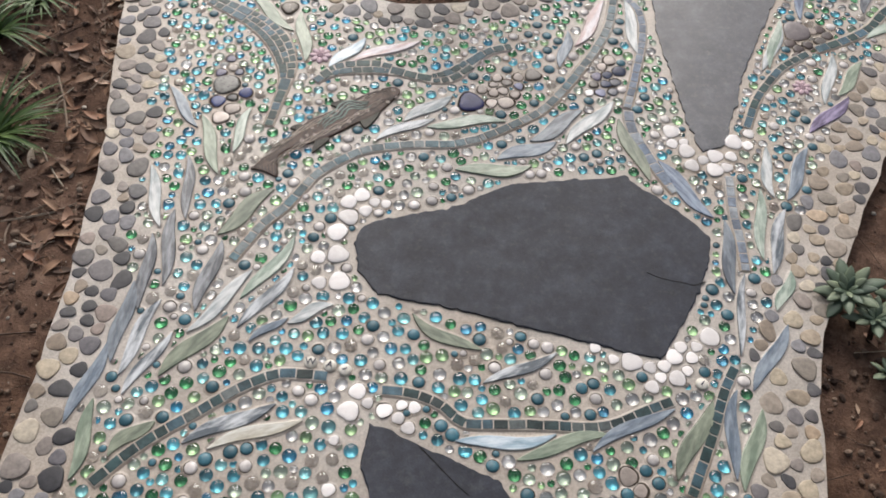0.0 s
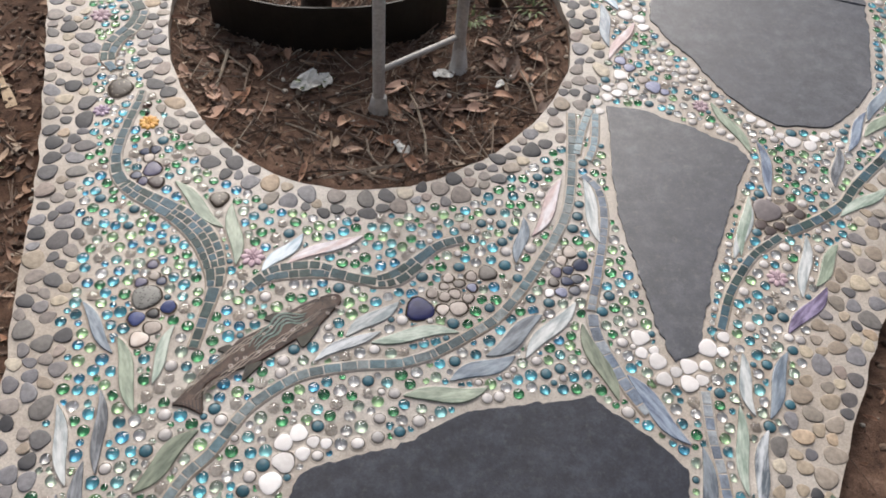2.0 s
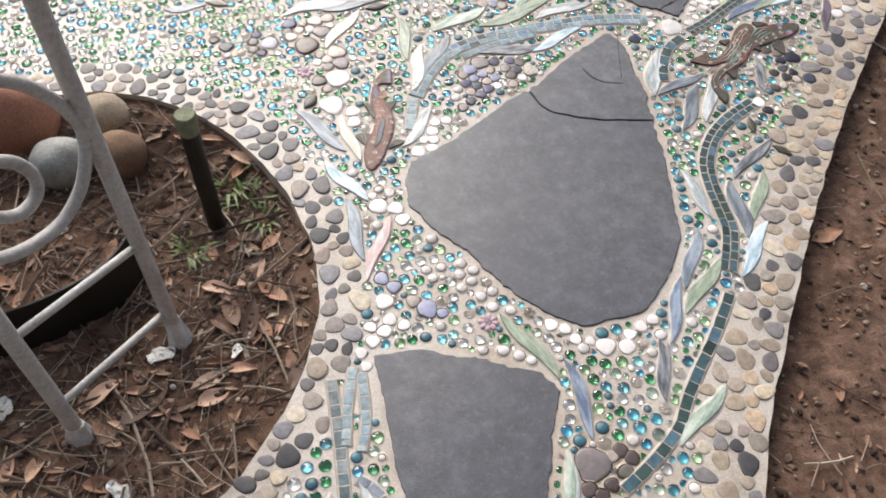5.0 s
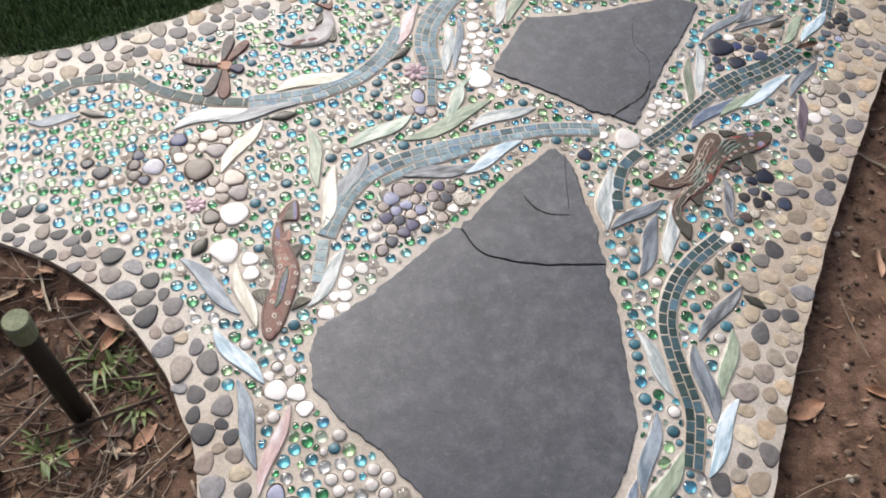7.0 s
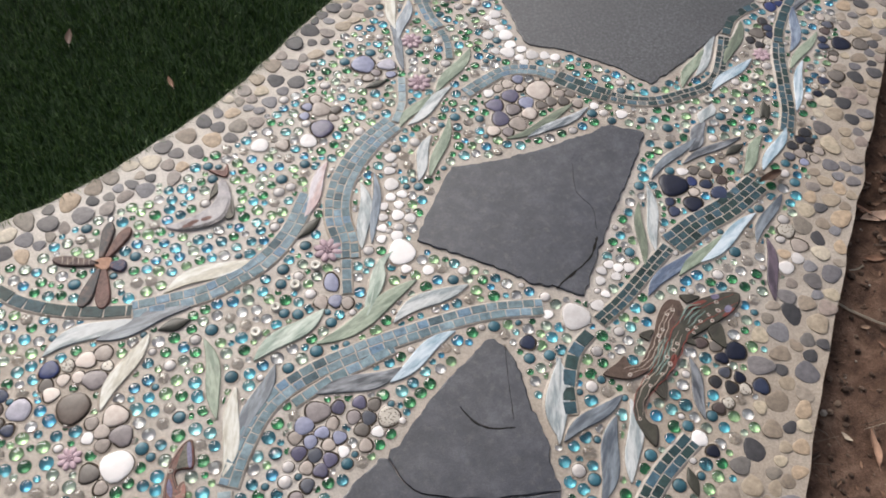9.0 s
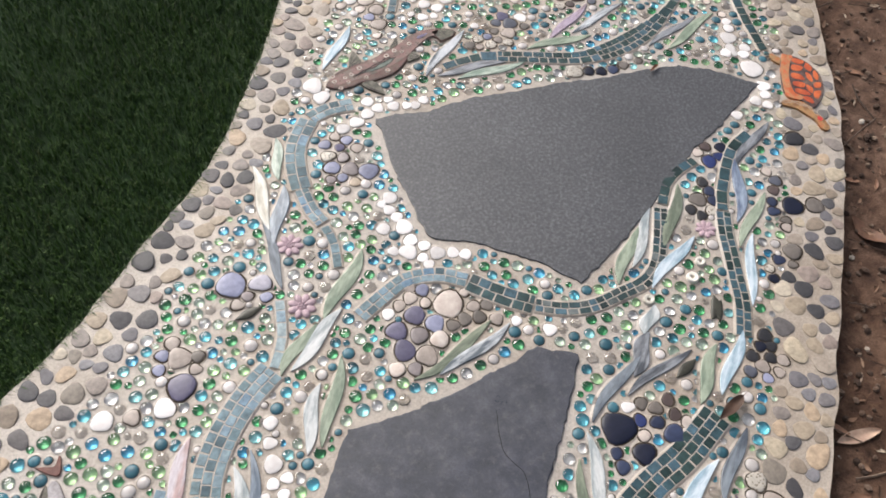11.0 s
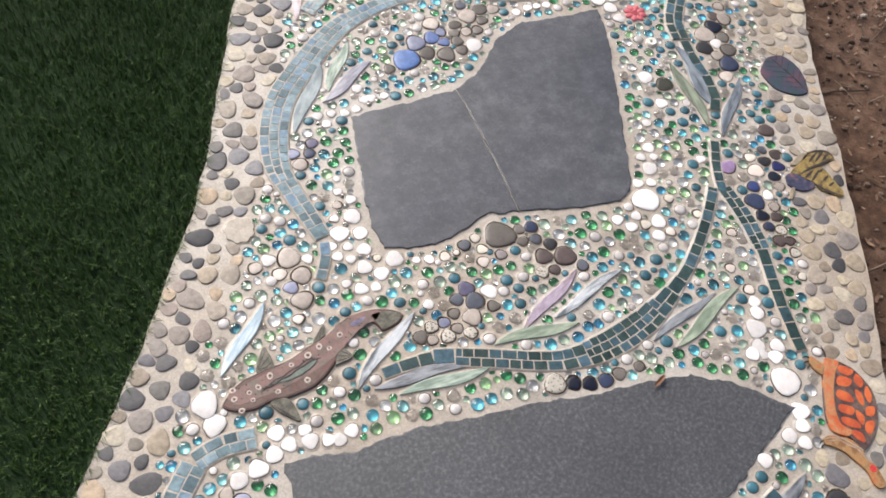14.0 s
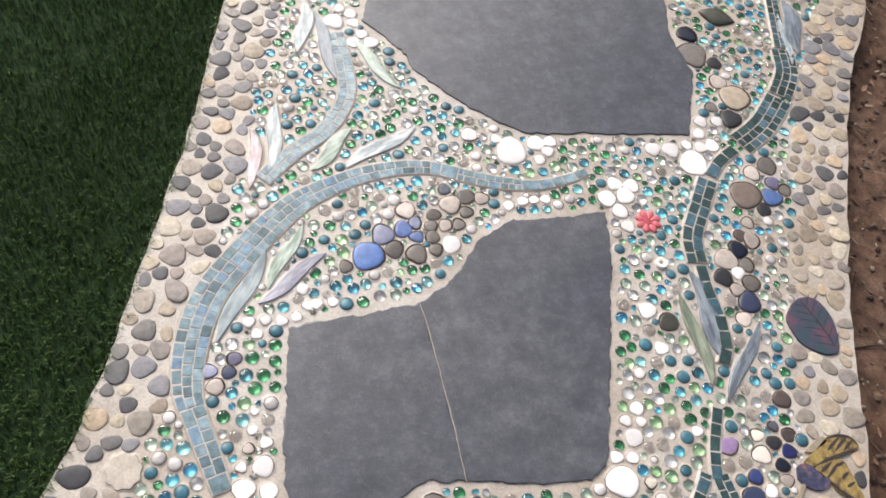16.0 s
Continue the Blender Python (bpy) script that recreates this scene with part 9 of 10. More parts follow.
def split_pieces(name, stuff_name, shapes, chosen, places, kinds, mats, single_mats, pick, stuff_label):
    """The 300 pieces of one stretch as objects of their own, the rest in one mesh. A shape is its points, faces and,
    for each face, what it is made of: 0 its own colour, 1 clear glass, 2 the rim coloured dark for shade.
    """
    ordered = sorted(range(len(places)), key=lambda k: pick(places[k][0, 3], places[k][1, 3]))
    single, rest = ordered[:300], ordered[300:]
    cache = {}
    for k in single:
        key = (chosen[k], kinds[k])
        if key not in cache:
            v, f, glass = shapes[key[0]]
            me = raw_mesh(name, v, f, glass)
            me.materials.append(single_mats[kinds[k]])
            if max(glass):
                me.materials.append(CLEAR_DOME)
                me.materials.append(GEM_RIM_SHADE)
            me.polygons.foreach_set("use_smooth", [True] * len(me.polygons))
            cache[key] = me
        ob = new(name, cache[key])
        ob.parent = pavement
        ob.matrix_basis = Matrix([list(map(float, row)) for row in places[k]])
    v_all, f_all, i_all, off = [], [], [], 0
    for s, (v, f, glass) in enumerate(shapes):
        mine = [k for k in rest if chosen[k] == s]
        if not mine:
            continue
        pl = np.array([places[k] for k in mine])
        vv = np.einsum("nij,vj->nvi", pl[:, :3, :3], v) + pl[:, None, :3, 3]
        f_all.append((f[None] + (np.arange(len(mine)) * len(v))[:, None, None]).reshape(-1, 3) + off)
        v_all.append(vv.reshape(-1, 3))
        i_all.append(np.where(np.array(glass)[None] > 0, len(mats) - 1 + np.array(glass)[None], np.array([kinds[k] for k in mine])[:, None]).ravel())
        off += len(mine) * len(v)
    solid(stuff_name, raw_mesh(stuff_name, np.vstack(v_all), np.vstack(f_all), np.concatenate(i_all)), list(mats) + [CLEAR_DOME, GEM_RIM_SHADE], stuff_label, parent=pavement, kind="stuff", smooth=True)


def gem_shape(segments):
    """A glass gem: a coloured rounded back that sits in its socket, and the clear dome over it."""
    turn = np.linspace(0, 2 * np.pi, segments, endpoint=False)

    def shell(rows, pole):
        v = [(r * math.cos(t), r * math.sin(t), z) for r, z in rows for t in turn] + [(0, 0, pole)]
        f = []
        for k in range(len(rows) - 1):
            for t in range(segments):
                a, b = k * segments + t, k * segments + (t + 1) % segments
                f += [(a, b, b + segments), (a, b + segments, a + segments)]
        k = (len(rows) - 1) * segments
        return v, np.array(f + [(k + t, k + (t + 1) % segments, len(v) - 1) for t in range(segments)])

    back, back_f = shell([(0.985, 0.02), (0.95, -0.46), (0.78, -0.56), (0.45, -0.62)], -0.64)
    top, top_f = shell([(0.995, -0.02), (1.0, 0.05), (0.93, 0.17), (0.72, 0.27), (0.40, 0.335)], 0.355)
    # the back's wall (2) is coloured dark to paint a shade crescent
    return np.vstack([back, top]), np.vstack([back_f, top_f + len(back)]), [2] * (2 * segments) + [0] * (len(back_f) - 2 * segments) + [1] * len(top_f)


# border pebbles
PEBBLE_SHAPES = [(v, f, [0] * len(f)) for v, f in stone_shapes(7, 6, 14, 0.50, 21.0, 0.13)]
border = pack(band, sizes(0.0152, 0.0205, (0.0100, 0.0125), 0.14), 0.0014, 5)
places, kinds = [], []
far_right = line_distance(right_line[::3], *whole)
far_ring = line_distance(ring_line[::2], *whole)
for x, y, r in border:
    e = rng.uniform(1.0, 1.26)
    places.append(placing(x, y, -0.0012, rng.uniform(0, np.pi), r * e * 1.0, r / e * 1.06, r * rng.uniform(0.13, 0.26), (rng.normal(0, 0.05), rng.normal(0, 0.05))))
    i, j = min(int((y - GY0) / CELL), len(ys) - 1), min(int((x - GX0) / CELL), len(xs) - 1)
    tan_share = 0.62 if far_right[i, j] < 0.14 else 0.18 if far_ring[i, j] < 0.09 or x < -0.4 else 0.32
    kinds.append(int(rng.random() < tan_share))
split_pieces("pebble", "border_pebbles", PEBBLE_SHAPES, [k % 7 for k in range(len(places))], places, kinds, [PEBBLE, PEBBLE_TAN], [PEBBLE_ONE, PEBBLE_TAN_ONE], lambda x, y: math.hypot(x - 1.5, y - 2.5),
             "smooth grey, tan and dark river pebbles along the path edges")

# glass beads
lump = dome(4, 12, -0.12, 0.32)
BEAD_SHAPES = [gem_shape(12), (*lump, [0] * len(lump[1]))]
beads = pack(~band, sizes(0.0092, 0.0113), 0.0017, 9) + pack(~band, sizes(0.0056, 0.0078), 0.0020, 10)
places, kinds = [], []
mixed = np.array([0.14, 0.09, 0.08, 0.06, 0.18, 0.10, 0.07, 0.10, 0.12, 0.06])
watery = np.array([0.05, 0.15, 0.12, 0.12, 0.22, 0.15, 0.0, 0.06, 0.10, 0.03])
pale_mix = np.array([0.30, 0.04, 0.10, 0.02, 0.10, 0.07, 0.18, 0.07, 0.09, 0.03])
for x, y, r in beads:
    near_blue = max(math.exp(-((x - a) ** 2 + (y - b) ** 2) / s) for a, b, s in ((-0.42, 1.38, 0.22), (-0.12, 1.33, 0.07), (-0.5, 1.9, 0.14), (0.25, 2.62, 0.14), (0.7, 2.75, 0.06)))
    near_pale = max(math.exp(-((x - a) ** 2 + (y - b) ** 2) / s) for a, b, s in ((0.65, 1.75, 0.05), (0.75, 1.15, 0.05), (0.0, 0.95, 0.05)))
    share = mixed + near_blue * (watery - mixed) + (1 - near_blue) * near_pale * (pale_mix - mixed)
    kinds.append(int(rng.choice(10, p=share / share.sum())))
    glassy = kinds[-1] not in (6, 7)
    places.append(placing(x, y, -0.0017 if glassy else -0.0016, 0, r, r * rng.uniform(0.95, 1.04), r, (rng.normal(0, 0.05), rng.normal(0, 0.05))))
    if not glassy:
        CREVICES.append((foot(lump[0], 12, places[-1]), 0.0003, 0.9))
split_pieces("glass_bead", "glass_beads", BEAD_SHAPES, [int(k in (6, 7)) for k in kinds], places, kinds, BEADS, BEADS, lambda x, y: math.hypot(x - 1.5, y - 2.7), "aqua, green, teal and clear domed glass beads")

mortar_bed(pavement.data, [(x, y, 0.94 * r) for (x, y, r), k in zip(beads, kinds) if k not in (6, 7)])

# the mortar rises to each set piece in a low fillet; shade and grime are painted dark in the joint
shade_grime_v, shade_grime_f, lip_v, lip_f, off = [], [], [], [], 0
for line, lift, shade_dirt in CREVICES:
    line = ccw(np.array(line))
    n = len(line)
    turn = np.arange(n) * 2 * np.pi / n + rng.uniform(0, 6)
    wide = shade_dirt * (0.0006 + 0.0004 * rng.random() + 0.0004 * np.sin(turn))
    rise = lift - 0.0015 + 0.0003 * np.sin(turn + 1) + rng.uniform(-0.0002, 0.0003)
    shade_grime_v += [np.c_[inset(line, 0.0014), np.full(n, -0.0010)], np.c_[inset(line, -wide[:, None]), rise]]
    lip_v += [np.c_[inset(line, -wide[:, None]), rise], np.c_[inset(line, -wide[:, None] - 0.0016), rise - 0.0005], np.c_[inset(line, -0.0055), np.full(n, -0.0023)]]
    k = np.arange(n)
    shade_grime_f.append(np.c_[2 * off + k, 2 * off + n + k, 2 * off + n + np.roll(k, -1), 2 * off + np.roll(k, -1)])
    for b in (0, n):
        lip_f.append(np.c_[3 * off + b + k, 3 * off + b + n + k, 3 * off + b + n + np.roll(k, -1), 3 * off + b + np.roll(k, -1)])
    off += n
solid("crevice_grime", raw_mesh("crevice_grime", np.vstack(shade_grime_v), np.vstack(shade_grime_f)), SHADE_GRIME, "dark grime and painted shade in the joints round beads and pebbles", parent=pavement, kind="stuff")
solid("mortar_fillets", raw_mesh("mortar_fillets", np.vstack(lip_v), np.vstack(lip_f)), MORTAR, "sandy mortar pressed up round beads and pebbles", parent=pavement, kind="stuff", smooth=True)

# ---- the round planter: trellis, small tree, black stake and edging, boulders ----
def tube(bm, points, radii, segments=10, caps=True):
    """A round bar along a line of 3D points."""
    p = np.array(points, float)
    d = np.gradient(p, axis=0)
    d /= np.linalg.norm(d, axis=1)[:, None]
    side = np.cross(d[0], (0.0, 0.0, 1.0))
    if np.linalg.norm(side) < 0.1:
        side = np.cross(d[0], (1.0, 0.0, 0.0))
    rings = []
    for k, (c, t) in enumerate(zip(p, d)):
        side = side - t * (side @ t)
        side /= np.linalg.norm(side)
        up = np.cross(t, side)
        r = radii if np.isscalar(radii) else radii[k]
        rings.append([bm.verts.new(c + r * (math.cos(a) * side + math.sin(a) * up)) for a in np.linspace(0, 2 * np.pi, segments, endpoint=False)])
    for a, b in zip(rings, rings[1:]):
        for k in range(segments):
            bm.faces.new((a[k], a[(k + 1) % segments], b[(k + 1) % segments], b[k]))
    if caps:
        bm.faces.new(rings[0][::-1])
        bm.faces.new(rings[-1])


PAINT = earthy("grey_white_paint", [(0.3, (0.40, 0.38, 0.36)), (0.5, (0.52, 0.50, 0.48)), (0.7, (0.60, 0.58, 0.56))], 12, 160, 0.0006, 0.45, 4.0, (0.86, 0.83, 0.80), 0.5)
BARK = earthy("dark_bark", [(0.3, (0.020, 0.014, 0.011)), (0.5, (0.045, 0.032, 0.026)), (0.7, (0.085, 0.064, 0.052))], 45, 220, 0.003, 0.9)
BLACK_PLASTIC = earthy("black_plastic", [(0.3, (0.010, 0.009, 0.008)), (0.6, (0.020, 0.017, 0.015))], 20, 200, 0.0004, 0.5)
CUT_END = earthy("cut_end", [(0.3, (0.16, 0.18, 0.11)), (0.7, (0.26, 0.28, 0.19))], 60, 300, 0.0006, 0.8)

trellis = new("garden_trellis")
trellis.location = (0.027, 1.75, -0.045)
tagged(trellis, "grey-white painted metal trellis with scrollwork in the planter", "trellis")
POST_A, POST_B = np.array([-0.045, 1.690]), np.array([0.107, 1.815])


def on_trellis(s, z):
    """A place in the trellis's plane: s across it, z height."""
    q = POST_A + (POST_B - POST_A) * s
    return np.array([q[0] - 0.027, q[1] - 1.75, z + 0.045])


for s in (0.0, 1.1):
    bm = bmesh.new()
    tube(bm, [on_trellis(s, z) for z in np.linspace(-0.12, 1.5, 12)], 0.0125, 12)
    part("post", bm, PAINT, trellis, smooth=True)
for za, zb in ((0.065, 0.055), (0.259, 0.238), (0.78, 0.76), (1.40, 1.38)):
    bm = bmesh.new()
    tube(bm, [on_trellis(s, za + (zb - za) * s) for s in np.linspace(0, 1.1, 5)], 0.0065, 8)
    part("rung", bm, PAINT, trellis, smooth=True)
SPIRAL = [(0.37, 0.482), (0.298, 0.475), (0.35, 0.450), (0.47, 0.433), (0.60, 0.440), (0.655, 0.468), (0.58, 0.507), (0.44, 0.527), (0.25, 0.527), (0.105, 0.503), (0.045, 0.455),
          (0.12, 0.413), (0.25, 0.391), (0.45, 0.376), (0.67, 0.376), (0.87, 0.401), (1.0, 0.442), (1.05, 0.485), (1.0, 0.529), (0.883, 0.577), (0.74, 0.61), (0.5, 0.65), (0.2, 0.70), (0.0, 0.72)]
line = smooth_line(SPIRAL, 0.02)
bm = bmesh.new()
width = np.full(len(line), 0.0085)
width[:6] = np.linspace(0.011, 0.0085, 6)
tube(bm, [on_trellis(s, z) for s, z in line], width, 8)
part("scroll", bm, PAINT, trellis, smooth=True)
WHITE_FOOT = earthy("flaked_white_paint", [(0.3, (0.55, 0.54, 0.52)), (0.7, (0.78, 0.77, 0.75))], 60, 300, 0.001, 0.8)
for s, tall in ((1.1, 0.05), (0.0, 0.02)):
    bm = bmesh.new()
    foot_line = [on_trellis(s, -0.055), on_trellis(s, -0.02), on_trellis(s, tall - 0.02)]
    tube(bm, foot_line, [0.024, 0.018, 0.0135], 9)
    for vert in bm.verts:
        vert.co.x += 0.006 * noise.noise(vert.co * 60)
        vert.co.z += 0.012 * noise.noise(vert.co * 45)
    part("foot", bm, WHITE_FOOT, trellis, "flaked white paint at the foot")

# the dark stem of a small tree
tree = new("small_tree")
tree.location = (-0.215, 2.0, -0.05)
tagged(tree, "young tree with a dark curved bare trunk in the planter", "tree")
def limb(name, rows, radii):
    """A tapering bent stem through a few points."""
    rows = np.array(rows)
    t = np.r_[0, np.cumsum(np.linalg.norm(np.diff(rows, axis=0), axis=1))]
    u = np.linspace(0, t[-1], 26)
    bent = np.c_[[np.interp(u, t, rows[:, k]) for k in range(3)]].T
    for _ in range(3):
        bent[1:-1] = 0.25 * bent[:-2] + 0.5 * bent[1:-1] + 0.25 * bent[2:]
    bm = bmesh.new()
    tube(bm, bent, np.interp(u, t, radii) * (1 + 0.06 * np.sin(u * 47)), 12)
    part(name, bm, BARK, tree, smooth=True)


limb("trunk", [(-0.005, 0, -0.08), (0.0, 0, 0.0), (0.025, 0, 0.12), (0.078, 0.005, 0.30), (0.068, 0.02, 0.5), (0.03, 0.04, 0.9), (0.0, 0.05, 1.6)], [0.050, 0.036, 0.031, 0.029, 0.022, 0.019, 0.015])
limb("limb", [(0.070, 0.005, 0.27), (0.11, 0.008, 0.34), (0.165, 0.01, 0.42), (0.19, 0.01, 0.56), (0.185, 0.02, 0.9), (0.20, 0.03, 1.4)], [0.024, 0.023, 0.022, 0.021, 0.018, 0.013])

stake = new("garden_stake")
stake.location = (0.212, 2.065, -0.05)
tagged(stake, "black plastic-covered stake with a pale cut top", "stake")
bm = bmesh.new()
tube(bm, [(0, 0, -0.08), (0, 0, 0.27)], 0.0165, 14)
part("sleeve", bm, BLACK_PLASTIC, stake, smooth=False)
bm = bmesh.new()
tube(bm, [(0, 0, 0.26), (0.001, 0, 0.298), (0.001, 0, 0.301)], [0.0175, 0.0185, 0.0165], 14)
part("cap", bm, CUT_END, stake, smooth=False)

# bent strip of black edging round the stem
arc = smooth_line([(-0.434, 1.941), (-0.363, 1.900), (-0.251, 1.868), (-0.138, 1.869), (-0.045, 1.888), (0.042, 1.931), (0.096, 2.000)], 0.02)
bm = bmesh.new()
d = np.gradient(arc, axis=0)
n = np.c_[-d[:, 1], d[:, 0]] / np.linalg.norm(d, axis=1)[:, None]
top = 0.062 + 0.012 * np.sin(np.pi * np.linspace(0, 1, len(arc)) * 1.1) + 0.034 * np.linspace(0, 1, len(arc)) ** 4
rows = [[bm.verts.new((x + o * a, y + o * b, z)) for (x, y), (a, b), z in zip(arc, n, zz)] for o, zz in ((0, np.full(len(arc), -0.09)), (0, top), (0.004, top), (0.004, np.full(len(arc), -0.09)))]
for a, b in zip(rows, rows[1:]):
    for k in range(len(arc) - 1):
        bm.faces.new((a[k], a[k + 1], b[k + 1], b[k]))
for k in (0, len(arc) - 1):
    bm.faces.new([r[k] for r in rows])
bmesh.ops.recalc_face_normals(bm, faces=bm.faces)
me = bpy.data.meshes.new("garden_edging")
bm.to_mesh(me)
bm.free()
solid("garden_edging", me, BLACK_PLASTIC, "curved strip of black garden edging standing in the soil", "edging")


def boulder(x, y, rx, ry, rz, stops, label, seed, lift=0.0):
    v, f = dome(10, 22, -0.8, 1.0)
    v = v.copy()
    for i, q in enumerate(v):
        q = Vector(q)
        v[i] = q * (1 + 0.14 * noise.noise(q * 1.1 + Vector((seed, 0, 0))) + 0.05 * noise.noise(q * 3 + Vector((0, seed, 0))))
    v *= (rx, ry, rz)
    ob = solid("boulder", raw_mesh("boulder", v, f), earthy("boulder_stone_%d" % seed, stops, 18, 200, 0.0012, 0.75, 9, (0.8, 0.76, 0.7)), label, "boulder", "boulders in the planter", smooth=True)
    ob.location = (x, y, -0.05 + rz * 0.62 + lift)


boulder(-0.255, 2.335, 0.062, 0.052, 0.050, [(0.3, (0.26, 0.13, 0.06)), (0.7, (0.40, 0.23, 0.13))], "smooth orange-brown boulder lying on the soil", 1)
boulder(-0.262, 2.232, 0.038, 0.034, 0.034, [(0.3, (0.20, 0.15, 0.12)), (0.7, (0.32, 0.25, 0.20))], "small grey-brown boulder lying on the soil", 2)
boulder(0.018, 2.385, 0.062, 0.050, 0.045, [(0.3, (0.32, 0.25, 0.18)), (0.7, (0.46, 0.38, 0.29))], "pale tan boulder against the planter edge", 3)
boulder(0.050, 2.265, 0.052, 0.050, 0.050, [(0.3, (0.17, 0.10, 0.065)), (0.7, (0.28, 0.18, 0.12))], "brown rounded boulder lying on the soil", 4)
boulder(-0.062, 2.270, 0.060, 0.050, 0.052, [(0.3, (0.26, 0.27, 0.25)), (0.7, (0.50, 0.50, 0.48))], "mottled grey and white rock", 5)
boulder(-0.135, 2.385, 0.078, 0.066, 0.098, [(0.3, (0.40, 0.18, 0.11)), (0.7, (0.54, 0.28, 0.20))], "tall pinkish-orange boulder at the planter edge", 6)

# ---- leaf litter, twigs and grit on the soil ----
LEAF_LITTER = pieces("dry_leaf", [(0.0, (0.075, 0.040, 0.025)), (0.3, (0.20, 0.098, 0.057)), (0.55, (0.34, 0.175, 0.102)), (0.75, (0.22, 0.115, 0.068)), (0.88, (0.46, 0.27, 0.18)), (1.0, (0.60, 0.42, 0.31))],
                     0.6, 60, 0.0008, islands=False, mottled=0.4)
LEAF_SCRAPS = pieces("leaf_scrap", [(0.0, (0.06, 0.034, 0.022)), (0.4, (0.16, 0.085, 0.05)), (0.7, (0.26, 0.15, 0.09)), (0.9, (0.36, 0.24, 0.16)), (1.0, (0.46, 0.38, 0.29))], 0.7, 60, 0.0008, mottled=0.4)
TWIG = pieces("dry_twig", [(0.0, (0.05, 0.032, 0.023)), (0.45, (0.14, 0.092, 0.066)), (0.75, (0.25, 0.185, 0.138)), (1.0, (0.46, 0.39, 0.30))], 0.85, 120)
GRIT = pieces("soil_crumb", [(0.0, (0.035, 0.020, 0.014)), (0.45, (0.10, 0.062, 0.043)), (0.8, (0.16, 0.11, 0.08)), (0.93, (0.25, 0.18, 0.13)), (1.0, (0.5, 0.46, 0.4))], 0.95, 200)


def leaf_shape(curl, fold, wavy, blunt, seed):
    """A dry leaf of unit length: pointed, folded along its rib, curling, with a stalk."""
    v, f = [], []
    s = np.linspace(0, 1, 9)
    for k, a in enumerate(s):
        half = 0.19 * math.sin(math.pi * a ** blunt) ** 0.8 + 0.004
        z = curl * (a - 0.5) ** 2 + 0.02 * math.sin(7 * a + seed)
        for j, b in enumerate((-1, -0.5, 0, 0.5, 1)):
            v.append((a - 0.5, half * b * (1 - abs(fold) * 0.25), z + fold * half * abs(b) + wavy * math.sin(9 * a + 3 * b + seed) * abs(b)))
    for k in range(8):
        for j in range(4):
            q = k * 5 + j
            f.append((q, q + 1, q + 6, q + 5))
    n = len(v)
    v += [(-0.5, 0.006, curl * 0.25), (-0.5, -0.006, curl * 0.25), (-0.68, -0.004, curl * 0.4), (-0.68, 0.004, curl * 0.4)]
    f.append((n, n + 1, n + 2, n + 3))
    low = min(q[2] for q in v)
    return np.array([(x, y, z - low) for x, y, z in v]), f


LITTER_MESHES = []
for k, (curl, fold, wavy, blunt) in enumerate(((0.5, 0.5, 0.02, 0.9), (0.3, 0.9, 0.03, 0.8), (0.9, 0.3, 0.03, 1.0), (0.15, 0.4, 0.04, 0.85), (-0.4, 0.7, 0.02, 0.75))):
    me = raw_mesh("fallen_leaf", *leaf_shape(curl, fold, wavy, blunt, k))
    me.materials.append(LEAF_LITTER)
    me.polygons.foreach_set("use_smooth", [True] * len(me.polygons))
    LITTER_MESHES.append(me)


def soil_height(x, y):
    return float(clods([x], [y])[0] + soil_level(x, y))


def fallen_leaf(x, y, length, turn, k, z=None):
    ob = new("fallen_leaf", LITTER_MESHES[k % 5])
    z = soil_height(x, y) + 0.001 if z is None else z
    ob.matrix_world = Matrix.LocRotScale((x, y, z), Euler((rng.normal(0, 0.10), rng.normal(0, 0.10), radians(turn))), (length, length * rng.uniform(0.7, 1.25), length * 0.8))
    return tagged(ob, "curled dry tan leaf lying on the soil" if z < 0 else "dry tan leaf lying on the mosaic path", "leaf", "fallen leaves")


def off_path(x, y):
    i, j = int((y - GY0) / CELL), int((x - GX0) / CELL)
    if not (0 <= i < len(ys) and 0 <= j < len(xs)):
        return True
    return bool(soil_mask[i, j])


sy, sx = window(path_outline)
soil_mask = np.ones(taken.shape, bool)
soil_mask[sy, sx] &= ~inside(path_outline, sy, sx)
sy, sx = window(planter_line)
hole = inside(inset(ccw(planter_line), 0.006), sy, sx)
soil_mask[sy, sx] |= hole
sy, sx = window(lawn_outline)
soil_mask[sy, sx] &= ~inside(lawn_outline, sy, sx)

for x, y, size, turn, k in ((-0.37, 1.70, 0.085, 110, 3), (-0.115, 1.655, 0.07, 70, 1), (0.06, 1.715, 0.10, 35, 0), (0.115, 1.70, 0.08, 5, 3), (0.165, 1.735, 0.07, 20, 0), (0.03, 1.53, 0.065, -60, 1),
                            (0.245, 1.83, 0.09, 75, 1), (0.215, 1.86, 0.08, 100, 0), (0.26, 1.93, 0.075, 40, 2), (0.20, 1.91, 0.07, -30, 4), (0.29, 1.88, 0.07, 130, 0), (0.275, 2.02, 0.07, 10, 2),
                            (1.335, 1.757, 0.075, 8, 3), (1.62, 1.98, 0.06, 70, 1), (1.93, 2.36, 0.085, -12, 3), (2.235, 2.655, 0.09, 100, 2), (0.96, 1.05, 0.09, 60, 0), (0.99, 1.13, 0.08, 100, 1),
                            (0.86, 0.93, 0.09, 80, 0), (1.62, 1.83, 0.05, 30, 2), (1.47, 1.75, 0.05, -40, 1)):
    fallen_leaf(x, y, size, turn, k)
PALE_LEAF = pieces("pale_dry_leaf", [(0.0, (0.40, 0.235, 0.165)), (0.5, (0.56, 0.36, 0.265)), (1.0, (0.66, 0.47, 0.36))], 0.6, 60, 0.0008, islands=False, mottled=0.35)
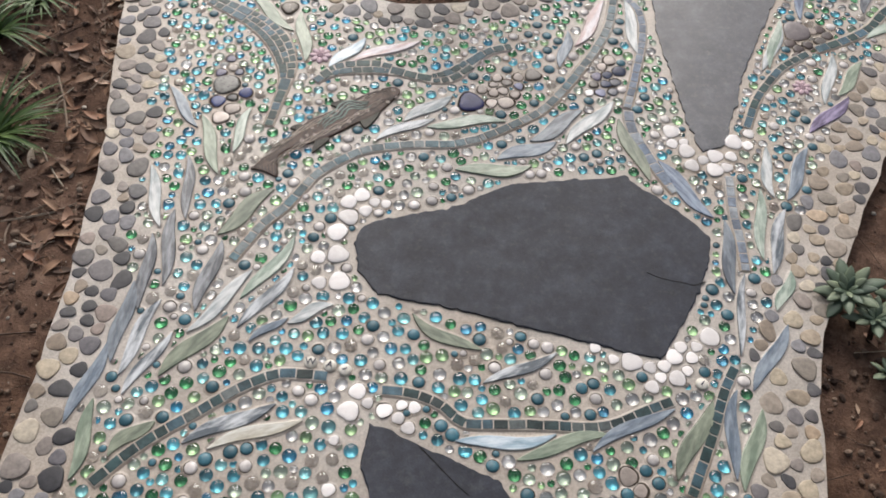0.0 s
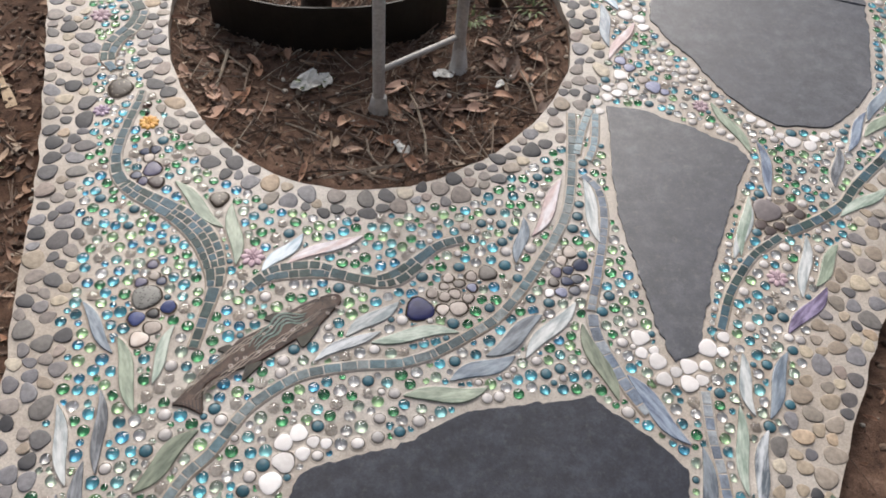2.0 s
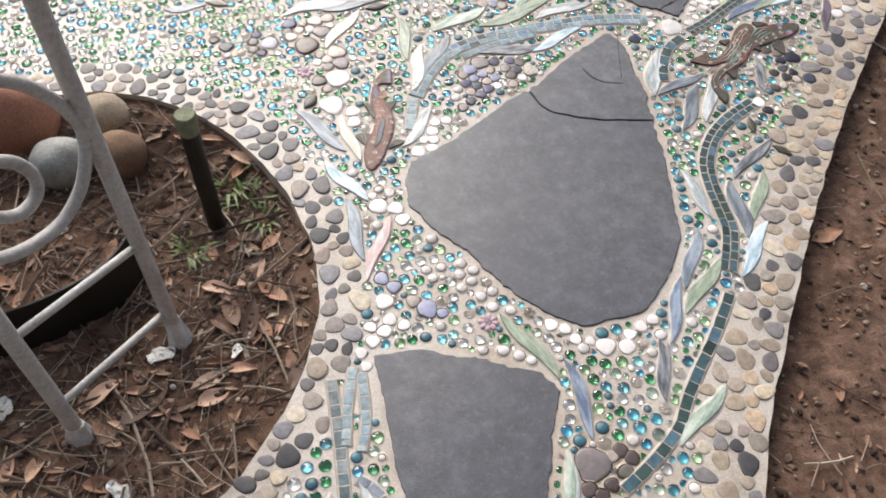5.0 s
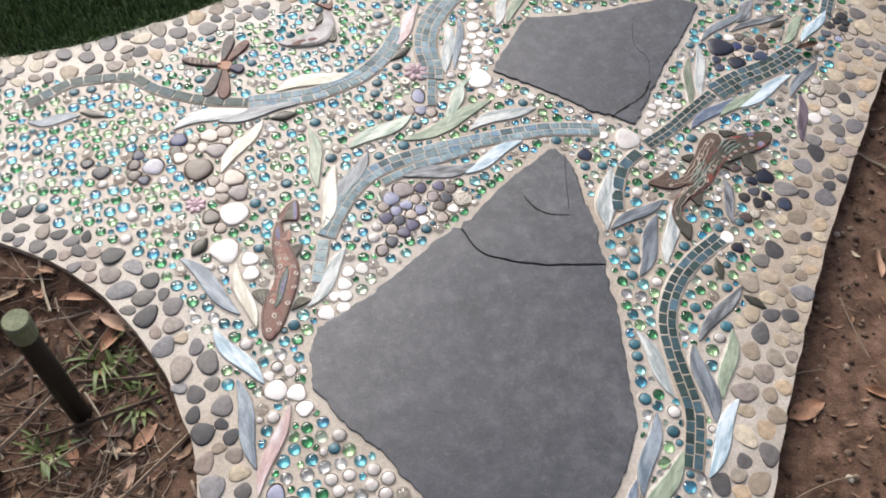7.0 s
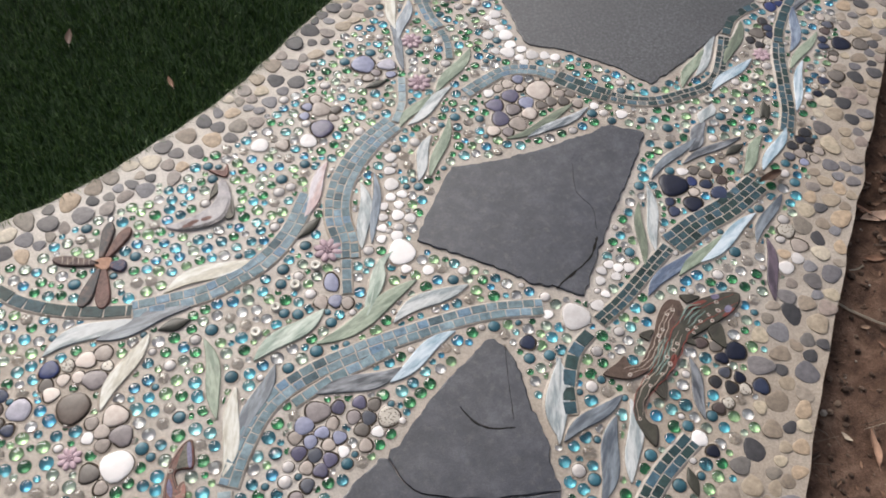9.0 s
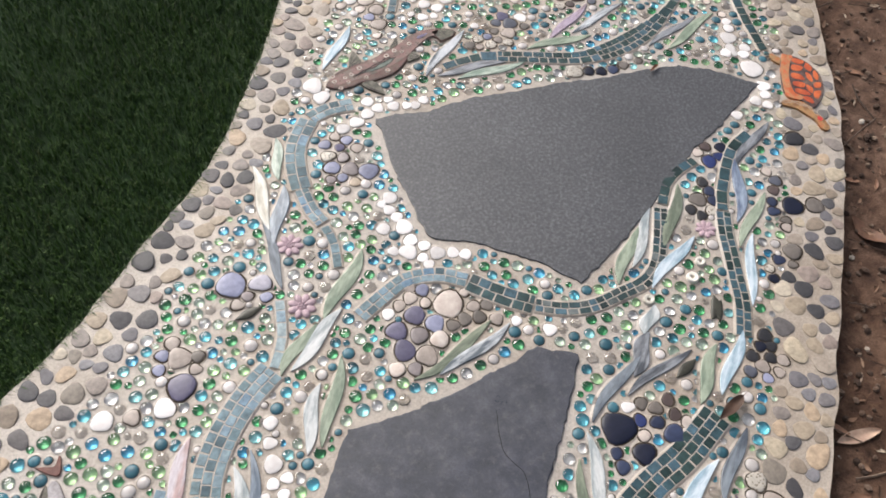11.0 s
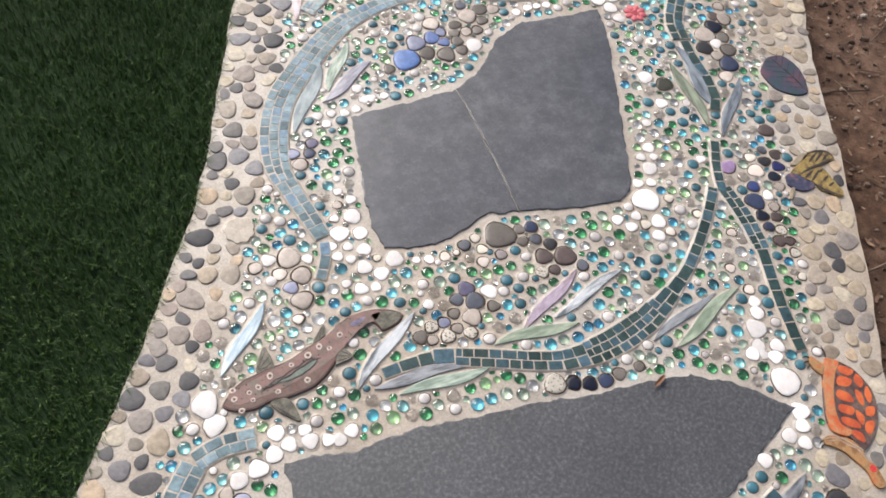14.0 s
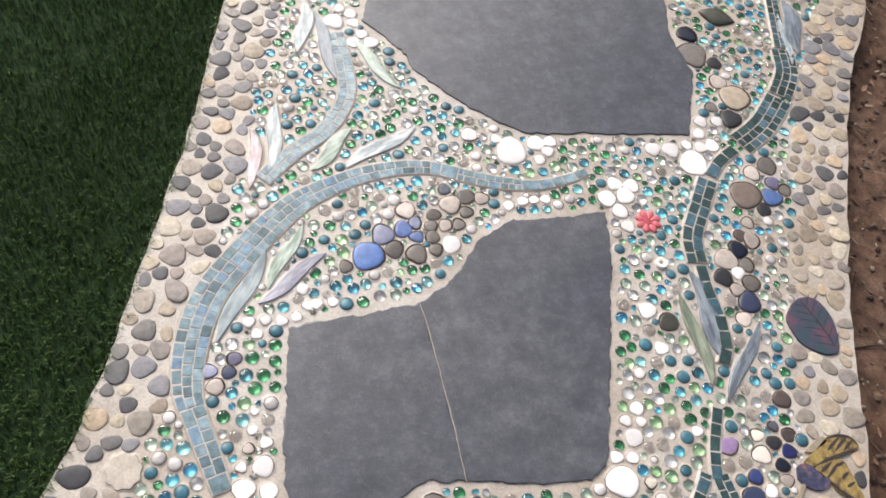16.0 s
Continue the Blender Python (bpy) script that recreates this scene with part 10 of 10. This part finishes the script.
for x, y, size, turn, k in ((-0.394, 1.704, 0.062, 105, 0), (-0.158, 1.661, 0.055, 80, 1), (-0.383, 1.643, 0.060, 10, 2), (0.043, 1.524, 0.060, -60, 3), (-0.005, 1.752, 0.075, 35, 4), (0.081, 1.705, 0.060, 8, 0), (0.167, 1.701, 0.060, 20, 1), (-0.319, 1.659, 0.045, 15, 2), (-0.439, 1.848, 0.030, 40, 3), (-0.413, 1.821, 0.040, -40, 4)):
    ob = fallen_leaf(x, y, size, turn, k)
    ob.data = ob.data.copy()
    ob.data.materials[0] = PALE_LEAF
    ob.scale.y *= 1.5
    tagged(ob, "large pale salmon dry leaf lying on the soil", "leaf", "fallen leaves")
fallen_leaf(1.738, 2.482, 0.075, 195, 3, 0.012)
fallen_leaf(2.080, 3.157, 0.034, 200, 1, 0.004)
fallen_leaf(0.578, 3.312, 0.045, 80, 1, 0.012)
fallen_leaf(0.745, 3.111, 0.040, 95, 1, 0.012)
g = random.Random(11)
placed = 0
scraps = []
while placed < 1700:
    where = g.random()
    if where < (0.6 if placed < 200 else 0.45):
        a, q = g.uniform(0, 2 * math.pi), 0.475 * math.sqrt(g.random())
        x, y = PLANTER[0] + q * math.cos(a), PLANTER[1] + q * math.sin(a)
        if y > 2.12 and x < 0.1:
            continue
        size = g.uniform(0.03, 0.072) if placed < 200 else g.uniform(0.012, 0.042)
    elif where < (0.72 if placed < 200 else 0.55):
        y = g.uniform(0.7, 2.0)
        x = float(np.interp(y, left_line[:, 1], left_line[:, 0])) - abs(g.gauss(0.02, 0.09)) - 0.015
        size = g.uniform(0.02, 0.055)
    else:
        y = g.uniform(0.5, 3.0) if placed < 200 else g.uniform(0.5, 4.4)
        x = float(np.interp(y, right_line[:, 1], right_line[:, 0])) + g.uniform(0.03, 0.45)
        size = g.uniform(0.02, 0.05) if placed < 200 else g.uniform(0.008, 0.026)
    if not off_path(x, y):
        continue
    if placed < 200:
        fallen_leaf(x, y, size, g.uniform(0, 360), g.randrange(5))
    else:
        scraps.append((x, y, size, g.uniform(0, 360), g.randrange(5)))
    placed += 1
v_all, f_all, off = [], [], 0
for x, y, size, turn, k in scraps:
    v, f = leaf_shape(*((0.5, 0.5, 0.02, 0.9), (0.3, 0.9, 0.03, 0.8), (0.9, 0.3, 0.03, 1.0), (0.15, 0.4, 0.04, 0.85), (-0.4, 0.7, 0.02, 0.75))[k], k)
    m = placing(x, y, soil_height(x, y) + 0.001, radians(turn), size, size * g.uniform(0.6, 1.3), size * 0.7, (g.gauss(0, 0.2), g.gauss(0, 0.2)))
    v_all.append(v @ m[:3, :3].T + m[:3, 3])
    f_all += [tuple(q + off for q in face) for face in f]
    off += len(v)
solid("leaf_scraps", raw_mesh("leaf_scraps", np.vstack(v_all), f_all), LEAF_SCRAPS, "small broken dry leaf scraps over the soil", "leaf litter", kind="stuff", smooth=True)


def soil_spots(count, seed, planter_share):
    g = random.Random(seed)
    out = []
    while len(out) < count:
        if g.random() < planter_share:
            a, q = g.uniform(0, 2 * math.pi), 0.485 * math.sqrt(g.random())
            x, y = PLANTER[0] + q * math.cos(a), PLANTER[1] + q * math.sin(a)
        elif g.random() < 0.4:
            y = g.uniform(0.3, 2.3)
            x = float(np.interp(y, left_line[:, 1], left_line[:, 0])) - g.uniform(0.0, 0.45)
        else:
            y = g.uniform(0.2, 4.4)
            x = float(np.interp(y, right_line[:, 1], right_line[:, 0])) + g.uniform(0.0, 0.6)
        if off_path(x, y):
            out.append((x, y, g))
    return out


# twigs: thin bent sticks
v_all, f_all, off = [], [], 0
for x, y, g in soil_spots(2000, 3, 0.70):
    long, a, r = (g.uniform(0.10, 0.26), g.uniform(0, 2 * math.pi), g.uniform(0.002, 0.0042)) if g.random() < 0.02 else (0.02 + 0.13 * g.random() ** 1.6, g.uniform(0, 2 * math.pi), 0.0005 + 0.002 * g.random() ** 2)
    z = soil_height(x, y) + 0.004 + r
    bendy = g.uniform(-0.25, 0.25)
    base = []
    for s in (-0.5, -0.17, 0.17, 0.5):
        c = np.array([x + long * s * math.cos(a) - bendy * long * s * s * math.sin(a), y + long * s * math.sin(a) + bendy * long * s * s * math.cos(a), z + g.uniform(-0.003, 0.004)])
        n = np.array([-math.sin(a), math.cos(a), 0])
        base += [c + n * r, c + np.array([0, 0, r]), c - n * r]
    v_all += base
    for k in range(3):
        for j in range(3):
            f_all.append((off + 3 * k + j, off + 3 * k + (j + 1) % 3, off + 3 * k + 3 + (j + 1) % 3, off + 3 * k + 3 + j))
    off += 12
solid("twigs", raw_mesh("twigs", np.array(v_all), f_all), TWIG, "thin dry twigs and stalks scattered over the soil", "twigs", kind="stuff")

spots = soil_spots(11000, 4, 0.24)
grit_places = []
for x, y, g in spots:
    r = 0.0015 + 0.006 * g.random() ** 2.5
    grit_places.append(placing(x, y, soil_height(x, y) + 0.3 * r, g.uniform(0, 6.28), r * g.uniform(0.7, 1.5), r, r * g.uniform(0.6, 1.0), (g.uniform(-0.5, 0.5), g.uniform(-0.5, 0.5))))
v, f = dome(2, 6, -0.5, 1.0)
solid("soil_crumbs", many("soil_crumbs", v, f, grit_places), GRIT, "loose soil crumbs and small grit on the bare ground", "soil crumbs", kind="stuff")

FOAM = earthy("white_chunk", [(0.3, (0.55, 0.55, 0.53)), (0.6, (0.78, 0.77, 0.74))], 50, 220, 0.0015, 0.8)
for x, y, r, seed in ((-0.205, 1.757, 0.036, 1), (-0.165, 1.768, 0.022, 2), (0.010, 1.580, 0.022, 3), (0.088, 1.800, 0.024, 4), (0.215, 1.775, 0.014, 5), (0.235, 1.800, 0.012, 6)):
    # a torn flake: ragged outline, crumpled face, a little thickness
    n = 22
    v, f = [], []
    for level in (0.0, 0.0025):
        for ring_at in (1.0, 0.72, 0.4):
            for q in range(n):
                t = 2 * math.pi * q / n
                edge = 1 + 0.42 * noise.noise(Vector((1.6 * math.cos(t), 1.6 * math.sin(t), seed * 3.1))) + 0.14 * noise.noise(Vector((5 * math.cos(t), 5 * math.sin(t), seed * 7.3)))
                at = Vector((r * ring_at * edge * math.cos(t), 0.62 * r * ring_at * edge * math.sin(t), 0))
                v.append((at.x, at.y, level + 0.55 * r * abs(noise.noise(at * 45 + Vector((seed * 5, 0, 0)))) + 0.12 * r * noise.noise(at * 160)))
        v.append((0, 0, level + 0.2 * r))
    for base, flip in ((0, True), (3 * n + 1, False)):
        for k in range(2):
            for q in range(n):
                face = (base + k * n + q, base + k * n + (q + 1) % n, base + (k + 1) * n + (q + 1) % n, base + (k + 1) * n + q)
                f.append(face[::-1] if flip else face)
        for q in range(n):
            face = (base + 2 * n + q, base + 2 * n + (q + 1) % n, base + 3 * n)
            f.append(face[::-1] if flip else face)
    f += [(q, (q + 1) % n, 3 * n + 1 + (q + 1) % n, 3 * n + 1 + q) for q in range(n)]
    ob = solid("white_flake", raw_mesh("white_flake", np.array(v), f), FOAM, "torn crumpled white flake lying on the soil", "litter", "white flakes in the planter")
    ob.matrix_world = pose(x, y, soil_height(x, y) + 0.002, 6, -5, seed * 47)

# ---- plants ----
def leafy(name, stops, rough=0.5):
    return pieces(name, stops, rough, 40, 0.0006, islands=True, mottled=0.3, spec=0.5)


GRASS_GREEN = leafy("tuft_green", [(0.0, (0.03, 0.065, 0.014)), (0.5, (0.06, 0.11, 0.026)), (1.0, (0.11, 0.17, 0.05))])
SUCCULENT = leafy("succulent_green", [(0.0, (0.055, 0.085, 0.060)), (0.5, (0.115, 0.155, 0.105)), (1.0, (0.21, 0.25, 0.16))], 0.55)
WEED = leafy("weed_green", [(0.0, (0.06, 0.09, 0.02)), (1.0, (0.15, 0.19, 0.06))])


def blade_strip(v, f, base, direction, length, width, droop, steps=6):
    """One arching strap leaf."""
    off = len(v)
    d = np.array([math.cos(direction), math.sin(direction)])
    n = np.array([-d[1], d[0]])
    for k in range(steps + 1):
        s = k / steps
        out = length * (s * 0.55 + 0.45 * s * s)
        z = length * (0.95 * s - droop * s * s)
        w = width * (1 - s ** 2.2) * 0.5 + 0.0002
        c = np.array([base[0] + d[0] * out, base[1] + d[1] * out])
        v += [(*(c + n * w), base[2] + z), (*c, base[2] + z - w * 0.5), (*(c - n * w), base[2] + z)]
    for k in range(steps):
        for j in (0, 1):
            q = off + 3 * k + j
            f.append((q, q + 1, q + 4, q + 3))


def grass_tuft(x, y, size, count, seed, mat, label):
    g = random.Random(seed)
    tuft = new("grass_tuft")
    z = soil_height(x, y)
    tuft.location = (x, y, z)
    tagged(tuft, label, "plant")
    v, f = [], []
    for k in range(count):
        a = g.uniform(0, 2 * math.pi)
        blade_strip(v, f, (0.02 * math.cos(a) * g.random(), 0.02 * math.sin(a) * g.random(), -0.005), a + g.gauss(0, 0.3), size * g.uniform(0.55, 1.1), g.uniform(0.005, 0.010), g.uniform(0.35, 0.95))
    solid("foliage", raw_mesh("foliage", np.array(v), f), mat, parent=tuft, smooth=True)


grass_tuft(-0.83, 1.035, 0.14, 70, 1, GRASS_GREEN, "bright green tufted plant with arching strap leaves")
grass_tuft(-0.92, 1.30, 0.13, 60, 2, GRASS_GREEN, "green tufted plant at the edge of the bed")
grass_tuft(-0.86, 1.42, 0.10, 40, 3, GRASS_GREEN, "green tufted plant behind dry leaves")
for k, (x, y, s) in enumerate(((0.275, 2.11, 0.05), (0.25, 2.16, 0.06), (0.16, 2.02, 0.045), (0.30, 2.06, 0.04), (-0.19, 1.765, 0.03))):
    grass_tuft(x, y, s, 22, 20 + k, WEED, "small thin weed growing in the planter soil")


def rosette(parent, at, size, count, seed, tilt):
    """A succulent head: pointed fleshy leaves in a spiral."""
    g = random.Random(seed)
    v, f = [], []
    for k in range(count):
        a = k * 2.39996
        s = 0.35 + 0.65 * (k / count)
        lift = 1.15 - 0.95 * (k / count)
        off = len(v)
        d = np.array([math.cos(a) * math.cos(lift), math.sin(a) * math.cos(lift), math.sin(lift)])
        n = np.array([-math.sin(a), math.cos(a), 0])
        up = np.cross(d, n) * -1
        for q, w, t in ((0.0, 0.10, 0.05), (0.3, 0.17, 0.06), (0.65, 0.19, 0.055), (0.88, 0.11, 0.035), (1.0, 0.008, 0.006)):
            c = d * q * size * s + up * 0.12 * size * q * q
            for m in range(6):
                b = 2 * math.pi * m / 6
                v.append(c + size * s * (n * w * math.cos(b) + up * t * math.sin(b)))
        for q in range(4):
            for m in range(6):
                f.append((off + 6 * q + m, off + 6 * q + (m + 1) % 6, off + 6 * q + 6 + (m + 1) % 6, off + 6 * q + 6 + m))
    ob = solid("rosette", raw_mesh("rosette", np.array(v), f), SUCCULENT, parent=parent, smooth=True)
    ob.matrix_basis = pose(*at, *tilt, 0)


succulent = new("succulent_plant")
succulent.location = (0.752, 0.712, -0.045)
tagged(succulent, "green succulent with several pointed rosettes leaning over the path", "plant")
for k, (at, size, count, tilt) in enumerate((((-0.06, 0.075, 0.055), 0.065, 22, (5, -20)), ((-0.02, 0.03, 0.045), 0.060, 20, (-10, -12)), ((0.035, -0.02, 0.035), 0.058, 18, (0, 12)),
                                             ((0.03, 0.075, 0.045), 0.055, 18, (8, 10)), ((-0.01, -0.06, 0.03), 0.045, 14, (-20, 0)))):
    rosette(succulent, at, size, count, k, tilt)
    bm = bmesh.new()
    tube(bm, [(at[0] * 0.4, at[1] * 0.4, -0.02), (at[0] * 0.8, at[1] * 0.8, at[2] * 0.5), at], 0.005, 7)
    part("stem", bm, BARK, succulent, smooth=True)

# a throw-away wooden fork lying on the bed
FORK_WOOD = earthy("fork_wood", [(0.3, (0.46, 0.33, 0.21)), (0.7, (0.62, 0.48, 0.33))], 60, 200, 0.0003, 0.7)
half = [(0.0, 0.004), (0.03, 0.0045), (0.09, 0.0055), (0.105, 0.0095), (0.135, 0.0115)]
bm = bmesh.new()
outline = [(a, -b) for a, b in half]
for k in range(4):
    lo = -0.0115 + k * 0.00613
    outline += [(0.158, lo), (0.158, lo + 0.0042)] + ([(0.137, lo + 0.0042), (0.137, lo + 0.00613)] if k < 3 else [])
outline += [(a, b) for a, b in half[::-1]]
up = [bm.verts.new((x, y, 0.0016)) for x, y in outline]
low = [bm.verts.new((x, y, 0.0)) for x, y in outline]
bmesh.ops.triangulate(bm, faces=[bm.faces.new(up), bm.faces.new(low[::-1])])
for k in range(len(up)):
    bm.faces.new((low[k], low[(k + 1) % len(up)], up[(k + 1) % len(up)], up[k]))
me = bpy.data.meshes.new("wooden_fork")
bm.to_mesh(me)
bm.free()
fork = solid("wooden_fork", me, FORK_WOOD, "pale wooden disposable fork lying on the soil", "fork")
fork.matrix_world = pose(-0.875, 1.785, soil_height(-0.83, 1.7) + 0.012, 0, 3, -60)

# ---- lawn: short dense blades, thickest where the path passes ----
TURF = pieces("turf_blade", [(0.0, (0.018, 0.042, 0.007)), (0.4, (0.037, 0.082, 0.013)), (0.75, (0.060, 0.118, 0.020)), (0.97, (0.080, 0.138, 0.027)), (1.0, (0.13, 0.13, 0.06))], 0.6, 30, 0.0, mottled=0.1)
g = np.random.default_rng(31)
count = 150000
bx = g.uniform(-0.4, 2.35, count * 2)
by = g.uniform(2.84, 5.2, count * 2)
lawn_y = np.interp(bx, lawn_line[:, 0], lawn_line[:, 1])
depth = by - lawn_y
keep = (depth > -0.004) & (g.random(count * 2) < np.clip(1.25 - 0.75 * depth, 0.12, 1.0))
bx, by = bx[keep][:count], by[keep][:count]
n = len(bx)
a = g.uniform(0, 2 * np.pi, n)
lean = g.uniform(0.15, 0.75, n)
tall = g.uniform(0.014, 0.026, n)
wide = g.uniform(0.0007, 0.0013, n)
dx, dy = np.cos(a), np.sin(a)
px_, py_ = -np.sin(a) * wide, np.cos(a) * wide
z0 = np.full(n, -0.018)
root = np.stack([bx, by, z0], 1)
side = np.stack([px_, py_, np.zeros(n)], 1)
mid = root + np.stack([dx * lean * tall * 0.35, dy * lean * tall * 0.35, tall * 0.62], 1)
tip = root + np.stack([dx * lean * tall, dy * lean * tall, tall], 1)
verts = np.stack([root - side, root + side, mid - side * 0.8, mid + side * 0.8, tip], 1).reshape(-1, 3)
base = (np.arange(n) * 5)[:, None]
tris = np.concatenate([base + [0, 1, 3], base + [0, 3, 2], base + [2, 3, 4]], 0)
solid("lawn_grass", raw_mesh("lawn_grass", verts, tris), TURF, "short dense dark green lawn grass beside the path", "grass", kind="stuff")

# longer blades that fall over the edge of the path
g = np.random.default_rng(37)
seat = smooth_line(lawn_line[25:], 0.0011)
seat = seat[g.random(len(seat)) < 0.45]
n = len(seat)
heading = -0.9 + g.normal(0, 0.75, n)
long = 0.007 + 0.022 * g.random(n) ** 2.5
dx, dy = np.cos(heading) * long, np.sin(heading) * long
root = np.stack([seat[:, 0] - 0.006 * g.random(n), seat[:, 1] + 0.006 * g.random(n), np.full(n, -0.016)], 1)
side = np.stack([-np.sin(heading), np.cos(heading), np.zeros(n)], 1) * g.uniform(0.0006, 0.0012, n)[:, None]
mid = root + np.stack([dx * 0.45, dy * 0.45, 0.014 + 0.2 * long], 1)
tip = root + np.stack([dx, dy, 0.016 + 0.12 * long * g.random(n)], 1)
verts = np.stack([root - side, root + side, mid - side * 0.8, mid + side * 0.8, tip], 1).reshape(-1, 3)
base = (np.arange(n) * 5)[:, None]
tris = np.concatenate([base + [0, 1, 3], base + [0, 3, 2], base + [2, 3, 4]], 0)
solid("edge_grass", raw_mesh("edge_grass", verts, tris), TURF, "loose grass blades leaning over the path's edge", "grass", kind="stuff")
